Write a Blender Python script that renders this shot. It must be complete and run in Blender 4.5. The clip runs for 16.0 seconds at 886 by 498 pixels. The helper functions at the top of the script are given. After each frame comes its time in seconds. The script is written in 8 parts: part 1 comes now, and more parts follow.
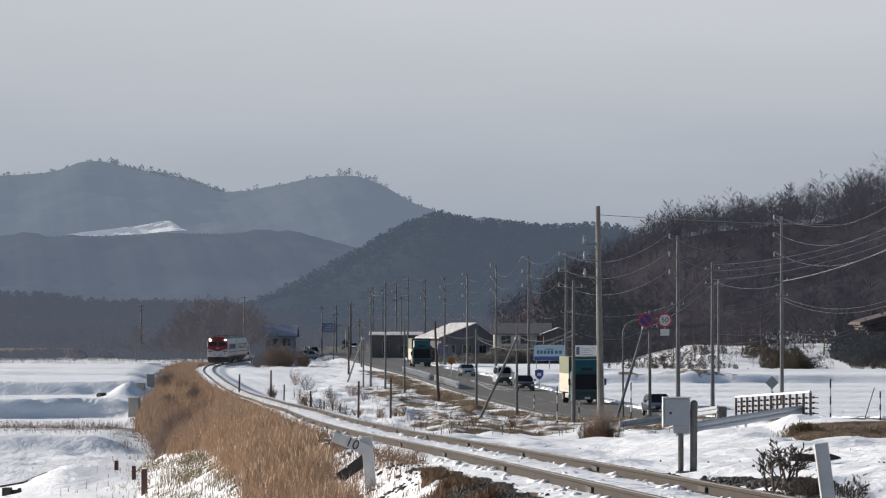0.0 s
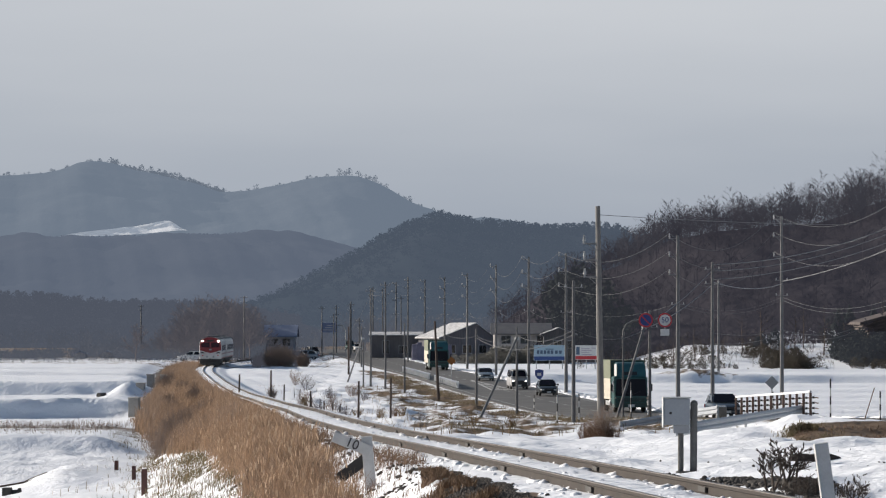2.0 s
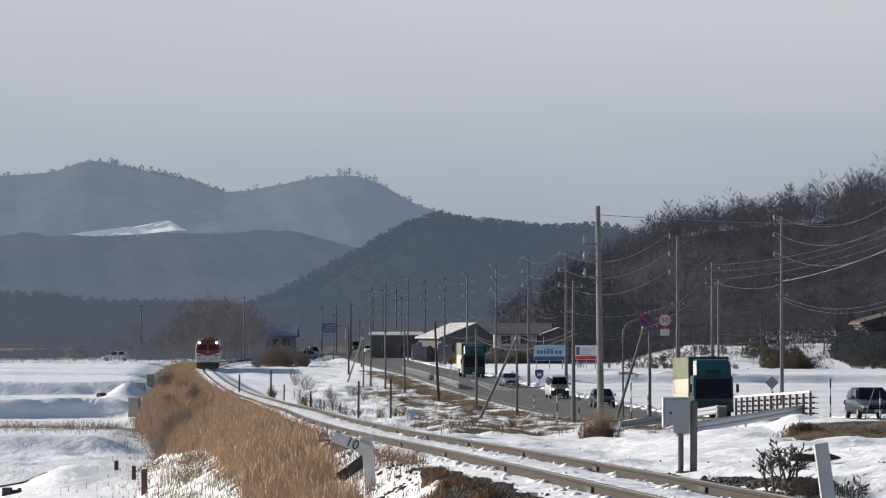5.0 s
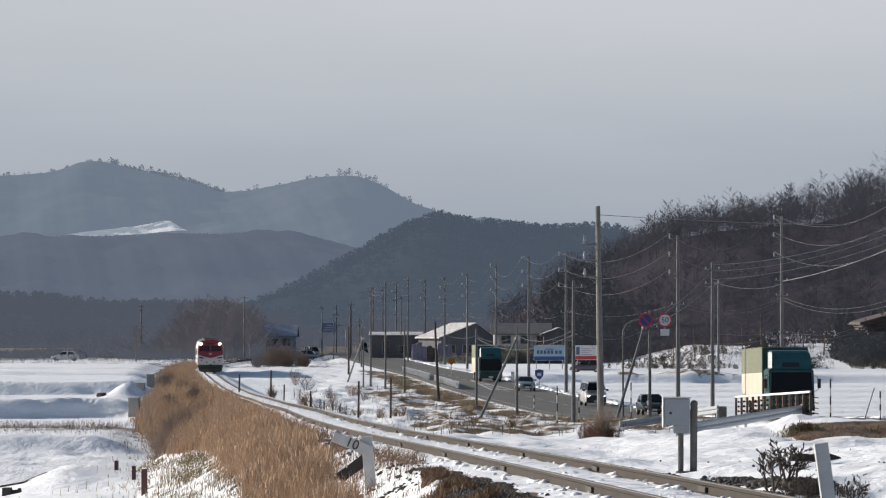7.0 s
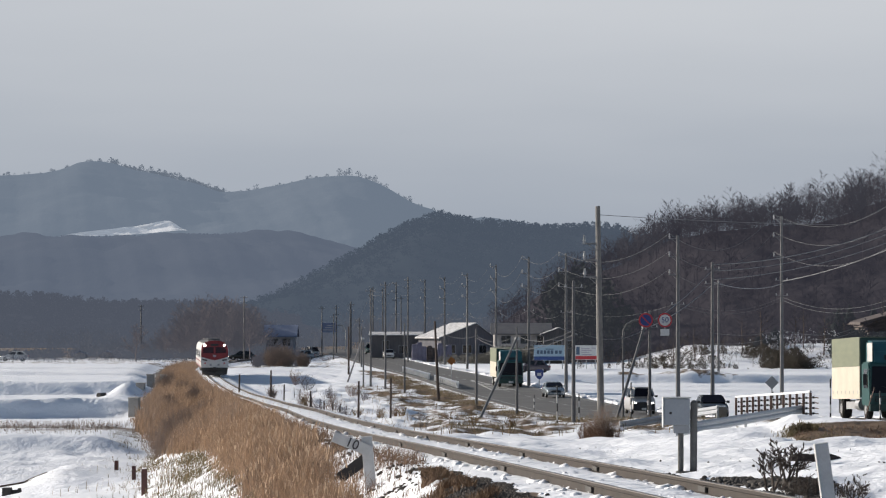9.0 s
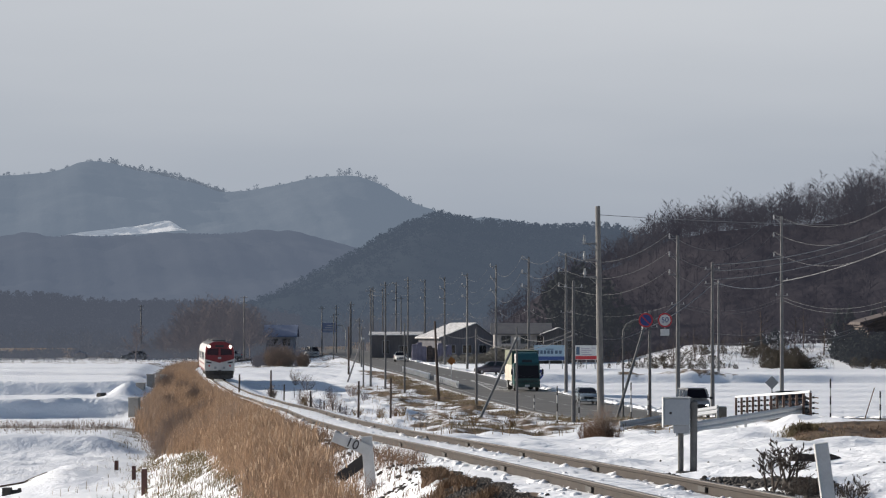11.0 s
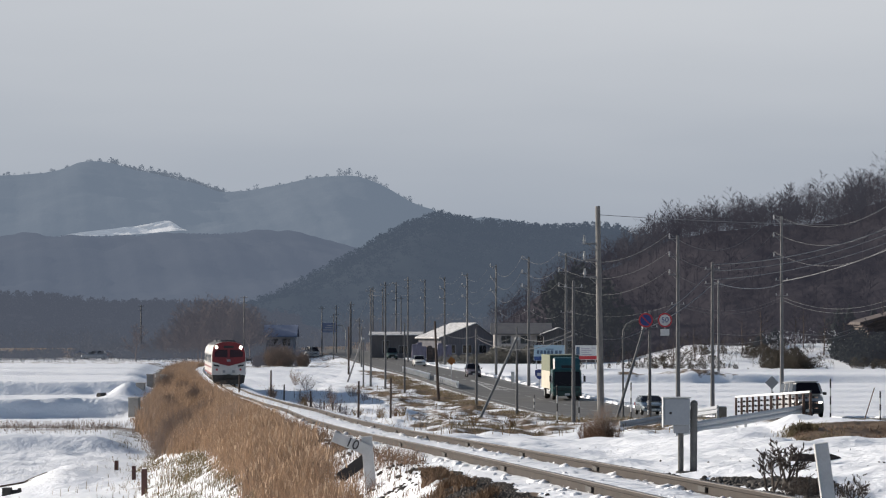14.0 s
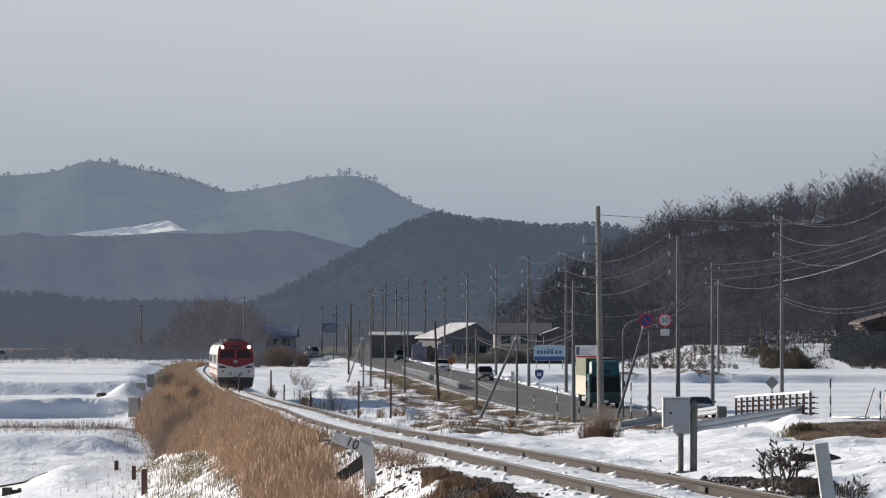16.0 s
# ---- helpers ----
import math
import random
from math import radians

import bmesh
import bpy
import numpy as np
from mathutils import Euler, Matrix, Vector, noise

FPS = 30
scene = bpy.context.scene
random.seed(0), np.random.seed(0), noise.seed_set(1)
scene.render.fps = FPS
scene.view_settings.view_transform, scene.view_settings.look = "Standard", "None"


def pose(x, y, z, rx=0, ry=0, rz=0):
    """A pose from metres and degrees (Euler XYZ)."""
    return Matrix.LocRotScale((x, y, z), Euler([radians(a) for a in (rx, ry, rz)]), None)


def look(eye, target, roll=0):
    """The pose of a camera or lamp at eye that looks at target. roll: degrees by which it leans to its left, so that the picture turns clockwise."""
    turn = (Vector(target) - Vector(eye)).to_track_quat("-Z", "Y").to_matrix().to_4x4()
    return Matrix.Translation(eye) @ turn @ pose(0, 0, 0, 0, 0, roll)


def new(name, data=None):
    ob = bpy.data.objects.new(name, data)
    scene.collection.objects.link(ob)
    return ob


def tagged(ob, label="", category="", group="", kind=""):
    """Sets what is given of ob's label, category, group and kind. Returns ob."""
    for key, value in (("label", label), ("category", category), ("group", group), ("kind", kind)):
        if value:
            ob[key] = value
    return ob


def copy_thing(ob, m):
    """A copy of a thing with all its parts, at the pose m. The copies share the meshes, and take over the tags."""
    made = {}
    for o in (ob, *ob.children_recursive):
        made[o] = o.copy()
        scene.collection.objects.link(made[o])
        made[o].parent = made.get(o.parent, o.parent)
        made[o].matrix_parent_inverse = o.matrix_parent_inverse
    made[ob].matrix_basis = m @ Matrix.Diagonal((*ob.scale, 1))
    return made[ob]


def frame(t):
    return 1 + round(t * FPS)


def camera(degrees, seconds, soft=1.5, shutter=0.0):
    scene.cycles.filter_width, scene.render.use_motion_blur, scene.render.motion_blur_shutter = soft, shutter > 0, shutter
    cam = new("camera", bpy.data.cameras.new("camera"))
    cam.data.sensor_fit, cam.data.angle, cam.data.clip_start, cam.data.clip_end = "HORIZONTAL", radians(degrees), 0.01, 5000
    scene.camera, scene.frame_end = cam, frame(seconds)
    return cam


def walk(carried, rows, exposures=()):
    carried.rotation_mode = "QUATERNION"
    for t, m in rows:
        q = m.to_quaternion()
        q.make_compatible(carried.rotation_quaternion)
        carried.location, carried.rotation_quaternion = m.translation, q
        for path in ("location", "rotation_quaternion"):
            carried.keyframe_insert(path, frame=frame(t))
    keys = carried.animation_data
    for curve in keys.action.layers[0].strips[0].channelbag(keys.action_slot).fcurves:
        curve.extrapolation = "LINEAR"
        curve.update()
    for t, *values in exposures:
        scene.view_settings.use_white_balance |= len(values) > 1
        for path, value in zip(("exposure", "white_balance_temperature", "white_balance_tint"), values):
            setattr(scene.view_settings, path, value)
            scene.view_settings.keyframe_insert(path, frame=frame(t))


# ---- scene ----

# camera on a low bank beside the line, long lens, standing still
EYE = Vector((0.0, 0.0, 6.0))
cam = camera(14.19, 16.0, soft=1.2)
CAM_POSE = pose(EYE.x, EYE.y, EYE.z, 90 + 1.191, 0, 0)
walk(cam, [(0.0, CAM_POSE), (16.0, CAM_POSE)], exposures=[(0.0, 0.40), (16.0, 0.40)])

# ---------------------------------------------------------------- light
SUN_TO = Vector((-0.86, 0.40, 0.33)).normalized()
sun = new("sun", bpy.data.lights.new("sun", "SUN"))
sun.data.energy, sun.data.angle, sun.data.color = 5.0, radians(0.6), (1.0, 0.91, 0.80)
sun.matrix_world = look((0, 0, 200), Vector((0, 0, 200)) - SUN_TO)

world = bpy.data.worlds.new("winter_sky")
scene.world = world
world.use_nodes = True


def build_sky():
    nt = world.node_tree
    nt.nodes.clear()
    out = nt.nodes.new("ShaderNodeOutputWorld")
    sky = nt.nodes.new("ShaderNodeTexSky")
    sky.sky_type, sky.sun_disc = "NISHITA", False
    sky.sun_elevation, sky.sun_rotation = math.asin(SUN_TO.z), math.atan2(SUN_TO.x, SUN_TO.y)
    sky.dust_density = 0.6
    bg = nt.nodes.new("ShaderNodeBackground")
    bg.inputs["Strength"].default_value = 0.062
    nt.links.new(sky.outputs[0], bg.inputs["Color"])
    # low bank of winter cloud all round, thinning out higher up
    co = nt.nodes.new("ShaderNodeTexCoord")
    sep = nt.nodes.new("ShaderNodeSeparateXYZ")
    nt.links.new(co.outputs["Generated"], sep.inputs[0])
    mp = nt.nodes.new("ShaderNodeMapping")
    mp.inputs["Scale"].default_value = (3, 3, 16)
    nt.links.new(co.outputs["Generated"], mp.inputs[0])
    nz = nt.nodes.new("ShaderNodeTexNoise")
    nz.inputs["Scale"].default_value, nz.inputs["Detail"].default_value = 1.5, 4
    nt.links.new(mp.outputs[0], nz.inputs["Vector"])
    wob = nt.nodes.new("ShaderNodeMath")
    wob.operation = "MULTIPLY_ADD"
    wob.inputs[1].default_value, wob.inputs[2].default_value = 0.05, -0.025
    nt.links.new(nz.outputs[0], wob.inputs[0])
    add = nt.nodes.new("ShaderNodeMath")
    add.operation = "ADD"
    nt.links.new(sep.outputs["Z"], add.inputs[0])
    nt.links.new(wob.outputs[0], add.inputs[1])
    ramp = nt.nodes.new("ShaderNodeValToRGB")
    els = ramp.color_ramp.elements
    els[0].position, els[0].color = 0.0, (0.254, 0.284, 0.332, 1)
    els[1].position, els[1].color = 0.35, (0.36, 0.41, 0.50, 1)
    for p, c in ((0.03, (0.274, 0.305, 0.354, 1)), (0.065, (0.366, 0.390, 0.427, 1)), (0.10, (0.439, 0.458, 0.487, 1))):
        e = els.new(p)
        e.color = c
    nt.links.new(add.outputs[0], ramp.inputs[0])
    cloud = nt.nodes.new("ShaderNodeBackground")
    nt.links.new(ramp.outputs[0], cloud.inputs["Color"])
    thin = nt.nodes.new("ShaderNodeMapRange")
    thin.inputs["From Min"].default_value, thin.inputs["From Max"].default_value = 0.095, 0.24
    thin.inputs["To Min"].default_value, thin.inputs["To Max"].default_value = 1.0, 0.05
    nt.links.new(sep.outputs["Z"], thin.inputs["Value"])
    mix = nt.nodes.new("ShaderNodeMixShader")
    nt.links.new(thin.outputs[0], mix.inputs[0])
    nt.links.new(bg.outputs[0], mix.inputs[1])
    nt.links.new(cloud.outputs[0], mix.inputs[2])
    nt.links.new(mix.outputs[0], out.inputs["Surface"])


build_sky()


# ---------------------------------------------------------------- materials
def mat(name, col, rough=0.8, metal=0.0, col2=None, scale=3.0, amount=0.5, bump=0.0, bump_scale=None, emit=0.0, per_piece=0.0, fine=None, spec=0.5, streak=None, haze_glow=None):
    """Principled surface with two colours mixed by noise at two scales, and fine relief."""
    m = bpy.data.materials.new(name)
    m.use_nodes = True
    nt = m.node_tree
    b = nt.nodes["Principled BSDF"]
    b.inputs["Roughness"].default_value, b.inputs["Metallic"].default_value = rough, metal
    b.inputs["Specular IOR Level"].default_value = spec
    b.inputs["Base Color"].default_value = (*col, 1)
    if haze_glow:
        # haze painted in as even emission, on hills, woods, thickets and brush
        b.inputs["Emission Color"].default_value = (*haze_glow, 1)
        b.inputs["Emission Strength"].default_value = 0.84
    if emit:
        b.inputs["Emission Color"].default_value = (*col, 1)
        b.inputs["Emission Strength"].default_value = emit
        return m
    if col2 is None and not bump:
        return m
    co = nt.nodes.new("ShaderNodeTexCoord")
    src = co.outputs["Object"]
    if streak:
        mp = nt.nodes.new("ShaderNodeMapping")
        mp.inputs["Scale"].default_value = streak
        nt.links.new(src, mp.inputs[0])
        src = mp.outputs[0]
    if col2 is not None:
        n1 = nt.nodes.new("ShaderNodeTexNoise")
        n1.inputs["Scale"].default_value, n1.inputs["Detail"].default_value = scale, 5
        nt.links.new(src, n1.inputs["Vector"])
        n2 = nt.nodes.new("ShaderNodeTexNoise")
        n2.inputs["Scale"].default_value, n2.inputs["Detail"].default_value = fine or scale * 9, 3
        nt.links.new(src, n2.inputs["Vector"])
        mx = nt.nodes.new("ShaderNodeMath")
        mx.operation = "MULTIPLY_ADD"
        mx.inputs[1].default_value = 0.4
        nt.links.new(n2.outputs[0], mx.inputs[0])
        nt.links.new(n1.outputs[0], mx.inputs[2])
        last = mx.outputs[0]
        mr = nt.nodes.new("ShaderNodeMapRange")
        mr.inputs["From Min"].default_value, mr.inputs["From Max"].default_value = 0.7 - amount * 0.4, 0.7 + amount * 0.4
        nt.links.new(last, mr.inputs["Value"])
        last = mr.outputs[0]
        if per_piece:
            info = nt.nodes.new("ShaderNodeNewGeometry")
            pa = nt.nodes.new("ShaderNodeMath")
            pa.operation, pa.use_clamp = "MULTIPLY_ADD", True
            pa.inputs[1].default_value = per_piece
            nt.links.new(info.outputs["Random Per Island"], pa.inputs[0])
            sc = nt.nodes.new("ShaderNodeMath")
            sc.operation = "MULTIPLY"
            sc.inputs[1].default_value = 1 - per_piece
            nt.links.new(last, sc.inputs[0])
            nt.links.new(sc.outputs[0], pa.inputs[2])
            last = pa.outputs[0]
        mc = nt.nodes.new("ShaderNodeMix")
        mc.data_type = "RGBA"
        mc.inputs["A"].default_value, mc.inputs["B"].default_value = (*col, 1), (*col2, 1)
        nt.links.new(last, mc.inputs["Factor"])
        nt.links.new(mc.outputs["Result"], b.inputs["Base Color"])
    if bump:
        n3 = nt.nodes.new("ShaderNodeTexNoise")
        n3.inputs["Scale"].default_value, n3.inputs["Detail"].default_value = bump_scale or scale * 4, 4
        nt.links.new(src, n3.inputs["Vector"])
        bp = nt.nodes.new("ShaderNodeBump")
        bp.inputs["Strength"].default_value, bp.inputs["Distance"].default_value = min(1.0, bump * 4), bump
        nt.links.new(n3.outputs[0], bp.inputs["Height"])
        nt.links.new(bp.outputs[0], b.inputs["Normal"])
    return m


def thin_mat(name, col, col2):
    """Dry stalks that let some light through; each stalk has its own shade."""
    m = mat(name, col, 0.75, col2=col2, scale=0.45, amount=0.7, per_piece=0.45, fine=5)
    nt = m.node_tree
    b = nt.nodes["Principled BSDF"]
    tr = nt.nodes.new("ShaderNodeBsdfTranslucent")
    nt.links.new(b.inputs["Base Color"].links[0].from_socket, tr.inputs["Color"])
    mx = nt.nodes.new("ShaderNodeMixShader")
    mx.inputs[0].default_value = 0.4
    nt.links.new(b.outputs[0], mx.inputs[1])
    nt.links.new(tr.outputs[0], mx.inputs[2])
    nt.links.new(mx.outputs[0], nt.nodes["Material Output"].inputs["Surface"])
    return m


def ground_mat():
    """Snow with dry grass, soil and ballast showing through where the ground is bare."""
    m = bpy.data.materials.new("snow_and_soil")
    m.use_nodes = True
    nt = m.node_tree
    b = nt.nodes["Principled BSDF"]
    b.inputs["Roughness"].default_value = 0.75
    b.inputs["Specular IOR Level"].default_value = 0.3
    co = nt.nodes.new("ShaderNodeTexCoord")

    def noise_at(scale, detail=5):
        n = nt.nodes.new("ShaderNodeTexNoise")
        n.inputs["Scale"].default_value, n.inputs["Detail"].default_value = scale, detail
        nt.links.new(co.outputs["Object"], n.inputs["Vector"])
        return n.outputs[0]

    def mix(a, bb, f):
        x = nt.nodes.new("ShaderNodeMix")
        x.data_type = "RGBA"
        for key, v in (("A", a), ("B", bb)):
            if isinstance(v, tuple):
                x.inputs[key].default_value = (*v, 1)
            else:
                nt.links.new(v, x.inputs[key])
        nt.links.new(f, x.inputs["Factor"])
        return x.outputs["Result"]

    def ramp(v, lo, hi):
        r = nt.nodes.new("ShaderNodeMapRange")
        r.inputs["From Min"].default_value, r.inputs["From Max"].default_value = lo, hi
        nt.links.new(v, r.inputs["Value"])
        return r.outputs[0]

    snow = mix((0.85, 0.875, 0.915), (0.77, 0.80, 0.86), ramp(noise_at(0.35), 0.35, 0.65))
    straw = mix((0.20, 0.138, 0.088), (0.115, 0.078, 0.052), ramp(noise_at(2.2), 0.35, 0.65))
    soil = mix((0.12, 0.08, 0.052), (0.06, 0.048, 0.036), ramp(noise_at(5.0), 0.35, 0.65))
    earth = mix(straw, soil, ramp(noise_at(0.4), 0.45, 0.6))
    at = nt.nodes.new("ShaderNodeAttribute")
    at.attribute_name = "bare"
    k = nt.nodes.new("ShaderNodeMath")
    k.operation = "MULTIPLY_ADD"
    k.inputs[1].default_value = 0.55
    nt.links.new(noise_at(1.1, 8), k.inputs[0])
    nt.links.new(at.outputs["Fac"], k.inputs[2])
    f = ramp(k.outputs[0], 0.60, 0.70)
    nt.links.new(mix(snow, earth, f), b.inputs["Base Color"])
    bp = nt.nodes.new("ShaderNodeBump")
    bp.inputs["Strength"].default_value, bp.inputs["Distance"].default_value = 1.0, 0.095
    nt.links.new(noise_at(2.0, 10), bp.inputs["Height"])
    fine = nt.nodes.new("ShaderNodeBump")
    fine.inputs["Strength"].default_value, fine.inputs["Distance"].default_value = 0.8, 0.028
    nt.links.new(noise_at(9.0, 6), fine.inputs["Height"])
    nt.links.new(bp.outputs[0], fine.inputs["Normal"])
    nt.links.new(fine.outputs[0], b.inputs["Normal"])
    return m


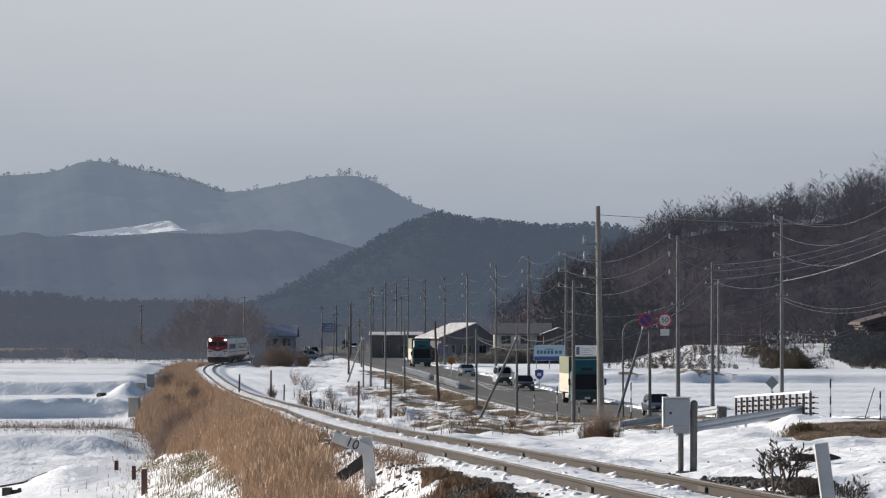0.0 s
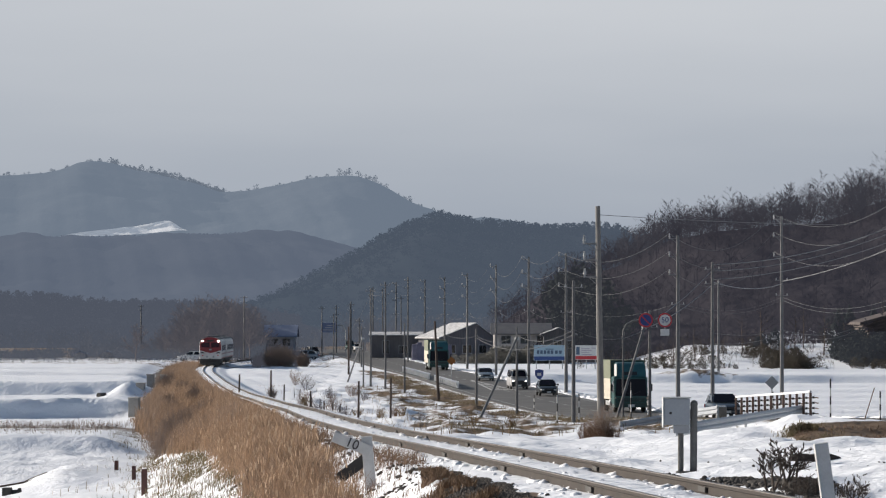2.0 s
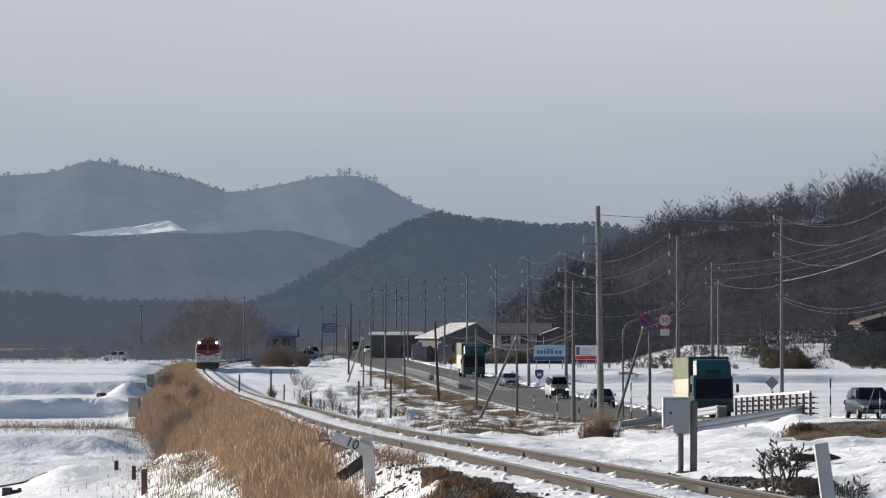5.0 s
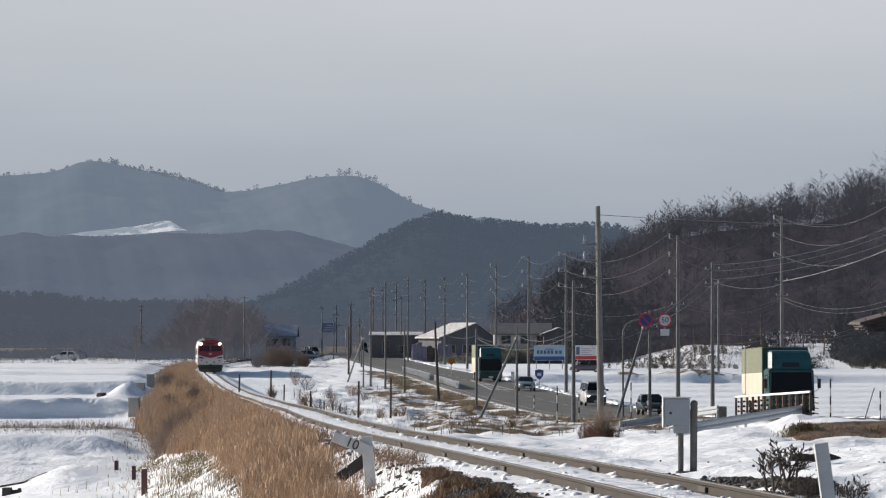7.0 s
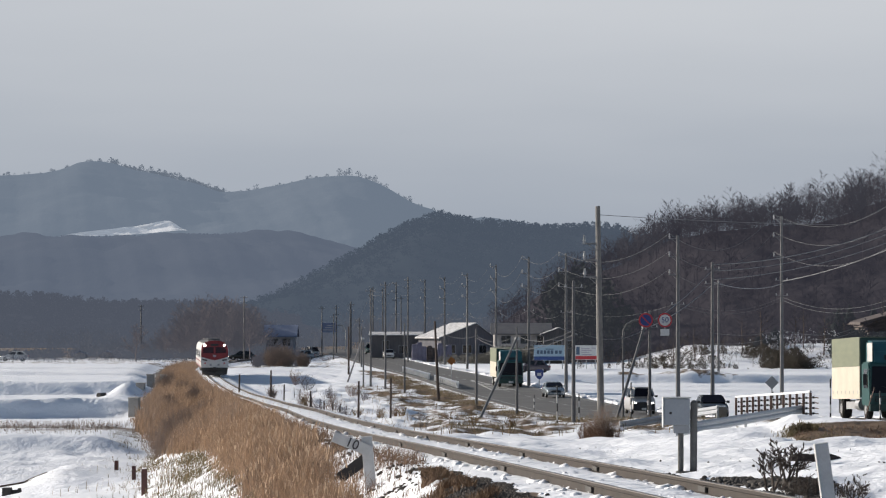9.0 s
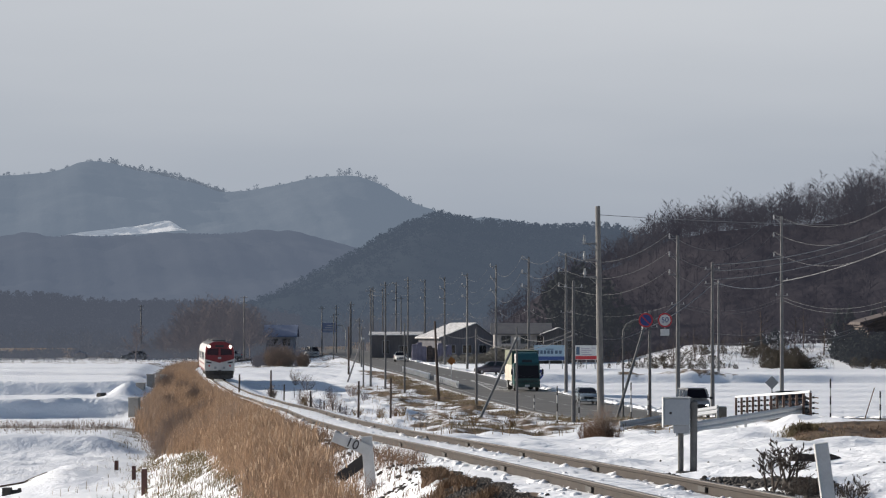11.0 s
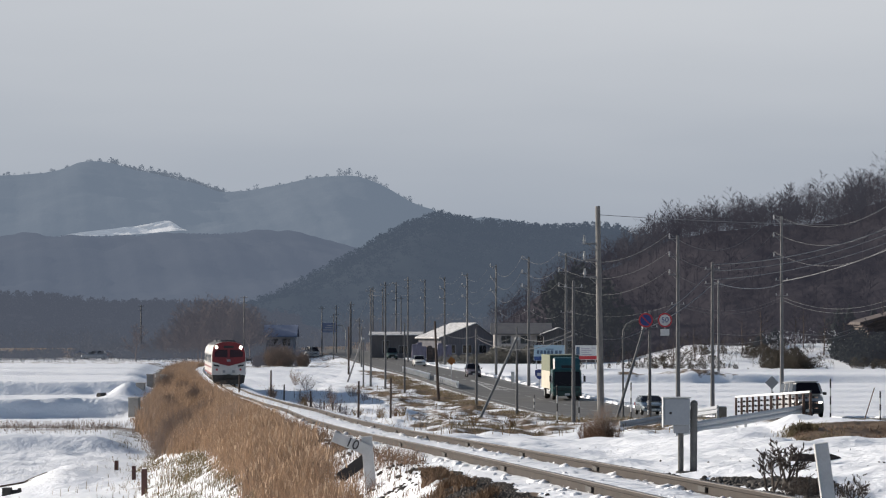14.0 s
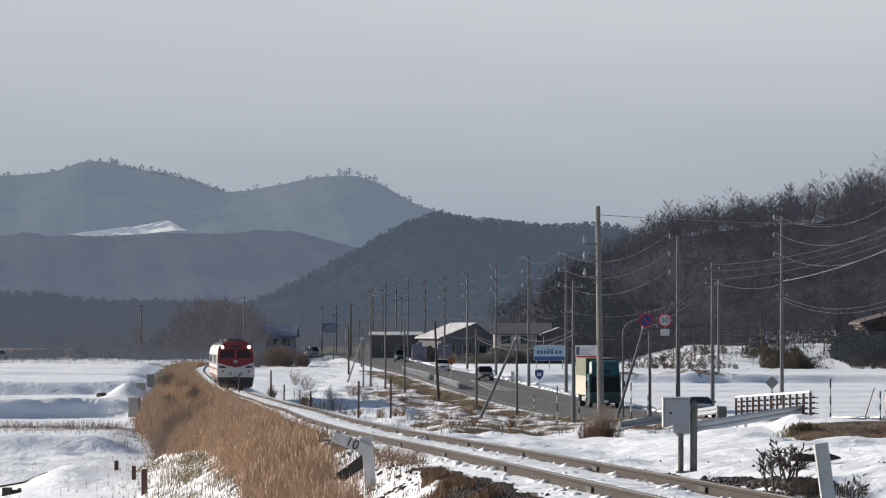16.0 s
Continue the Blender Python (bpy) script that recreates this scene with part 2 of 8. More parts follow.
M = {
    "ground": ground_mat(),
    "snow": mat("snow", (0.86, 0.87, 0.89), 0.7, col2=(0.80, 0.81, 0.84), scale=2, bump=0.03, bump_scale=6, spec=0.3),
    "asphalt": mat("asphalt", (0.058, 0.056, 0.055), 0.75, col2=(0.115, 0.112, 0.108), scale=0.35, bump=0.01, bump_scale=30),
    "wedge_paint": mat("wedge_paint", (0.55, 0.55, 0.54), 0.7, col2=(0.30, 0.30, 0.29), scale=1.2),
    "line_paint": mat("line_paint", (0.40, 0.40, 0.39), 0.7, col2=(0.12, 0.12, 0.12), scale=1.2, amount=0.9),
    "rail_rust": mat("rail_rust", (0.038, 0.028, 0.022), 0.9, col2=(0.022, 0.017, 0.014), scale=4, bump=0.004),
    "rail_top": mat("rail_top", (0.20, 0.18, 0.165), 0.5, 0.5, col2=(0.16, 0.135, 0.12), scale=3),
    "stone": mat("stone", (0.062, 0.055, 0.05), 0.9, col2=(0.03, 0.027, 0.025), scale=6, per_piece=0.5, bump=0.01),
    "concrete": mat("concrete", (0.36, 0.35, 0.33), 0.85, col2=(0.26, 0.25, 0.235), scale=1.5, bump=0.01),
    "pole_concrete": mat("pole_concrete", (0.142, 0.141, 0.143), 0.8, col2=(0.095, 0.094, 0.096), scale=0.8),
    "pole_pale": mat("pole_pale", (0.22, 0.21, 0.20), 0.8, col2=(0.14, 0.135, 0.13), scale=0.8),
    "pole_wood": mat("pole_wood", (0.085, 0.06, 0.05), 0.9, col2=(0.05, 0.038, 0.033), scale=2, streak=(4, 4, 0.4)),
    "steel": mat("steel", (0.42, 0.43, 0.44), 0.5, 0.6, col2=(0.32, 0.33, 0.34), scale=3),
    "wire": mat("wire", (0.085, 0.088, 0.094), 0.7),
    "cable": mat("cable", (0.21, 0.215, 0.22), 0.7),
    "straw": thin_mat("straw", (0.42, 0.285, 0.185), (0.19, 0.122, 0.082)),
    "brush_brown": thin_mat("brush_brown", (0.31, 0.22, 0.16), (0.14, 0.10, 0.08)),
    "plume": thin_mat("plume", (0.62, 0.47, 0.33), (0.36, 0.25, 0.17)),
    "tuft": thin_mat("tuft", (0.17, 0.135, 0.072), (0.075, 0.062, 0.038)),
    "dark_straw": thin_mat("dark_straw", (0.23, 0.148, 0.10), (0.11, 0.076, 0.056)),
    # far range and foothills: most of the blue-grey is haze emitted by the material
    "far_mountain": mat("far_mountain", (0.042, 0.044, 0.046), 1.0, col2=(0.018, 0.022, 0.026), scale=0.006, fine=0.09, amount=1.3, bump=1.50, bump_scale=0.05, spec=0.0, haze_glow=(0.136, 0.168, 0.216)),
    "far_wood": mat("far_wood", (0.028, 0.029, 0.031), 1.0, col2=(0.014, 0.017, 0.021), scale=0.01, fine=0.09, amount=1.3, bump=1.20, bump_scale=0.05, spec=0.0, haze_glow=(0.098, 0.119, 0.161)),
    # low rise and middle hill: near-black base, their tone is painted haze emission
    "low_rise": mat("low_rise", (0.014, 0.014, 0.016), 1.0, col2=(0.008, 0.009, 0.011), scale=0.02, fine=0.15, amount=1.3, bump=1.0, bump_scale=0.1, spec=0.0, haze_glow=(0.070, 0.081, 0.107)),
    "mid_mountain": mat("mid_mountain", (0.013, 0.015, 0.016), 1.0, col2=(0.009, 0.011, 0.012), scale=0.01, fine=0.12, amount=1.3, spec=0.0, haze_glow=(0.062, 0.079, 0.108)),
    "mid_tree": mat("mid_tree", (0.013, 0.015, 0.016), 1.0, col2=(0.009, 0.011, 0.012), scale=0.01, fine=0.12, per_piece=0.15, spec=0.0, haze_glow=(0.062, 0.079, 0.108)),
    "far_tree": mat("far_tree", (0.035, 0.035, 0.036), 1.0, spec=0.0, haze_glow=(0.118, 0.143, 0.182)),
    # trees behind the paddies emit a haze tone; thicket_tree also on roadside shrubs
    "belt_tree": mat("belt_tree", (0.055, 0.055, 0.062), 1.0, col2=(0.035, 0.035, 0.042), scale=0.05, per_piece=0.4, spec=0.0, haze_glow=(0.060, 0.068, 0.086)),
    "thicket_tree": mat("thicket_tree", (0.098, 0.080, 0.074), 1.0, col2=(0.062, 0.054, 0.054), scale=0.05, per_piece=0.4, spec=0.0, haze_glow=(0.040, 0.042, 0.053)),
    # near_hill, twig, ridge_twig and needle: dark base lifted by emitted haze
    "near_hill": mat("near_hill", (0.036, 0.033, 0.037), 1.0, col2=(0.027, 0.026, 0.030), scale=0.03, fine=0.3, amount=0.9, bump=1.0, bump_scale=0.3, spec=0.0, haze_glow=(0.0195, 0.0192, 0.0255)),
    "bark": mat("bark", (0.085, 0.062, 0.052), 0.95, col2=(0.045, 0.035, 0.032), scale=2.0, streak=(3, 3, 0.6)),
    "twig": mat("twig", (0.038, 0.035, 0.039), 1.0, col2=(0.030, 0.028, 0.032), scale=0.25, per_piece=0.2, spec=0.0, haze_glow=(0.0195, 0.0192, 0.0255)),
    "ridge_twig": mat("ridge_twig", (0.040, 0.037, 0.041), 1.0, col2=(0.030, 0.028, 0.032), scale=0.25, per_piece=0.3, spec=0.0, haze_glow=(0.030, 0.031, 0.039)),
    "needle": mat("needle", (0.024, 0.028, 0.028), 1.0, col2=(0.030, 0.034, 0.031), scale=0.4, per_piece=0.3, spec=0.0, haze_glow=(0.019, 0.0205, 0.0255)),
    "olive_scrub": thin_mat("olive_scrub", (0.075, 0.062, 0.047), (0.040, 0.036, 0.030)),
    "brown_weed": mat("brown_weed", (0.24, 0.15, 0.085), 0.9, col2=(0.09, 0.058, 0.04), scale=2.5, per_piece=0.7),
    # sign blue with distance haze mixed into the base colour
    "haze_sign": mat("haze_sign", (0.20, 0.24, 0.38), 0.6),
    "bracket_steel": mat("bracket_steel", (0.15, 0.15, 0.155), 0.6),
    "thicket_brush": mat("thicket_brush", (0.29, 0.22, 0.175), 0.95, col2=(0.18, 0.14, 0.12), scale=0.8, per_piece=0.5),
    "bush": mat("bush", (0.16, 0.085, 0.05), 0.9, col2=(0.075, 0.045, 0.03), scale=1.5, per_piece=0.6),
    "weed": mat("weed", (0.30, 0.20, 0.10), 0.9, col2=(0.13, 0.09, 0.055), scale=1.0, per_piece=0.6),
    "dark_weed": mat("dark_weed", (0.06, 0.042, 0.034), 0.9, col2=(0.025, 0.022, 0.019), scale=2.0, per_piece=0.6),
    "car_roof": mat("car_roof", (0.075, 0.075, 0.08), 0.7, col2=(0.12, 0.12, 0.125), scale=1.5),
    "red_paint": mat("red_paint", (0.22, 0.018, 0.022), 0.4, col2=(0.17, 0.016, 0.018), scale=1.5),
    "white_paint": mat("white_paint", (0.60, 0.59, 0.575), 0.45, col2=(0.47, 0.46, 0.445), scale=1.2),
    "tinted": mat("tinted", (0.008, 0.006, 0.010), 0.2, spec=0.22),
    "green_paint": mat("green_paint", (0.016, 0.075, 0.070), 0.35, col2=(0.012, 0.058, 0.055), scale=2),
    "glass": mat("glass", (0.012, 0.015, 0.018), 0.08, spec=0.55),
    "black": mat("black", (0.018, 0.018, 0.02), 0.6),
    "rubber": mat("rubber", (0.02, 0.02, 0.02), 0.9, col2=(0.035, 0.033, 0.03), scale=5),
    "teal_paint": mat("teal_paint", (0.024, 0.105, 0.12), 0.35, col2=(0.02, 0.085, 0.1), scale=2),
    "tarp": mat("tarp", (0.165, 0.18, 0.115), 0.6, col2=(0.13, 0.145, 0.095), scale=0.8, streak=(1, 1, 5)),
    "cream_paint": mat("cream_paint", (0.60, 0.55, 0.45), 0.5, col2=(0.50, 0.455, 0.375), scale=0.7),
    "dark_car": mat("dark_car", (0.018, 0.022, 0.024), 0.12, col2=(0.026, 0.03, 0.032), scale=2),
    "navy_car": mat("navy_car", (0.05, 0.065, 0.085), 0.12, col2=(0.04, 0.055, 0.07), scale=2),
    "van_paint": mat("van_paint", (0.44, 0.44, 0.45), 0.35, col2=(0.37, 0.37, 0.38), scale=2),
    "splashed": mat("splashed", (0.085, 0.078, 0.072), 0.9, col2=(0.03, 0.029, 0.028), scale=4, amount=0.9),
    "silver_car": mat("silver_car", (0.30, 0.34, 0.37), 0.12, 0.5, col2=(0.25, 0.285, 0.31), scale=2),
    "white_car": mat("white_car", (0.68, 0.68, 0.67), 0.12, col2=(0.58, 0.58, 0.57), scale=2),
    "mauve_car": mat("mauve_car", (0.12, 0.10, 0.115), 0.12, col2=(0.09, 0.078, 0.09), scale=2),
    "green_car": mat("green_car", (0.05, 0.085, 0.075), 0.12, col2=(0.04, 0.065, 0.06), scale=2),
    "blue_sign": mat("blue_sign", (0.025, 0.05, 0.20), 0.5),
    "sky_sign": mat("sky_sign", (0.34, 0.46, 0.55), 0.6, col2=(0.30, 0.42, 0.51), scale=1),
    "red_sign": mat("red_sign", (0.42, 0.03, 0.04), 0.5),
    "orange_sign": mat("orange_sign", (0.30, 0.11, 0.02), 0.5),
    "sign_back": mat("sign_back", (0.24, 0.25, 0.26), 0.5, 0.3),
    "white_sign": mat("white_sign", (0.66, 0.66, 0.64), 0.5, col2=(0.56, 0.56, 0.55), scale=2),
    "insulator": mat("insulator", (0.32, 0.32, 0.32), 0.3),
    "box_paint": mat("box_paint", (0.31, 0.33, 0.36), 0.45, 0.2, col2=(0.26, 0.28, 0.305), scale=3),
    "rail_brown": mat("rail_brown", (0.13, 0.075, 0.055), 0.7, col2=(0.09, 0.055, 0.042), scale=4),
    "amber": mat("amber", (0.36, 0.31, 0.25), 0.7, col2=(0.26, 0.22, 0.18), scale=4),
    "wall_dark": mat("wall_dark", (0.15, 0.145, 0.15), 0.85, col2=(0.095, 0.093, 0.098), scale=1.2, streak=(6, 6, 0.5)),
    "wall_pale": mat("wall_pale", (0.42, 0.40, 0.38), 0.85, col2=(0.32, 0.305, 0.29), scale=1.2),
    "roof_dark": mat("roof_dark", (0.085, 0.085, 0.095), 0.7, col2=(0.12, 0.12, 0.125), scale=1.0),
    "blue_tarp": mat("blue_tarp", (0.16, 0.155, 0.215), 0.7, col2=(0.11, 0.108, 0.16), scale=2),
    "grey_paint": mat("grey_paint", (0.30, 0.31, 0.33), 0.5, col2=(0.24, 0.25, 0.265), scale=2),
    "underframe": mat("underframe", (0.035, 0.033, 0.032), 0.8, col2=(0.06, 0.055, 0.05), scale=3),
    "red_glass": mat("red_glass", (0.035, 0.008, 0.010), 0.12, spec=0.5),
    "lamp_on": mat("lamp_on", (1.0, 0.86, 0.68), emit=40.0),
    "head_on": mat("head_on", (1.0, 0.95, 0.85), emit=5.0),
}


# ---------------------------------------------------------------- helpers
def thing(name, label, category, at=(0, 0, 0), rz=0.0, group="", kind=""):
    ob = new(name)
    ob.matrix_basis = pose(*at, 0, 0, rz)
    return tagged(ob, label, category, group, kind)


def part(name, bm, material, parent=None, label=""):
    me = bpy.data.meshes.new(name)
    bm.to_mesh(me)
    bm.free()
    me.materials.append(M[material] if isinstance(material, str) else material)
    ob = new(name, me)
    ob.parent = parent
    return tagged(ob, label)


def box(bm, x0, y0, z0, x1, y1, z1, bevel=0.0):
    r = bmesh.ops.create_cube(bm, size=1.0, matrix=Matrix.LocRotScale(((x0 + x1) / 2, (y0 + y1) / 2, (z0 + z1) / 2), None, (abs(x1 - x0), abs(y1 - y0), abs(z1 - z0))))
    if bevel:
        es = list({e for v in r["verts"] for e in v.link_edges})
        bmesh.ops.bevel(bm, geom=es, offset=bevel, segments=2, affect="EDGES", profile=0.6)
    return bm


def rod(bm, a, b, r0, r1=None, n=8):
    """A tapered round bar from a to b."""
    a, b = Vector(a), Vector(b)
    d = b - a
    q = d.to_track_quat("Z", "Y").to_matrix().to_4x4()
    bmesh.ops.create_cone(bm, cap_ends=True, segments=n, radius1=r0, radius2=r0 if r1 is None else r1, depth=d.length, matrix=Matrix.Translation((a + b) / 2) @ q)
    return bm


def prism(bm, pts, axis, lo, hi, bevel=0.0):
    """Extrudes a closed outline. axis x: pts are (y, z); y: (x, z); z: (x, y)."""
    def at(p, h):
        return {"x": (h, p[0], p[1]), "y": (p[0], h, p[1]), "z": (p[0], p[1], h)}[axis]
    lows = [bm.verts.new(at(p, lo)) for p in pts]
    highs = [bm.verts.new(at(p, hi)) for p in pts]
    fs = [bm.faces.new(lows), bm.faces.new(list(reversed(highs)))]
    n = len(pts)
    for i in range(n):
        fs.append(bm.faces.new((lows[i], highs[i], highs[(i + 1) % n], lows[(i + 1) % n])))
    bmesh.ops.recalc_face_normals(bm, faces=fs)
    if bevel:
        bmesh.ops.bevel(bm, geom=list({e for f in fs for e in f.edges}), offset=bevel, segments=2, affect="EDGES")
    return bm


def tube(bm, pts, r, n=6):
    """A bent round bar through pts."""
    rings = []
    for i, p in enumerate(pts):
        p = Vector(p)
        d = Vector(pts[min(i + 1, len(pts) - 1)]) - Vector(pts[max(i - 1, 0)])
        q = d.to_track_quat("Z", "Y")
        rings.append([bm.verts.new(p + q @ Vector((r * math.cos(a), r * math.sin(a), 0))) for a in (2 * math.pi * k / n for k in range(n))])
    for a, b in zip(rings, rings[1:]):
        for k in range(n):
            bm.faces.new((a[k], a[(k + 1) % n], b[(k + 1) % n], b[k]))
    return bm


def mesh_from(name, verts, faces, material, parent=None, label="", smooth=False):
    me = bpy.data.meshes.new(name)
    me.from_pydata([tuple(v) for v in verts], [], [tuple(f) for f in faces])
    me.materials.append(M[material] if isinstance(material, str) else material)
    if smooth:
        me.shade_smooth()
    ob = new(name, me)
    ob.parent = parent
    return tagged(ob, label)


# ---------------------------------------------------------------- plan of the place
RAIL_Y = [5, 32, 50, 75, 100, 130, 165, 200, 240, 280, 330, 380, 430, 470, 510, 560, 620, 700]
RAIL_X = [4.8, 2.39, 0.80, -1.41, -3.27, -5.17, -7.67, -10.17, -13.32, -16.42, -20.44, -24.51, -28.4, -30.6, -31.2, -29.2, -22.5, -8.0]
RAIL_Z = [4.85, 4.47, 4.19, 3.77, 3.36, 2.87, 2.29, 1.77, 1.24, 0.82, 0.50, 0.39, 0.36, 0.36, 0.36, 0.36, 0.36, 0.36]
ROAD_Y = [60, 120, 150, 171, 191, 222, 252, 280, 330, 400, 480, 600, 700, 900]
ROAD_Z = [3.2, 2.3, 1.85, 1.42, 0.92, 0.08, -0.40, -0.47, -0.36, 0.02, 0.14, 0.70, 0.9, 1.0]


def smooth_at(y, ks, vs):
    """Smooth curve through the points (ks, vs)."""
    ks, vs = np.asarray(ks, float), np.asarray(vs, float)
    g = np.gradient(vs, ks)
    i = np.clip(np.searchsorted(ks, y) - 1, 0, len(ks) - 2)
    h = ks[i + 1] - ks[i]
    t = np.clip((y - ks[i]) / h, 0, 1)
    return (2 * t**3 - 3 * t**2 + 1) * vs[i] + (t**3 - 2 * t**2 + t) * h * g[i] + (3 * t**2 - 2 * t**3) * vs[i + 1] + (t**3 - t**2) * h * g[i + 1]


def rail_x(y):
    return smooth_at(y, RAIL_Y, RAIL_X)


def rail_z(y):
    return smooth_at(y, RAIL_Y, RAIL_Z)


def lane_x(y):
    """Middle of the lane that comes towards the camera."""
    return 32.35 - 0.074 * np.asarray(y, float)


def road_z(y):
    return smooth_at(y, ROAD_Y, ROAD_Z)


ROAD_L, ROAD_R = -6.6, 2.3


def wave(x, y, scale, seed=0.0):
    """Cheap smooth noise in about -1..1."""
    a = np.sin(x / scale * 1.0 + 1.7 * np.sin(y / scale * 0.83 + seed) + seed * 2.1)
    b = np.sin(y / scale * 1.27 + 1.3 * np.sin(x / scale * 0.71 + seed * 1.7) + seed)
    c = np.sin((x + y) / scale * 1.91 + seed * 3.3) * np.sin((x - 0.6 * y) / scale * 2.3 + seed)
    return (a + b + 0.7 * c) / 2.7


def step(v, lo, hi):
    t = np.clip((v - lo) / (hi - lo), 0, 1)
    return t * t * (3 - 2 * t)


def ridges(p):
    """Sharp ridges, one to each whole step of p."""
    return 1 - 4 * np.abs(p - np.floor(p) - 0.5)


def furrow_phase(y):
    """Furrows lie about 1.6 m apart close by, and wider far off where drifts have joined them."""
    return np.where(y < 300, y / 1.6, 187.5 + (y - 300) / 2.2)


def ground_z(x, y):
    x, y = np.asarray(x, float), np.asarray(y, float)
    yc = np.clip(y, 5, 700)
    rx, rz = rail_x(yc), rail_z(yc)
    o = x - lane_x(y)
    # the plain: low paddies on the sunny side, a rising bank between line and road
    yw = y + 0.7 * wave(x, y, 7.0, 1) + 0.25 * wave(x, y, 1.8, 3) + 0.04 * (x + 25)
    left = np.interp(y, [0, 26, 60, 95, 112, 128, 140, 150, 158, 167, 700], [4.3, 4.2, 2.2, 0.78, 0.75, 0.66, -0.25, -0.42, -0.42, -0.05, 0.0]) + 0.12 * np.clip(x + 10.5, -16, 3) * step(y, 88, 100) * (1 - step(y, 130, 142)) + 0.05 * wave(x, y, 3.0, 2)
    sunny = step(rx - x, 5.5, 9)
    # terraced paddies, each edged by a bund that falls steeply on the near side
    terrace = np.interp(yw, [150, 165.0, 167.2, 170, 205, 232, 238.4, 239.5, 242, 262, 296.8, 298.2, 303, 330, 366.6, 367.6, 371, 420, 420.8, 426, 480, 560], [0, 0.13, 0.88, 0.50, 0.15, -0.30, -0.42, 0.95, 0.72, 0.12, -0.02, 1.16, 0.98, 0.66, 0.58, 0.98, 0.72, 0.55, 0.80, 0.62, 0.5, 0.0])
    left = left + terrace * sunny
    # shallow furrows and drifts across them
    fur = ridges(furrow_phase(y) + (1.2 * wave(x, y, 9, 1) + 0.5 * wave(x, y, 2.5, 3)) / 2.2)
    deep = np.interp(y, [100, 140, 160, 175, 300, 420, 520], [0.0, 0.10, 0.08, 0.02, 0.07, 0.13, 0.15])
    left = left + deep * (fur + 0.3 * wave(x, y, 1.1, 7)) * sunny
    # wind-combed drifts on the near slopes
    comb = ridges((y + 0.55 * x) / 3.1 + 0.9 * wave(x, y, 2.6, 5)) * (0.5 + 0.5 * wave(x, y, 3.7, 8))
    left = left + (0.20 * comb + 0.09 * wave(x, y, 0.8, 4)) * step(y, 138, 143) * (1 - step(y, 163, 167)) * sunny
    # pile of snow where the bund meets the bank
    left = left + 1.15 * np.exp(-((y - 289) / 7.0) ** 2) * np.exp(-((x + 25.6) / 1.25) ** 2)
    # smooth mounds near by
    left = left + 0.52 * np.exp(-((x + 13.4) / 1.6) ** 2 - ((y - 127) / 5.5) ** 2)
    left = left + (0.42 * wave(x, y, 5.0, 6) + 0.15 * wave(x, y, 1.4, 2) + 0.05 * wave(x, y, 0.6, 5)) * step(y, 95, 105) * (1 - step(y, 130, 142))
    right = np.interp(y, [0, 30, 55, 70, 80, 110, 150, 200, 245, 300, 350, 400, 700], [4.4, 4.1, 3.72, 3.25, 2.98, 2.35, 1.25, 0.2, -0.6, -0.8, -0.5, -0.1, 0.2])
    lumps = 0.17 * wave(x, y, 2.5, 5) + 0.11 * wave(x, y, 0.9, 9) + 0.06 * wave(x, y, 0.42, 4)
    right = right + lumps * step(x - rx, 1.9, 3.5)
    # ground rising away from the line close by
    right = right + 0.065 * np.clip(x - 3.5, 0, 8) * (1 - step(y, 66, 96)) * step(x - rx, 2.0, 3.5)
    # mound of snow before the guardrail of the ramp
    right = right + np.interp(x, [3.2, 4.5, 5.5, 9.75, 11.5, 13.5], [0.0, 0.05, 0.18, 0.52, 0.38, 0.0]) * np.exp(-((y - 97) / np.where(y < 97, 13.0, 5.0)) ** 2)
    # shaded hollow beyond the line
    right = right - 0.28 * np.exp(-((y - 87) / 6.0) ** 2) * np.exp(-((x - 4.2) / 1.6) ** 2)
    # cut face of brown earth below the ramp
    right = right - 0.36 * np.exp(-((y - 83) / 6.0) ** 2) * step(x, 7.8, 9.0)
    right = right + 0.20 * step(y, 89.6, 92.2) * (1 - step(y, 99, 107)) * step(x, 8.6, 9.5)
    # furrows in the far field beyond the road
    far = step(o, 4.5, 7) * step(y, 205, 235)
    yy = y + 0.05 * (x - 25) + 0.3 * wave(x, y, 13, 2)
    rows = [(250, 0.20), (267, 0.22), (284, 0.26), (304, 0.28), (327, 0.30), (355, 0.34), (384, 0.26), (425.2, 0.38)]
    berm = np.interp(yy, [v for y0, h in rows for v in (y0, y0 + 0.9, y0 + 5.0)], [v for y0, h in rows for v in (0.0, h, 0.02)])
    berm = berm + 0.03 * ridges(yy / 2.9) * step(y, 235, 250)
    # the lane beyond it runs on a bank
    bed = np.interp(y + 0.9 * wave(x, y, 5, 3), [205, 245, 300, 408, 409.6, 412, 430, 700], [0.0, -0.7, -0.93, -0.95, 0.05, 0.15, 0.15, 0.2])
    heaps = 0.55 * np.exp(-((y - 411) / 2.2) ** 2) * np.maximum(0, wave(x, y, 1.5, 4) + 0.3) * step(x, 18, 21) * (1 - step(x, 33, 37))
    right = right + far * (bed - right + berm + heaps)
    right = right + (0.26 * wave(x, y, 2.3, 7) + 0.12 * wave(x, y, 0.9, 3)) * step(x - rx, 5, 8) * (1 - step(o, ROAD_L - 3, ROAD_L - 1)) * step(y, 120, 150) * (1 - step(y, 330, 380))
    plain = left + (right - left) * step(x - rx, -1, 3)
    # line on its bank
    off = np.abs(x - rx)
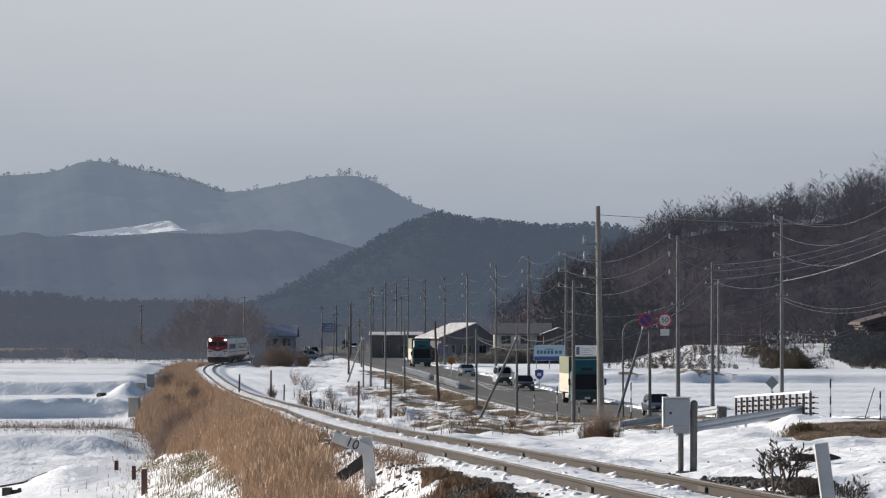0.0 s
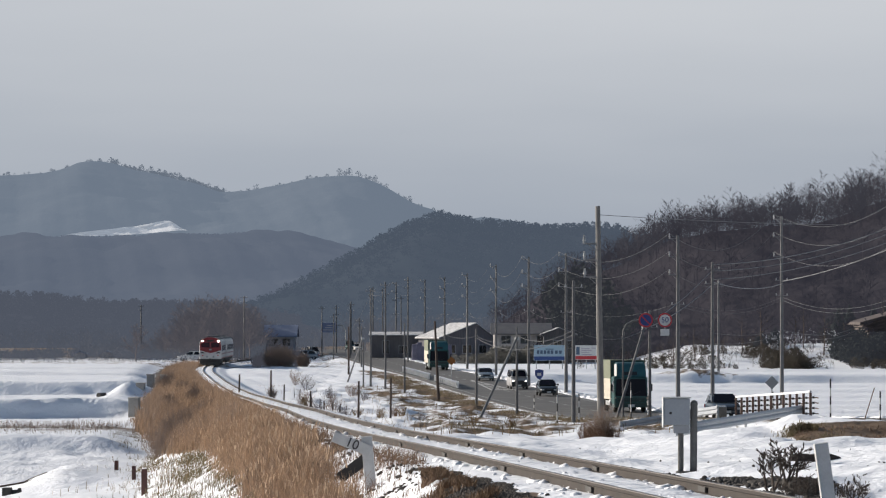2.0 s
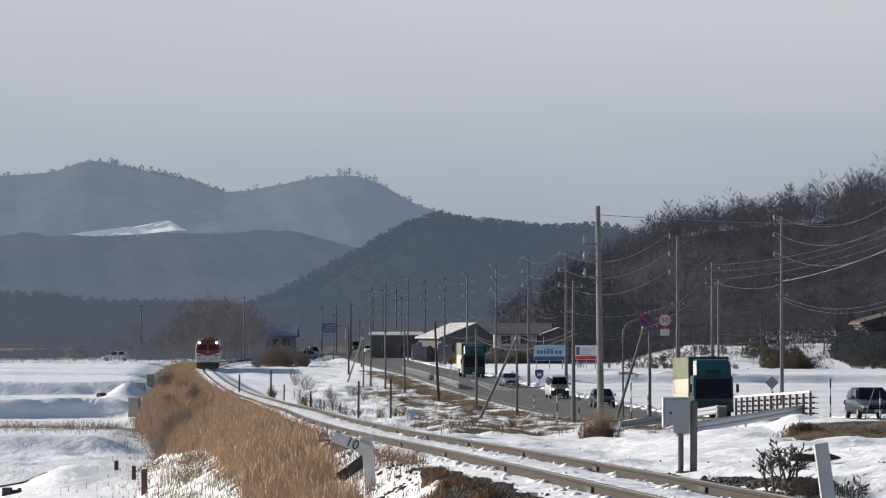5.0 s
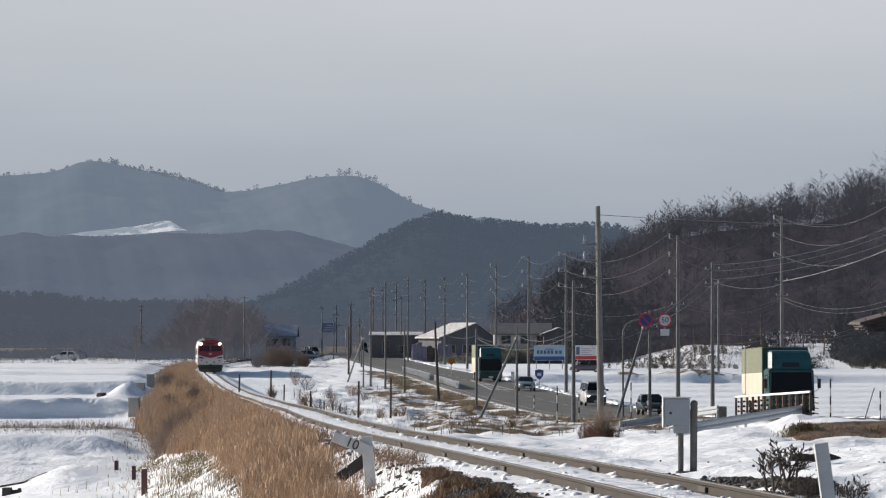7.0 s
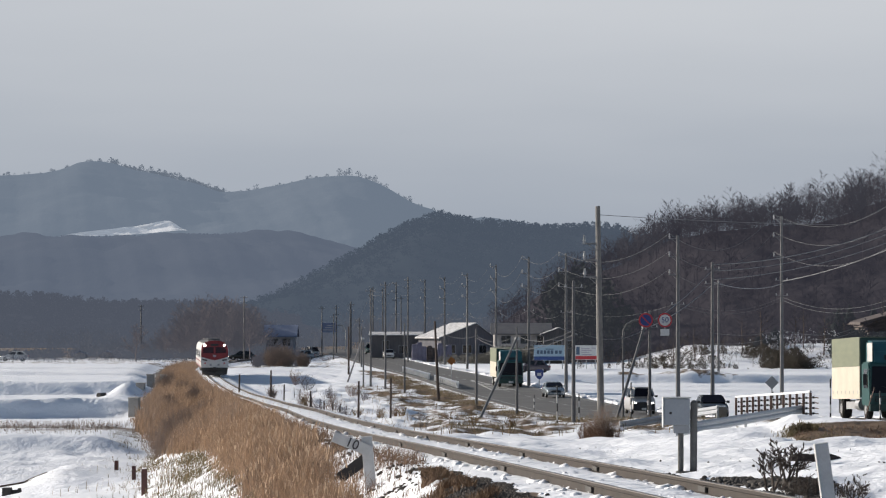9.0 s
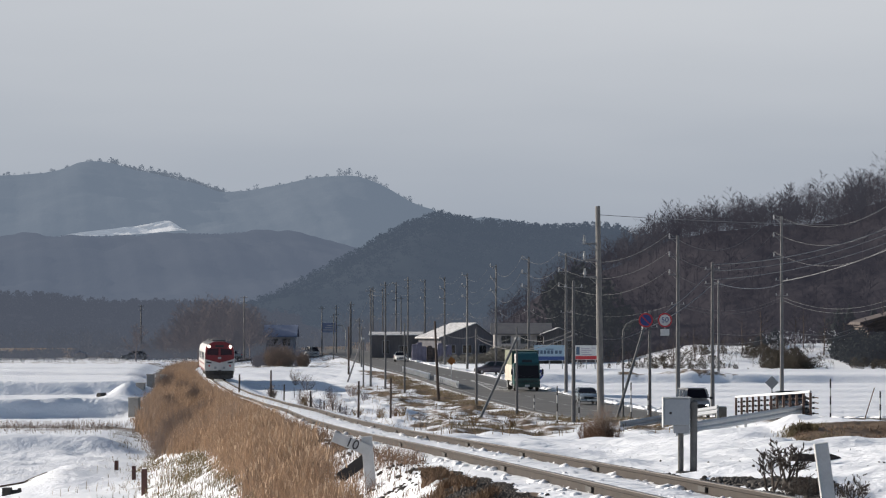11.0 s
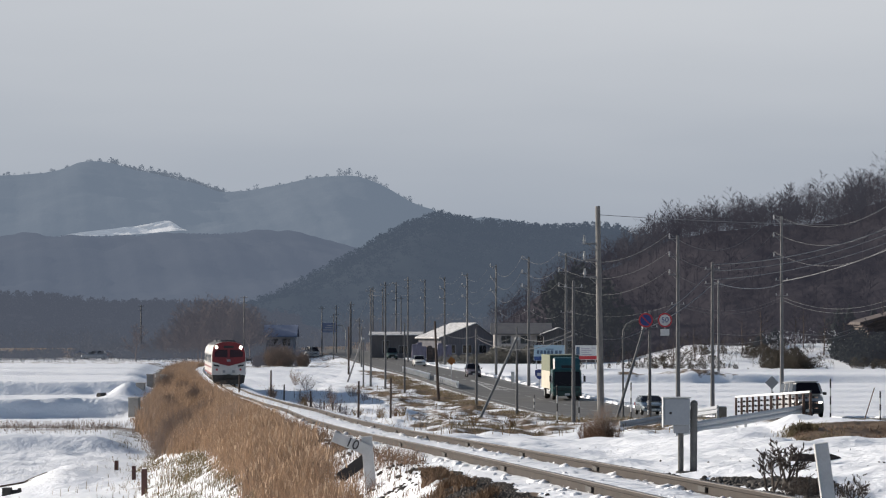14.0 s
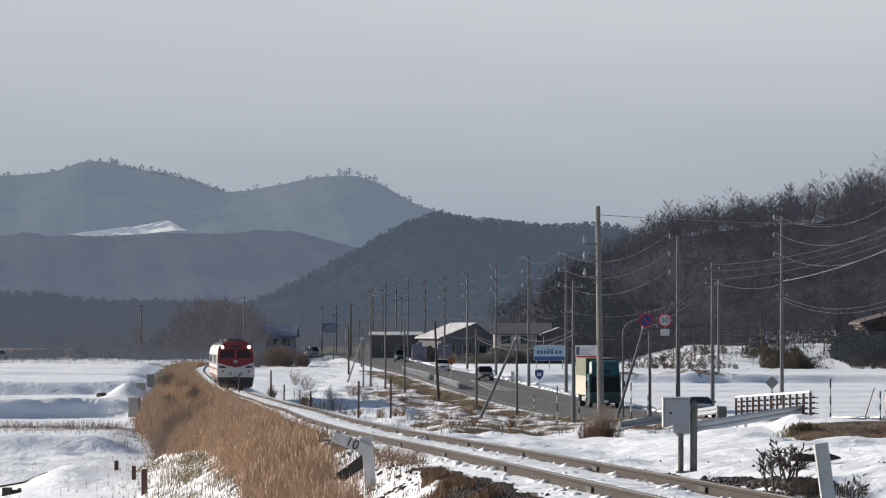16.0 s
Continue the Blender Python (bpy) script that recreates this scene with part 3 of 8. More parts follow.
    bank = rz - 0.125 + (0.03 + 0.045 * wave(x, y, 0.42, 6)) * (1 - step(off, 0.25, 0.5)) - np.maximum(0, off - 1.5) * np.where(x < rx, 0.55, 0.42) - 0.05 * step(off, 0.7, 1.2) + 0.03 * wave(x, y, 0.5, 3) * step(off, 0.62, 0.8)
    z = np.where(off < 14, np.maximum(plain, bank), plain)
    z = np.where(off < 1.5, bank, z)
    # road on its bank
    rd = road_z(np.clip(y, 60, 900)) - 0.06
    out = np.maximum(0, np.maximum(ROAD_L - 0.6 - o, o - ROAD_R - 0.6))
    side = rd - 0.5 * out
    near = (y > 60) & (off > 4)
    z = np.where(near & (out < 14), np.maximum(z, side), z)
    flat = (1 - step(out, 0, 2.5)) * (near)
    z = z + (rd - z) * flat
    # snow bank rising to the wood behind the far field
    z = z + np.where(x > 12, 2.3 * step(y, 456 - 0.10 * (x - 12), 505) * step(x, 24, 38) * (1 + 0.35 * wave(x, y, 6.0, 8)), 0)
    return z


def bare(x, y):
    """How much of the ground shows through the snow, 0 to 1."""
    rx = rail_x(np.clip(y, 5, 700))
    o = x - rx
    b = 0.0 * x
    lim = np.interp(y, [55, 75, 112, 150, 220], [2.6, 2.8, 3.4, 5.0, 6.4])
    b = np.maximum(b, 0.5 * step(-o, 1.9, 2.5) * (1 - step(-o, lim - 0.4, lim + 0.4)))
    strip = step(o, np.interp(y, [180, 260], [5, 8]), np.interp(y, [180, 260], [8, 15])) * (1 - step(x - lane_x(y), ROAD_L - 3, ROAD_L - 0.5)) * step(y, 120, 150) * (1 - step(y, 330, 420))
    b = np.maximum(b, (0.33 + 0.13 * wave(x, y, 4.0, 4) + 0.08 * wave(x, y, 1.1, 2)) * strip)
    b = np.maximum(b, (0.33 + 0.1 * wave(x, y, 1.3, 2)) * np.exp(-((y - 410.5) / 2.5) ** 2) * step(x, 18, 21) * (1 - step(x, 33, 37)))
    verge = np.exp(-((x - lane_x(y) - ROAD_L + 2.1) / 2.4) ** 2) * step(y, 130, 170) * (1 - step(y, 420, 480))
    b = np.maximum(b, (0.50 + 0.22 * wave(x, y, 4.0, 1) + 0.20 * wave(x, y, 1.1, 6)) * verge)
    b = np.maximum(b, (0.37 + 0.12 * wave(x, y, 1.7, 3)) * np.exp(-((y - 198) / 11.0) ** 2) * step(-x, 12, 16))
    b = np.maximum(b, (0.20 + 0.12 * wave(x, y, 2.2, 5)) * step(-o, 2.6, 3.4) * (1 - step(-o, 5.6, 8.0)) * (1 - step(y, 150, 190)))
    b = np.maximum(b, 0.62 * step(-o, 0.98, 1.12) * (1 - step(-o, np.interp(y, [33, 45], [2.2, 1.2]), np.interp(y, [33, 45], [2.5, 1.5]))) * (1 - step(y, 44, 48)))
    b = np.maximum(b, (0.36 + 0.11 * wave(x, y, 0.9, 3)) * step(-o, 0.85, 1.0) * (1 - step(-o, 1.9, 2.4)) * step(y, 50, 62) * (1 - step(y, 280, 340)))
    b = np.maximum(b, 0.27 * step(np.abs(o), 0.72, 0.8) * (1 - step(np.abs(o), 1.2, 1.6)) * step(y, 110, 160))
    # bare earth lip on the ramp, and scrubby ground below the wood
    b = np.maximum(b, (0.85 + 0.18 * wave(x, y, 0.7, 3)) * step(y, 83.0, 85.0) * (1 - step(y, 92.0, 93.2)) * step(x - 0.05 * (y - 88) + 0.15 * wave(x, y, 0.6, 2), 8.75, 9.0) * (1 - 0.4 * step(x, 11.0, 12.0)))
    b = np.maximum(b, 0.24 * step(y, 462, 480) * step(x, 14, 22))
    b = np.maximum(b, (0.28 + 0.12 * step(y, 585, 610) + 0.07 * wave(x, y, 9.0, 2)) * step(y, 452, 480) * step(-x, -20, 20))
    return np.clip(b + 0.05, 0, 1)


def build_ground():
    ys = np.concatenate([np.arange(-160, 8, 12.0), np.arange(8, 28, 1.0), np.arange(28, 64, 0.28), np.arange(64, 120, 0.5), np.arange(120, 300, 0.55), np.arange(300, 500, 0.65), np.arange(500, 520, 1.0), np.arange(520, 700, 4.0), np.geomspace(700, 4600, 24)])
    xs = np.concatenate([-np.geomspace(2500, 46, 26), np.arange(-45, -31, 0.8), np.arange(-31, -14, 0.42), np.arange(-14, 14, 0.24), np.arange(14, 45, 0.7), np.geomspace(45, 2500, 26)])
    X, Y = np.meshgrid(xs, ys)
    Z = ground_z(X, Y)
    Z = np.where(Y > 640, Z * 0 + 0.0, Z)
    n, m = X.shape
    idx = np.arange(n * m).reshape(n, m)
    quads = np.stack([idx[:-1, :-1], idx[:-1, 1:], idx[1:, 1:], idx[1:, :-1]], -1).reshape(-1, 4)
    me = bpy.data.meshes.new("ground")
    me.vertices.add(n * m)
    me.vertices.foreach_set("co", np.stack([X, Y, Z], -1).astype(np.float32).ravel())
    me.loops.add(quads.size)
    me.loops.foreach_set("vertex_index", quads.astype(np.int32).ravel())
    me.polygons.add(len(quads))
    me.polygons.foreach_set("loop_start", np.arange(0, quads.size, 4, dtype=np.int32))
    me.update(calc_edges=True)
    at = me.attributes.new("bare", "FLOAT", "POINT")
    at.data.foreach_set("value", bare(X, Y).astype(np.float32).ravel())
    me.materials.append(M["ground"])
    me.polygons.foreach_set("use_smooth", np.ones((n - 1) * (m - 1), bool))
    tagged(new("ground", me), "snow-covered paddies with dry grass showing through", "ground", kind="structure")


build_ground()


def strip_mesh(name, ys, x0, x1, z, material, parent=None, thick=0.0):
    """A ribbon along y between the curves x0 and x1 at height z, with sides."""
    v, f = [], []
    for y in ys:
        zz = float(z(y))
        v += [(float(x0(y)), y, zz), (float(x1(y)), y, zz), (float(x1(y)), y, zz - thick), (float(x0(y)), y, zz - thick)]
    for i in range(len(ys) - 1):
        a, b = 4 * i, 4 * i + 4
        f += [(a, a + 1, b + 1, b)]
        if thick:
            f += [(a + 1, a + 2, b + 2, b + 1), (a + 3, a, b, b + 3)]
    return mesh_from(name, v, f, material, parent)


def build_road():
    ys = list(np.arange(64, 700, 4.0))
    ob = strip_mesh("road", ys, lambda y: lane_x(y) + ROAD_L, lambda y: lane_x(y) + ROAD_R, lambda y: road_z(y), "asphalt", None, 0.12)
    tagged(ob, "wet dark asphalt two-lane road cleared of snow", "road", kind="structure")
    for o, w in ((ROAD_L + 0.75, 0.16), (ROAD_R - 0.55, 0.16)):
        strip_mesh("edge_line", ys, lambda y: lane_x(y) + o - w / 2, lambda y: lane_x(y) + o + w / 2, lambda y: road_z(y) + 0.006, "line_paint", ob)
    # painted wedge where the lanes part
    for o0, o1 in ((-2.9, -1.3), (-0.6, -1.3)):
        strip_mesh("wedge_line", [334, 344, 356, 368, 380], lambda q: lane_x(q) + o0 + (o1 - o0) * (q - 334) / 46 - 0.11, lambda q: lane_x(q) + o0 + (o1 - o0) * (q - 334) / 46 + 0.11, lambda q: road_z(q) + 0.007, "wedge_paint", ob)
    for k in range(5):
        c = 337 + 7.0 * k
        strip_mesh("hatch_bar", [c, c + 1.6], lambda q: lane_x(q) - 2.75 + 1.5 * (q - 334) / 46, lambda q: lane_x(q) - 0.75 - 0.6 * (q - 334) / 46, lambda q: road_z(q) + 0.007, "wedge_paint", ob)
    y = 150.0
    while y < 560:
        strip_mesh("centre_dash", [y, y + 2.5, y + 5], lambda q: lane_x(q) - 1.85, lambda q: lane_x(q) - 1.69, lambda q: road_z(q) + 0.006, "line_paint", ob)
        y += 10


build_road()


def sweep(name, section, off, ys, material, parent, dz=0.0):
    """A bar of the given cross-section (across, up) along the line, off metres to the side of its middle."""
    v, f, n = [], [], len(section)
    for y in ys:
        x, z = float(rail_x(y)), float(rail_z(y)) + dz
        t = float(rail_x(y + 0.5) - rail_x(y - 0.5))
        k = 1 / math.hypot(1, t)
        for a, h in section:
            v.append((x + (off + a) * k, y - (off + a) * t * k, z + h))
    for i in range(len(ys) - 1):
        for j in range(n):
            a, b = i * n + j, i * n + (j + 1) % n
            f.append((a, b, b + n, a + n))
    return mesh_from(name, v, f, material, parent)


def build_track():
    tr = thing("railway_track", "single railway track with rusty rails half buried in snow", "railway track", kind="structure")
    ys = list(np.concatenate([np.arange(8, 160, 2.0), np.arange(160, 690, 4.0)]))
    web = [(-0.062, -0.15), (-0.062, -0.138), (-0.012, -0.12), (-0.009, -0.045), (-0.033, -0.035), (-0.033, -0.006), (0.033, -0.006), (0.033, -0.035), (0.009, -0.045), (0.012, -0.12), (0.062, -0.138), (0.062, -0.15)]
    head = [(-0.030, -0.010), (-0.026, 0.0), (0.026, 0.0), (0.030, -0.010)]
    for s in (-0.5665, 0.5665):
        r = sweep("rail", web, s, ys, "rail_rust", tr)
        sweep("railhead", head, s, ys, "rail_top", r)
    return tr


TRACK = build_track()


# ---------------------------------------------------------------- distance
def fast_mesh(name, verts, tris, material, parent=None, label=""):
    me = bpy.data.meshes.new(name)
    verts, tris = np.asarray(verts, np.float32), np.asarray(tris, np.int32)
    me.vertices.add(len(verts))
    me.vertices.foreach_set("co", verts.ravel())
    me.loops.add(tris.size)
    me.loops.foreach_set("vertex_index", tris.ravel())
    me.polygons.add(len(tris))
    me.polygons.foreach_set("loop_start", np.arange(0, tris.size, 3, dtype=np.int32))
    me.update(calc_edges=True)
    me.materials.append(M[material] if isinstance(material, str) else material)
    ob = new(name, me)
    ob.parent = parent
    return tagged(ob, label)


def hill(name, label, ridge_x, ridge_z, y0, y1, material, wob, seed, nx=160, ny=40, tail=0.35, foot=-2.0, power=1.25):
    """A wooded hill: its ridge runs from left to right behind y0, and falls away behind."""
    xs = np.linspace(ridge_x[0], ridge_x[-1], nx)
    ts = np.linspace(0, 1 + tail, ny)
    X, T = np.meshgrid(xs, ts)
    top = smooth_at(X, ridge_x, ridge_z)
    Y = y0 + (y1 - y0) * T
    rise = np.where(T < 1, np.sin(np.clip(T, 0, 1) * math.pi / 2) ** power, np.cos((T - 1) / tail * math.pi / 2))
    rough = wob * (wave(X, Y, wob * 7, seed) + 0.6 * wave(X, Y, wob * 2.6, seed + 4) + 0.35 * wave(X, Y, wob * 0.9, seed + 7)) * np.clip(rise * 2, 0, 1) * np.where(T < 1, 1 - 0.92 * np.clip(T, 0, 1) ** 3, 0.08)
    Z = foot + (top - foot) * rise + rough
    n, m = X.shape
    idx = np.arange(n * m).reshape(n, m)
    quads = np.stack([idx[:-1, :-1], idx[:-1, 1:], idx[1:, 1:], idx[1:, :-1]], -1).reshape(-1, 4)
    ob = mesh_from(name, np.stack([X, Y, Z], -1).reshape(-1, 3), quads.tolist(), material, smooth=True)
    tagged(ob, label, "mountain", kind="structure")
    return X, Y, Z


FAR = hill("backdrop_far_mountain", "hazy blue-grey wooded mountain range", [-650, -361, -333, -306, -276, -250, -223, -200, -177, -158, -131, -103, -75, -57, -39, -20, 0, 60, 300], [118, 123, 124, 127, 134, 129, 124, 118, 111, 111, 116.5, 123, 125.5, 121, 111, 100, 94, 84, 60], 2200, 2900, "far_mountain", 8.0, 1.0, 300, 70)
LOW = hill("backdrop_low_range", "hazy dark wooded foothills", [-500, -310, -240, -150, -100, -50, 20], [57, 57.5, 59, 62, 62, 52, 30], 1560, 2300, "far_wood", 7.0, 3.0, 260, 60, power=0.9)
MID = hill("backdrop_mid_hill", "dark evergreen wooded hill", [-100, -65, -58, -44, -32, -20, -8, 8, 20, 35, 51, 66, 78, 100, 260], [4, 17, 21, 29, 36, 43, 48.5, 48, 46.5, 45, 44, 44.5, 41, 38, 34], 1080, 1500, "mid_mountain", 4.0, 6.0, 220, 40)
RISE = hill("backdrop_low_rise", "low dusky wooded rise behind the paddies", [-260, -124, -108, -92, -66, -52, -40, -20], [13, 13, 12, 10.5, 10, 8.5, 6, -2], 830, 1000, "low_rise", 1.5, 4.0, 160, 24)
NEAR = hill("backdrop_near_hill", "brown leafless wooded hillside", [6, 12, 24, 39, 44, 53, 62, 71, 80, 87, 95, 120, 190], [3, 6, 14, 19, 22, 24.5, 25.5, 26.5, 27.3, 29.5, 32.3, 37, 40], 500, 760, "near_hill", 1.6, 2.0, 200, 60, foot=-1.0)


def on_hill(grid, x, y):
    """Height of a hill at a place."""
    X, Y, Z = grid
    xs, ys = X[0], Y[:, 0]
    i = np.clip(np.searchsorted(xs, x) - 1, 0, len(xs) - 2)
    j = np.clip(np.searchsorted(ys, y) - 1, 0, len(ys) - 2)
    u, v = (x - xs[i]) / (xs[i + 1] - xs[i]), (y - ys[j]) / (ys[j + 1] - ys[j])
    return (Z[j, i] * (1 - u) + Z[j, i + 1] * u) * (1 - v) + (Z[j + 1, i] * (1 - u) + Z[j + 1, i + 1] * u) * v


def snow_patch():
    """A cleared, snowy field high on the far slope, lying on it."""
    v, f = [], []
    n, k = 30, 7
    scan = np.arange(2210, 2890, 4.0)
    for i in range(n + 1):
        u = i / n
        x = -272 + 92 * u
        lo = 64.0 + 7.0 * u + 0.4 * math.sin(u * 9)
        hi = lo + 0.3 + 10.5 * u ** 0.9 * float(1 - step(u, 0.80, 1.0))
        hs = on_hill(FAR, np.full(len(scan), x), scan)
        for j in range(k + 1):
            z = lo + (hi - lo) * j / k
            y = float(scan[np.argmax(hs > z)])
            v.append((x, y - 26, z))
    for i in range(n):
        for j in range(k):
            a = i * (k + 1) + j
            f.append((a, a + k + 1, a + k + 2, a + 1))
    tagged(mesh_from("backdrop_snowy_clearing", v, f, M["far_snow"], smooth=True), "snowy clearing on the far mountainside", "clearing", kind="structure")



# emission stands for haze and daylight on the snow, flattening its shading
M["far_snow"] = mat("far_snow", (0.58, 0.58, 0.58), 1.0, col2=(0.40, 0.40, 0.41), scale=1.0, amount=1.2, streak=(0.03, 0.03, 0.9), spec=0.0, haze_glow=(0.20, 0.22, 0.25))
snow_patch()


# ---------------------------------------------------------------- trees
def blade(V, T, a, b, r0, r1):
    """A flat tapered twig for trees far off."""
    d = (b - a).normalized()
    s = d.cross(Vector((0.25, 1.0, 0.1))).normalized()
    k = len(V)
    V += [tuple(a - s * r0), tuple(a + s * r0), tuple(b + s * r1), tuple(b - s * r1)]
    T += [(k, k + 1, k + 2), (k, k + 2, k + 3)]


def stick(V, T, a, b, r0, r1):
    """A three-sided tapered stick, added to the lists V and T."""
    d = (b - a).normalized()
    s = d.orthogonal().normalized()
    c = d.cross(s)
    k = len(V)
    for p, r in ((a, r0), (b, r1)):
        for w in (0.0, 2.094, 4.189):
            V.append(tuple(p + s * (r * math.cos(w)) + c * (r * math.sin(w))))
    for i in range(3):
        j = (i + 1) % 3
        T += [(k + i, k + j, k + 3 + j), (k + i, k + 3 + j, k + 3 + i)]


def bare_tree(rng, h, spread=0.38, up=0.7, limbs=11, twigs=7, sub=3, slender=0.018, thick=1.0, twig=stick, low=0.22):
    """A leafless tree: trunk and limbs in one list, fine twigs in another."""
    V, T, W, U = [], [], [], []
    trunk = [Vector((0, 0, -0.3))]
    for i in range(1, 6):
        trunk.append(Vector((rng.uniform(-1, 1) * 0.02 * h, rng.uniform(-1, 1) * 0.02 * h, h * i / 5)))
    for i in range(5):
        twig(V, T, trunk[i], trunk[i + 1], h * slender * (1 - i / 5.3), h * slender * (1 - (i + 1) / 5.3))
    for q in range(limbs):
        t = low + (0.96 - low) * (q + rng.random()) / limbs
        i = min(4, int(t * 5))
        a = trunk[i].lerp(trunk[i + 1], t * 5 - i)
        w = rng.uniform(0, 6.283)
        ln = h * spread * (1.15 - t) * rng.uniform(0.7, 1.2) + 0.05 * h
        d = Vector((math.cos(w), math.sin(w), up * rng.uniform(0.6, 1.4))).normalized()
        b = a + d * ln
        twig(V, T, a, b, h * slender * 0.45 * (1.1 - t), h * 0.003)
        for _ in range(twigs):
            p = a.lerp(b, rng.uniform(0.25, 1.0))
            e = (d + Vector((rng.uniform(-1, 1), rng.uniform(-1, 1), rng.uniform(-0.2, 1.0))) * 0.8).normalized()
            g = p + e * ln * rng.uniform(0.25, 0.5)
            twig(W, U, p, g, h * 0.003 * thick, h * 0.0012 * thick)
            for _ in range(sub):
                p2 = p.lerp(g, rng.uniform(0.3, 1.0))
                e2 = (e + Vector((rng.uniform(-1, 1), rng.uniform(-1, 1), rng.uniform(-0.5, 1.0))) * 0.9).normalized()
                twig(W, U, p2, p2 + e2 * ln * rng.uniform(0.12, 0.26), h * 0.0016 * thick, h * 0.0008 * thick)
    return V, T, W, U


def conifer(rng, h, r, whorls=9, per=7, fan=0.32):
    """An evergreen: a trunk, and ragged drooping fans of needles."""
    V, T, W, U = [], [], [], []
    stick(V, T, Vector((0, 0, -0.3)), Vector((0, 0, h)), h * 0.018, h * 0.002)
    for i in range(whorls):
        z = h * (0.12 + 0.86 * i / whorls)
        rr = r * (1.05 - i / whorls) * rng.uniform(0.75, 1.2)
        for _ in range(per):
            w = rng.uniform(0, 6.283)
            d = Vector((math.cos(w), math.sin(w), rng.uniform(-0.45, 0.1)))
            s = Vector((-math.sin(w), math.cos(w), 0))
            a = Vector((0, 0, z + rng.uniform(0, 0.09) * h))
            tip = a + d * rr
            k = len(W)
            mid = a + d * rr * 0.6
            W += [tuple(a), tuple(mid + s * rr * fan), tuple(tip), tuple(mid - s * rr * fan), tuple(mid + Vector((0, 0, h * 0.05)))]
            U += [(k, k + 1, k + 4), (k + 1, k + 2, k + 4), (k + 2, k + 3, k + 4), (k + 3, k, k + 4), (k, k + 3, k + 2), (k, k + 2, k + 1)]
    return V, T, W, U


def clump_tree(rng, crown=0.42, lo=0.3, leaves=70, size=0.12):
    """A far tree with a rounded, ragged crown of many small clumps."""
    V, T, W, U = [], [], [], []
    stick(V, T, Vector((0, 0, -0.05)), Vector((0, 0, 0.8)), 0.02, 0.005)
    for _ in range(leaves):
        w, q, h = rng.uniform(0, 6.283), rng.random() ** 0.5, rng.random()
        r = crown * q * math.sin(math.pi * min(0.97, 0.12 + 0.85 * h)) ** 0.8
        c = Vector((r * math.cos(w), r * math.sin(w), lo + (1 - lo) * h))
        k = len(W)
        W += [tuple(c + Vector((rng.uniform(-1, 1), rng.uniform(-1, 1), rng.uniform(-1, 1))) * size) for _ in range(3)]
        U.append((k, k + 1, k + 2))
    return V, T, W, U


def scatter(name, protos, places, material, label, category):
    """Many small copies of the prototypes in one mesh of stuff. places: x, y, z, size, turn."""
    Vs, Ts, n = [], [], 0
    rng = random.Random(5)
    for x, y, z, s, w in places:
        V, T = rng.choice(protos)
        c, q = math.cos(w), math.sin(w)
        R = np.array([[c, -q, 0], [q, c, 0], [0, 0, 1]]) * s
        Vs.append(V @ R.T + np.array([x, y, z]))
        Ts.append(T + n)
        n += len(V)
    ob = fast_mesh(name, np.concatenate(Vs), np.concatenate(Ts), material)
    return tagged(ob, label, category, kind="stuff")


def both(t):
    V, T, W, U = t
    return np.array(list(V) + list(W), float), np.array(list(T) + [tuple(i + len(V) for i in f) for f in U], int)


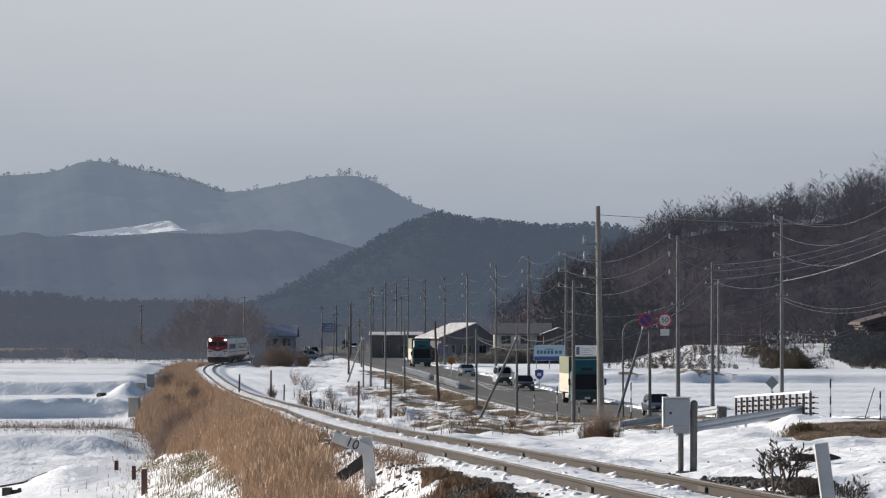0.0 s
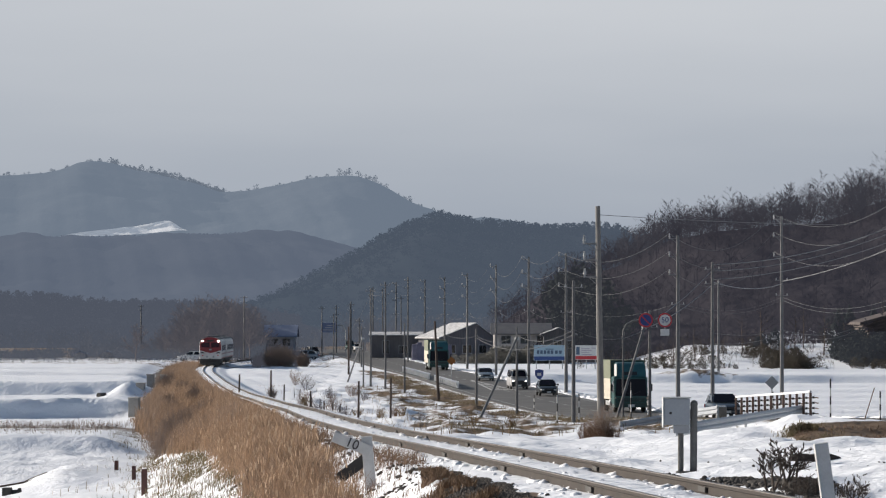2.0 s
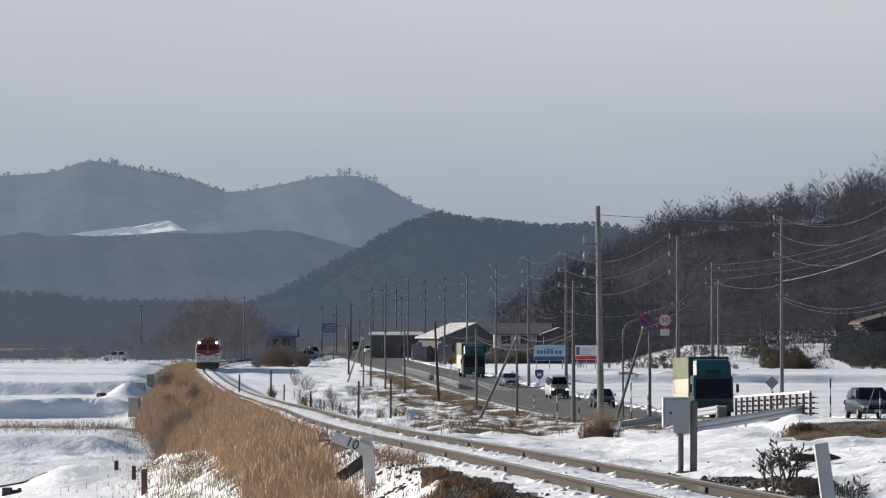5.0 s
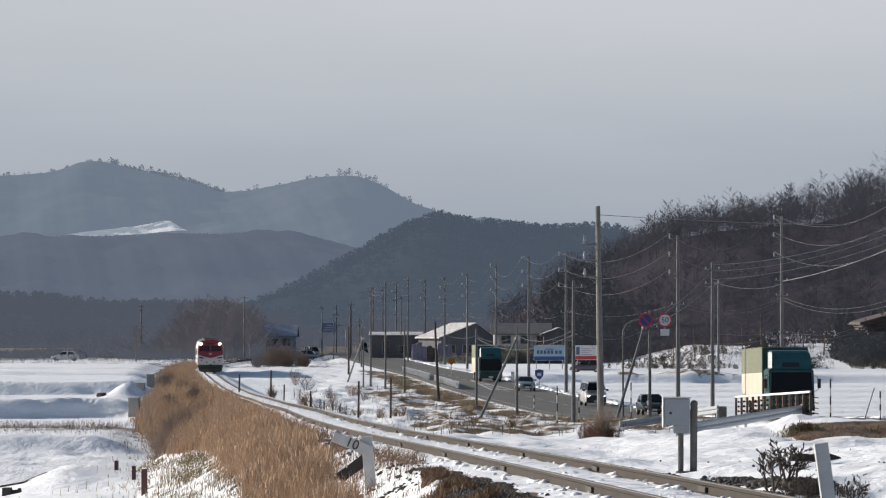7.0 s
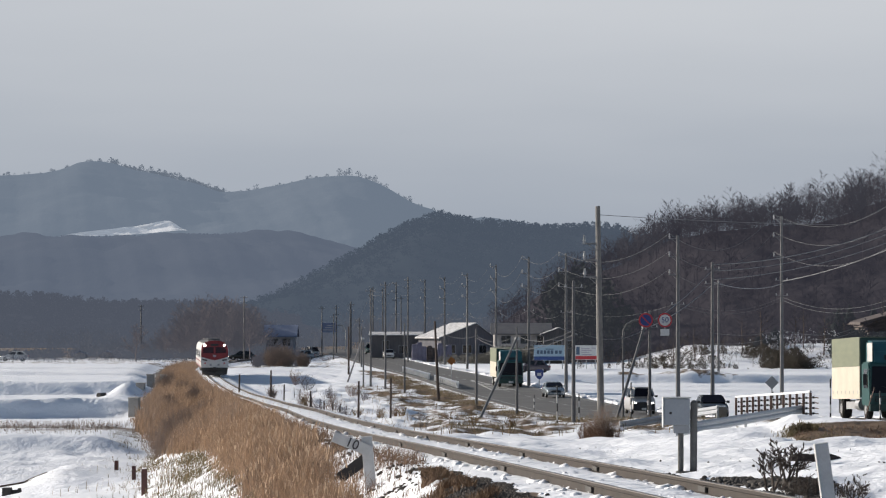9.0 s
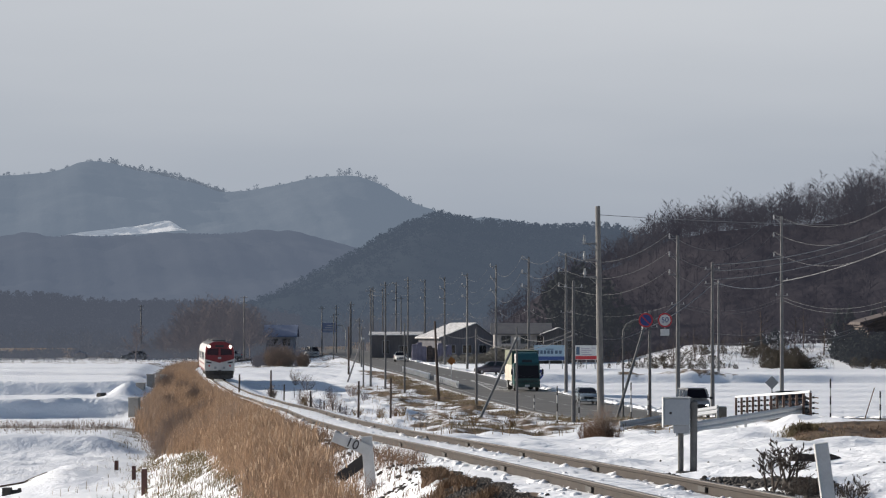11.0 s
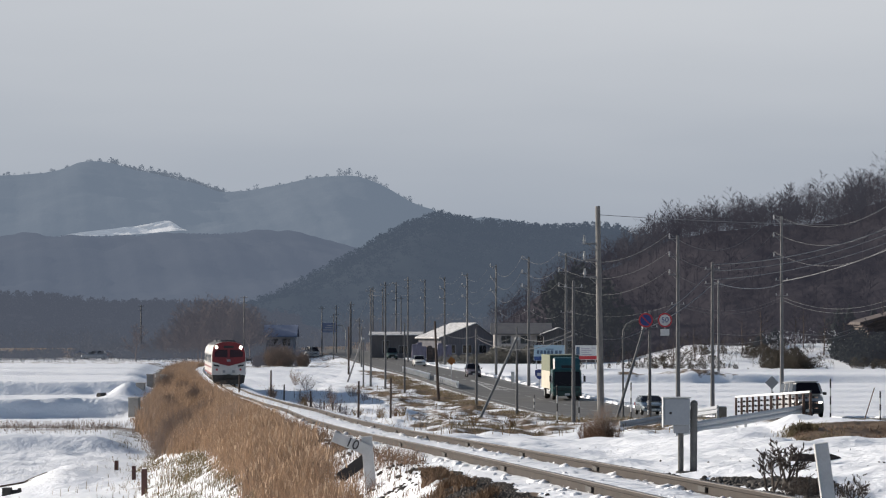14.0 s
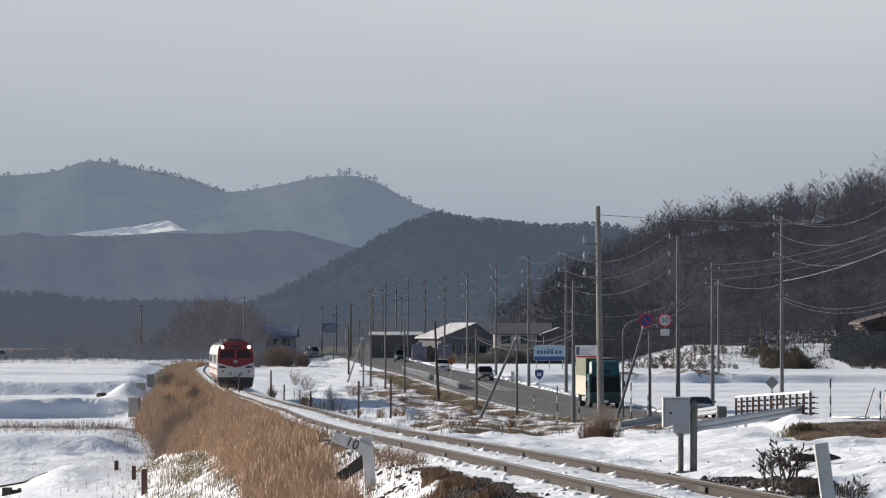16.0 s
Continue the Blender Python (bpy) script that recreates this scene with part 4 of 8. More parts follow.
def build_woods():
    rng = random.Random(11)
    bare_lo = [both(bare_tree(rng, 1.0, 0.36, 0.8, 8, 4, 1, 0.009, 2.2, blade)) for _ in range(10)]
    fine_lo = [both(bare_tree(rng, 1.0, 0.46, 0.8, 12, 6, 2, 0.008, 1.35, blade)) for _ in range(8)]
    ridge_lo = [both(bare_tree(rng, 1.0, 0.34, 0.75, 24, 6, 2, 0.010, 1.0, blade, 0.08)) for _ in range(5)] + [both(bare_tree(rng, 1.0, 0.48, 0.95, 20, 7, 2, 0.011, 0.95, blade, 0.12)) for _ in range(4)]
    round_far = [both(clump_tree(rng, leaves=46, size=0.145)) for _ in range(6)]
    leafy = [both(clump_tree(rng, 0.5, 0.06, 260, 0.08)) for _ in range(5)]
    tuft = [both(clump_tree(rng, 0.5, 0.0, 26, 0.16)) for _ in range(5)]
    # leafless hillside
    places = []
    for _ in range(1700):
        x, y = rng.uniform(10, 118), rng.uniform(505, 790)
        z = float(on_hill(NEAR, x, y))
        places.append((x, y, z, rng.uniform(3.5, 6.0), rng.uniform(0, 6.28)))
    for _ in range(250):
        x, y = rng.uniform(30, 115), rng.uniform(680, 752)
        places.append((x, y, float(on_hill(NEAR, x, y)), rng.uniform(3.5, 5.5), rng.uniform(0, 6.28)))
    ridge = []
    for _ in range(330):
        x, y = rng.uniform(34, 112), rng.uniform(695, 768)
        ridge.append((x, y, float(on_hill(NEAR, x, y)) - 0.5, rng.uniform(4.5, 7.6) * (1.25 if rng.random() < 0.15 else 1) * (1.0 if x < 74 else 1.22), rng.uniform(0, 6.28)))
    for _ in range(500):
        x, y = rng.uniform(20, 115), rng.uniform(715, 770)
        places.append((x, y, float(on_hill(NEAR, x, y)) - 0.6, rng.uniform(2.0, 4.2), rng.uniform(0, 6.28)))
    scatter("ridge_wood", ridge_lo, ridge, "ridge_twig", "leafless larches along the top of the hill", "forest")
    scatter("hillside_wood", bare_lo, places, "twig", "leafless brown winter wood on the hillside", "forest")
    # evergreens among them
    places = []
    for _ in range(52):
        x, y = rng.gauss(21, 3.8), rng.uniform(520, 660)
        if x > 16 + 0.02 * (y - 520):
            places.append((x, y, float(on_hill(NEAR, x, y)), rng.uniform(4.5, 8.5), rng.uniform(0, 6.28)))
    for _ in range(34):
        x, y = rng.uniform(57, 72), rng.uniform(505, 525)
        places.append((x, y, float(on_hill(NEAR, x, y)), rng.uniform(4, 6.5), rng.uniform(0, 6.28)))
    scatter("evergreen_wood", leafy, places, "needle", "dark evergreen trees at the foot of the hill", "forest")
    # middle hill, all evergreen
    places = []
    for _ in range(3000):
        x, y = rng.uniform(-95, 115), rng.uniform(1120, 1540)
        places.append((x, y, float(on_hill(MID, x, y)) - 1, rng.uniform(2.4, 4.2), rng.uniform(0, 6.28)))
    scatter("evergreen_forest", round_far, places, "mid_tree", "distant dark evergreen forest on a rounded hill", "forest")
    # trees on the far ridge
    places = []
    for _ in range(620):
        x = rng.uniform(-385, 10) if rng.random() < 0.45 else rng.uniform(-270, -178)
        y = rng.uniform(2840, 2960)
        places.append((x, y, float(on_hill(FAR, x, y)) - 1, rng.uniform(2.5, 4.6) * (1.6 if rng.random() < 0.12 else 1), rng.uniform(0, 6.28)))
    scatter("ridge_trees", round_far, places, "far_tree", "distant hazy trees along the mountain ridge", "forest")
    # treetops along the foothills and the low rise
    places = []
    for _ in range(1500):
        x, y = rng.uniform(-345, -90), rng.uniform(2230, 2330)
        places.append((x, y, float(on_hill(LOW, x, y)) - 1, rng.uniform(1.2, 2.6), rng.uniform(0, 6.28)))
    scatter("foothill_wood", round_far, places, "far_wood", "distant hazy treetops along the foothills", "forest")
    places = []
    for _ in range(1900):
        x, y = rng.uniform(-145, -40), rng.uniform(860, 1010)
        places.append((x, y, float(on_hill(RISE, x, y)) - 0.6, rng.uniform(1.4, 3.2), rng.uniform(0, 6.28)))
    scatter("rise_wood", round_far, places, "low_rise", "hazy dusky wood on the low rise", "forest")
    # belt of thin wood behind the paddies
    places = []
    thicket = []
    for _ in range(900):
        x, y = rng.uniform(-105, -22), rng.uniform(640, 800)
        if rng.random() < 0.45 + 0.5 * wave(x, 0, 6.0, 2):
            places.append((x, y, 0, rng.uniform(2.0, 5.5), rng.uniform(0, 6.28)))
    for _ in range(480):
        x = rng.gauss(-38, 5.5)
        thicket.append((x, rng.uniform(570, 640), 0, rng.uniform(3.0, 10.5) * math.exp(-((x + 38) / 12) ** 2), rng.uniform(0, 6.28)))
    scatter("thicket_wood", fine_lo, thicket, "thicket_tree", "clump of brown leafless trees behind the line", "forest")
    for _ in range(500):
        x, y = rng.uniform(-20, 30), rng.uniform(660, 800)
        places.append((x, y, 0.6, rng.uniform(3.0, 7.5), rng.uniform(0, 6.28)))
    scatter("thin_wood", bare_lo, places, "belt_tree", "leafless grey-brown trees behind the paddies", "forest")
    places = []
    for _ in range(1100):
        x, y = rng.uniform(-100, -20), rng.uniform(578, 640)
        places.append((x, y, 0, rng.uniform(1.2, 3.4) * (0.8 + 0.4 * float(wave(x, 0, 5.0, 3))), rng.uniform(0, 6.28)))
    for _ in range(1100):
        x, y = rng.uniform(-86, -33), rng.uniform(486, 584)
        if wave(x, y, 7.0, 5) > -0.45:
            places.append((x, y, float(ground_z(x, y)), rng.uniform(0.5, 1.9), rng.uniform(0, 6.28)))
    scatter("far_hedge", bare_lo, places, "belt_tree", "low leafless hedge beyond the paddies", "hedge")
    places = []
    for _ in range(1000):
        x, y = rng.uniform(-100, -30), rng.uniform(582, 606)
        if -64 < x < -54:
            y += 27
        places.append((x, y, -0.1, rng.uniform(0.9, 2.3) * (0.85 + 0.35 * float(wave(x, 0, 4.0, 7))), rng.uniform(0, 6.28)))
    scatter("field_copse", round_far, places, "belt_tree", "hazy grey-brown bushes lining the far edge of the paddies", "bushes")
    # scrub on the snow bank
    places = []
    for _ in range(2200):
        x = rng.uniform(16, 72)
        y = rng.uniform(458, 520)
        if wave(x, y, 5.0, 6) + 0.4 * wave(x, y, 1.6, 2) < (0.10 if x < 43 else 0.12 if x < 53 else -0.25):
            continue
        places.append((x, y, float(ground_z(x, y)), rng.uniform(0.7, 2.4), rng.uniform(0, 6.28)))
    ev = []
    for _ in range(190):
        x = rng.choice((rng.uniform(42, 49), rng.uniform(24, 40)))
        y = rng.uniform(464, 500)
        if wave(x, y, 4.0, 3) > 0.1:
            ev.append((x, y, float(ground_z(x, y)) - 0.2, rng.uniform(0.5, 1.5), rng.uniform(0, 6.28)))
    # olive scrub at the foot of the bank
    low = []
    for _ in range(560):
        x = rng.choice((rng.gauss(44.5, 1.8), rng.uniform(52.5, 74), rng.gauss(30, 4)))
        y = rng.uniform(450, 461)
        low.append((x, y, float(ground_z(x, y)) - 0.1, rng.uniform(0.4, 1.3) * (1.3 if x > 41 else 0.7), rng.uniform(0, 6.28)))
    dense, shady = [], []
    for _ in range(400):
        x = rng.choice((rng.gauss(44.3, 1.7), rng.uniform(53, 63), rng.uniform(56, 70)))
        y = rng.uniform(458, 486)
        if x > 56 and rng.random() < 0.5:
            y += 32
        (shady if x > 51 else dense).append((x, y, float(ground_z(x, y)) - 0.3, rng.uniform(1.5, 3.4) * (1.15 if x > 51 else 0.62), rng.uniform(0, 6.28)))
    scatter("dark_evergreens", leafy, shady, "needle", "dense dark evergreens beside the farmhouse", "scrub")
    scatter("dark_scrub", leafy[:2] + fine_lo, dense, "olive_scrub", "dense dark olive scrub on the snow bank", "scrub")
    scatter("bank_scrub", bare_lo[:5] + leafy[:3], low, "olive_scrub", "olive-brown scrub along the foot of the snow bank", "scrub")
    scatter("undergrowth", leafy, ev, "olive_scrub", "dark evergreen undergrowth on the snow bank", "scrub")
    # snow caught in the branches
    caught = []
    for _ in range(260):
        x = rng.choice((rng.uniform(44, 55), rng.uniform(46, 60), rng.gauss(47, 2)))
        y = rng.uniform(480, 496)
        caught.append((x, y, float(ground_z(x, y)) + rng.uniform(0.3, 2.6), rng.uniform(0.10, 0.38), rng.uniform(0, 6.28)))
    scatter("branch_snow", tuft, caught, "snow", "clumps of snow caught in the branches", "snow")
    scatter("scrub", bare_lo + fine_lo[:2], places, "dark_weed", "low leafless scrub on the snow bank", "scrub")


build_woods()


def single_trees():
    rng = random.Random(21)
    def tree(x, y, h, label, spread=0.42, limbs=16, bark="bark", wood="twig"):
        V, T, W, U = bare_tree(rng, h, spread, 0.8, limbs, 8, 3, 0.02, 2.2)
        t = thing("bare_tree", label, "tree", (x, y, float(ground_z(x, y)) if y < 640 else 0.0), group="leafless trees")
        fast_mesh("trunk", V, T, bark, t)
        fast_mesh("crown", W, U, wood, t)
    for x, y, h in ((-43.5, 505, 6.0), (-36.5, 540, 6.6), (-33.0, 545, 8.0), (-30.0, 552, 7.5), (-38.5, 560, 6.0)):
        tree(x, y, h * 0.9, "leafless tree with a spreading crown behind the paddies", 0.42, 20, "thicket_tree", "thicket_tree")
    for x, y, h in ((44.0, 492, 7.0), (41.0, 488, 5.5), (48.5, 490, 6.5), (52.0, 486, 7.0), (37.5, 492, 5.0), (60.5, 488, 7.5), (30.5, 470, 4.5), (33.5, 474, 5.0), (54.5, 484, 6.0), (50.0, 494, 6.0), (57.5, 482, 5.0)):
        tree(x, y, h, "leafless tree on the snow bank below the wood", 0.34, 13)
    def pine(x, y, h, r):
        V, T, W, U = conifer(rng, h, r, 20, 16, 0.16)
        t = thing("pine_tree", "dark green pine tree with ragged boughs", "tree", (x, y, float(ground_z(x, y))), group="pines at the foot of the hill")
        fast_mesh("trunk", V, T, "bark", t)
        fast_mesh("crown", W, U, "needle", t)
    for x, y, h, r in ((55.6, 500, 5.0, 1.8), (57.4, 502, 5.6, 2.0), (62.0, 512, 5.4, 2.0), (64.5, 518, 6.0, 2.2), (46.5, 498, 2.4, 1.6), (44.3, 496, 2.2, 1.5), (67.0, 516, 5.4, 2.0)):
        pine(x, y, h, r)


single_trees()


# ---------------------------------------------------------------- buildings
def gable_house(name, label, x0, x1, y0, y1, z0, eave, ridge, ridge_at=0.5, wall="wall_dark", roof="roof_dark", snow=0.0, windows=(), over=0.5, gable_front=True, turn=0.0):
    """A house whose gable faces the camera (or, if not gable_front, its eave). windows: x, z, width, height."""
    t = thing(name, label, "house", (0, 0, 0))
    c = Vector(((x0 + x1) / 2, (y0 + y1) / 2, 0))
    t.matrix_basis = Matrix.Translation(c) @ pose(0, 0, 0, 0, 0, turn) @ Matrix.Translation(-c)
    xm = x0 + (x1 - x0) * ridge_at
    bm = bmesh.new()
    if gable_front:
        prism(bm, [(x0, z0), (x1, z0), (x1, eave), (xm, ridge - 0.12), (x0, eave)], "y", y0, y1)
        part("wall", bm, wall, t)
        for side, xe in ((-1, x0), (1, x1)):
            k = (ridge - eave) / abs(xm - xe)
            bm = bmesh.new()
            xo = xe + side * over
            prism(bm, [(xm, ridge), (xo, eave - k * over), (xo, eave - k * over - 0.14), (xm, ridge - 0.14)], "y", y0 - over, y1 + over)
            rf = part("roof", bm, roof, t)
            if snow:
                bm = bmesh.new()
                prism(bm, [(xm, ridge + snow), (xo, eave - k * over + snow), (xo, eave - k * over + 0.004), (xm, ridge + 0.004)], "y", y0 - over + 0.1, y1 + over - 0.1)
                part("snow_layer", bm, "roof_snow", rf, "snow lying on the roof")
    else:
        ym = (y0 + y1) / 2
        prism(bm, [(y0, z0), (y1, z0), (y1, eave), (ym, ridge - 0.12), (y0, eave)], "x", x0, x1)
        part("wall", bm, wall, t)
        for ye in (y0, y1):
            s = -1 if ye == y0 else 1
            k = (ridge - eave) / abs(ym - ye)
            yo = ye + s * over
            bm = bmesh.new()
            prism(bm, [(ym, ridge), (yo, eave - k * over), (yo, eave - k * over - 0.14), (ym, ridge - 0.14)], "x", x0 - over, x1 + over)
            rf = part("roof", bm, roof, t)
            if snow:
                bm = bmesh.new()
                prism(bm, [(ym, ridge + snow), (yo, eave - k * over + snow), (yo, eave - k * over + 0.004), (ym, ridge + 0.004)], "x", x0 - over, x1 + over)
                part("snow_layer", bm, "roof_snow", rf, "snow lying on the roof")
    for x, z, w, h in windows:
        win = part("window", box(bmesh.new(), x - w / 2 - 0.08, y0 - 0.06, z - 0.08, x + w / 2 + 0.08, y0 + 0.05, z + h + 0.08), "wall_haze", t)
        for k in (0, 1):
            part("pane", box(bmesh.new(), x - w / 2 + k * w / 2 + 0.02, y0 - 0.08, z, x + k * w / 2 - 0.02, y0 - 0.05, z + h), "glass", win)
    return t


def farmhouse():
    """Old farmhouse: a broad thick-edged roof over brown boarded eaves, with a lower lean-to roof round its wall."""
    t = thing("house", "old brown farmhouse with thick streaked eaves beside the wood", "house", (0, 0, 0))
    y0, y1 = 486, 500
    part("wall", prism(bmesh.new(), [(59.6, 0.5), (77, 0.5), (77, 4.2), (68.5, 7.0), (59.6, 4.2)], "y", y0 + 1.2, y1), "wall_dark", t)
    for k, (d, m, lo, hi) in enumerate(((0.0, "roof_brown", 0.0, 0.34), (0.45, "wall_board", 0.36, 0.70), (0.8, "roof_brown", 0.72, 1.15), (1.1, "wall_board", 1.17, 1.5), (1.3, "roof_brown", 1.52, 2.1))):
        for side in (-1, 1):
            xe = 68.5 + side * (11.7 - d)
            ze = 6.1 + 0.05 * k
            part("roof" if k == 0 else "eaves_course", prism(bmesh.new(), [(68.5, 9.3 - lo), (xe, ze - lo), (xe, ze - hi), (68.5, 9.3 - hi)], "y", y0 - 1.4 + d, y1 + 1.4 - d), m, t)
    ln = part("lean_to_roof", prism(bmesh.new(), [(y0 - 1.0, 3.4), (y0 + 1.19, 4.0), (y0 + 1.19, 3.8), (y0 - 1.0, 3.1)], "x", 57.9, 78), "roof_brown", t, "lower brown lean-to roof")
    part("fascia", box(bmesh.new(), 57.9, y0 - 1.03, 3.12, 78, y0 - 1.003, 3.28), "wall_board", ln)
    for x in (58.4, 61.5, 64.6):
        part("eaves_post", box(bmesh.new(), x - 0.08, y0 - 0.7, 0.3, x + 0.08, y0 - 0.54, 3.2, 0.01), "pole_wood", t)
    for x in (60.8, 64.0):
        w = part("window", box(bmesh.new(), x - 0.7, y0 + 1.12, 1.8, x + 0.7, y0 + 1.19, 3.2), "wall_board", t)
        part("pane", box(bmesh.new(), x - 0.6, y0 + 1.09, 1.9, x + 0.6, y0 + 1.115, 3.1), "glass", w)


def yard_hedge():
    """Dark clipped hedge before the houses."""
    rng = random.Random(61)
    protos = [both(clump_tree(rng, 0.5, 0.0, 120, 0.07)) for _ in range(4)]
    places = []
    for _ in range(260):
        x, y = rng.uniform(-0.5, 17.5), rng.uniform(507, 514)
        places.append((x, y, float(ground_z(x, y)) - 0.2, rng.uniform(0.5, 1.0) * float(np.interp(x, [0, 6, 7.5, 18], [1.5, 1.7, 2.9, 3.0])), rng.uniform(0, 6.28)))
    scatter("yard_hedge", protos, places, "yard_green", "dark evergreen hedge before the houses", "hedge")


def build_houses():
    gable_house("barn", "long barn with a snowy low-pitched roof and dark board walls", -2.2, 6.1, 545, 558, 0.1, 3.85, 5.95, 0.66, "wall_barn", "roof_dark", 0.12, ((-0.7, 1.4, 1.4, 1.2), (1.9, 1.4, 1.4, 1.2), (4.4, 1.4, 1.2, 1.2)), turn=16)
    gable_house("house", "grey house with a dark tiled roof behind the barn", 7.5, 15.5, 520, 529, 0.3, 4.6, 6.0, 0.5, "wall_pale", "roof_dark", 0.0, ((9.2, 3.0, 1.4, 1.1), (12.0, 3.0, 1.4, 1.1), (14.2, 3.0, 1.0, 1.1)), gable_front=False)
    gable_house("house", "dark house with a snow-edged roof below the wood", 14.6, 19.0, 516, 526, 0.3, 4.5, 5.3, 0.5, "wall_dark", "roof_dark", 0.06, ((16.6, 2.4, 1.2, 1.0), (18.3, 2.4, 1.2, 1.0)))
    gable_house("shed", "open-fronted shed with a flat snowy roof and pale door", -11.2, -3.6, 560, 568, 0.4, 4.1, 4.5, 0.5, "wall_dark", "roof_dark", 0.12, ((-9.0, 1.2, 1.0, 2.0), (-6.2, 1.2, 1.4, 1.2)), gable_front=False)
    small = gable_house("house", "small house with a blue-grey roof beyond the line", -29.6, -24.9, 596, 604, 0.0, 4.0, 5.7, 0.5, "wall_haze", "roof_blue", 0.0, ((-28.4, 2.2, 1.5, 1.1), (-26.2, 2.2, 1.3, 1.1)), gable_front=False)
    part("upper_wall", box(bmesh.new(), -29.5, 595.94, 3.15, -25.0, 595.985, 3.75), "wall_pale", small, "pale band of plaster under the eaves")
    farmhouse()
    # small far farm buildings beyond the paddies
    for x, y, w in ((-62.1, 598, 2.2), (-58.3, 604, 2.5)):
        gable_house("hut", "small pale hut beyond the snowy paddies", x, x + w, y, y + 3, 0.0, 0.9, 1.3, 0.5, "wall_pale", "roof_blue", 0.05, (), 0.15)
    # blue sheet stacked against the barn
    for k, (x, y, n, h) in enumerate(((-3.2, 536, 3, 2.7), (-1.0, 537.5, 2, 2.2), (0.5, 537, 3, 2.5))):
        t = thing("tarpaulin_stack", "heap under a purple-blue tarpaulin beside the barn" if k != 1 else "low dark stack of boards beside the barn", "tarpaulin" if k != 1 else "stack", (x, y, float(ground_z(x, y)) - 0.05), 6 * k, group="heaps by the barn")
        bm = bmesh.new()
        for i in range(n):
            box(bm, -1.5 + i * 0.72, -0.8, 0, -0.7 + i * 0.72, 1.0, h + 0.35 * math.sin(i * 2.2 + k), 0.22)
        part("cover", bm, "blue_tarp" if k != 1 else "wall_board", t)
        for i in range(n):
            part("weight", box(bmesh.new(), -1.4 + i * 0.72, -0.9, 0.02, -0.95 + i * 0.72, -0.81, 0.3, 0.03), "wall_dark", t)


M["wall_board"] = mat("wall_board", (0.13, 0.105, 0.095), 0.85, col2=(0.08, 0.064, 0.058), scale=1.2, streak=(0.5, 3, 6))
M["yard_green"] = thin_mat("yard_green", (0.17, 0.165, 0.15), (0.095, 0.095, 0.088))
M["roof_snow"] = mat("roof_snow", (0.62, 0.62, 0.635), 0.8, col2=(0.30, 0.30, 0.31), scale=1.5)
# wall and window-frame grey, paled because haze is put into the colour
M["wall_haze"] = mat("wall_haze", (0.34, 0.34, 0.37), 0.9, col2=(0.26, 0.26, 0.285), scale=1.2)
M["wall_barn"] = mat("wall_barn", (0.15, 0.15, 0.165), 0.85, col2=(0.095, 0.095, 0.108), scale=1.0, streak=(5, 5, 0.5), spec=0.02)
M["roof_brown"] = mat("roof_brown", (0.105, 0.083, 0.076), 0.8, col2=(0.055, 0.044, 0.042), scale=1.5)
# blue-grey roof, lightened in its colour for haze
M["roof_blue"] = mat("roof_blue", (0.18, 0.22, 0.32), 0.8, col2=(0.14, 0.17, 0.25), scale=1)
build_houses()
yard_hedge()


def billboard(x, y, w, h, zb, board, stripe, bars, label):
    t = thing("billboard", label, "billboard", (x, y, float(ground_z(x, y))), group="roadside billboards")
    b = part("board", box(bmesh.new(), 0, -0.05, zb, w, 0.05, zb + h, 0.02), board, t)
    part("stripe", box(bmesh.new(), 0.03, -0.075, zb + 0.04, w - 0.03, -0.054, zb + 0.26 * h), stripe, b)
    for bx, bz, bw, bh, m in bars:
        part("lettering_bar", box(bmesh.new(), bx, -0.072, zb + bz, bx + bw, -0.054, zb + bz + bh), m, b)
    for k in range(3):
        px = 0.3 + (w - 0.6) * k / 2
        part("post", box(bmesh.new(), px - 0.05, 0.056, -0.3, px + 0.05, 0.15, zb + h * 0.9), "steel", t)


def build_billboards():
    bars = [(0.35 + i * 0.42, 0.80, 0.30, 0.42, "grey_letters") for i in range(5)] + [(2.55 + i * 0.48, 0.80, 0.32, 0.40, "grey_letters") for i in range(2)] + [(1.4, 1.32, 1.0, 0.10, "grey_letters"), (3.2, 0.24, 0.3, 0.14, "white_sign")]
    billboard(10.98, 430, 3.75, 1.85, 1.25, "sky_sign", "blue_stripe", bars, "pale blue roadside billboard with a dark blue foot stripe")
    bars = [(0.12, 0.62, 0.42, 0.95, "grey_letters")] + [(0.75, 1.30 - 0.24 * i, 1.0 + 0.25 * (i % 2), 0.10, "mauve_letters") for i in range(4)] + [(2.0, 1.36, 0.5, 0.10, "mauve_letters"), (0.6, 0.18, 1.6, 0.16, "white_sign")]
    billboard(16.15, 435, 2.75, 1.75, 1.35, "white_sign", "red_sign", bars, "white roadside billboard with a red foot stripe")


M["grey_letters"] = mat("grey_letters", (0.06, 0.10, 0.16), 0.6)
M["mauve_letters"] = mat("mauve_letters", (0.38, 0.34, 0.40), 0.6)
M["blue_stripe"] = mat("blue_stripe", (0.025, 0.06, 0.20), 0.6)
build_billboards()


# ---------------------------------------------------------------- poles and wires
ENDS = {}


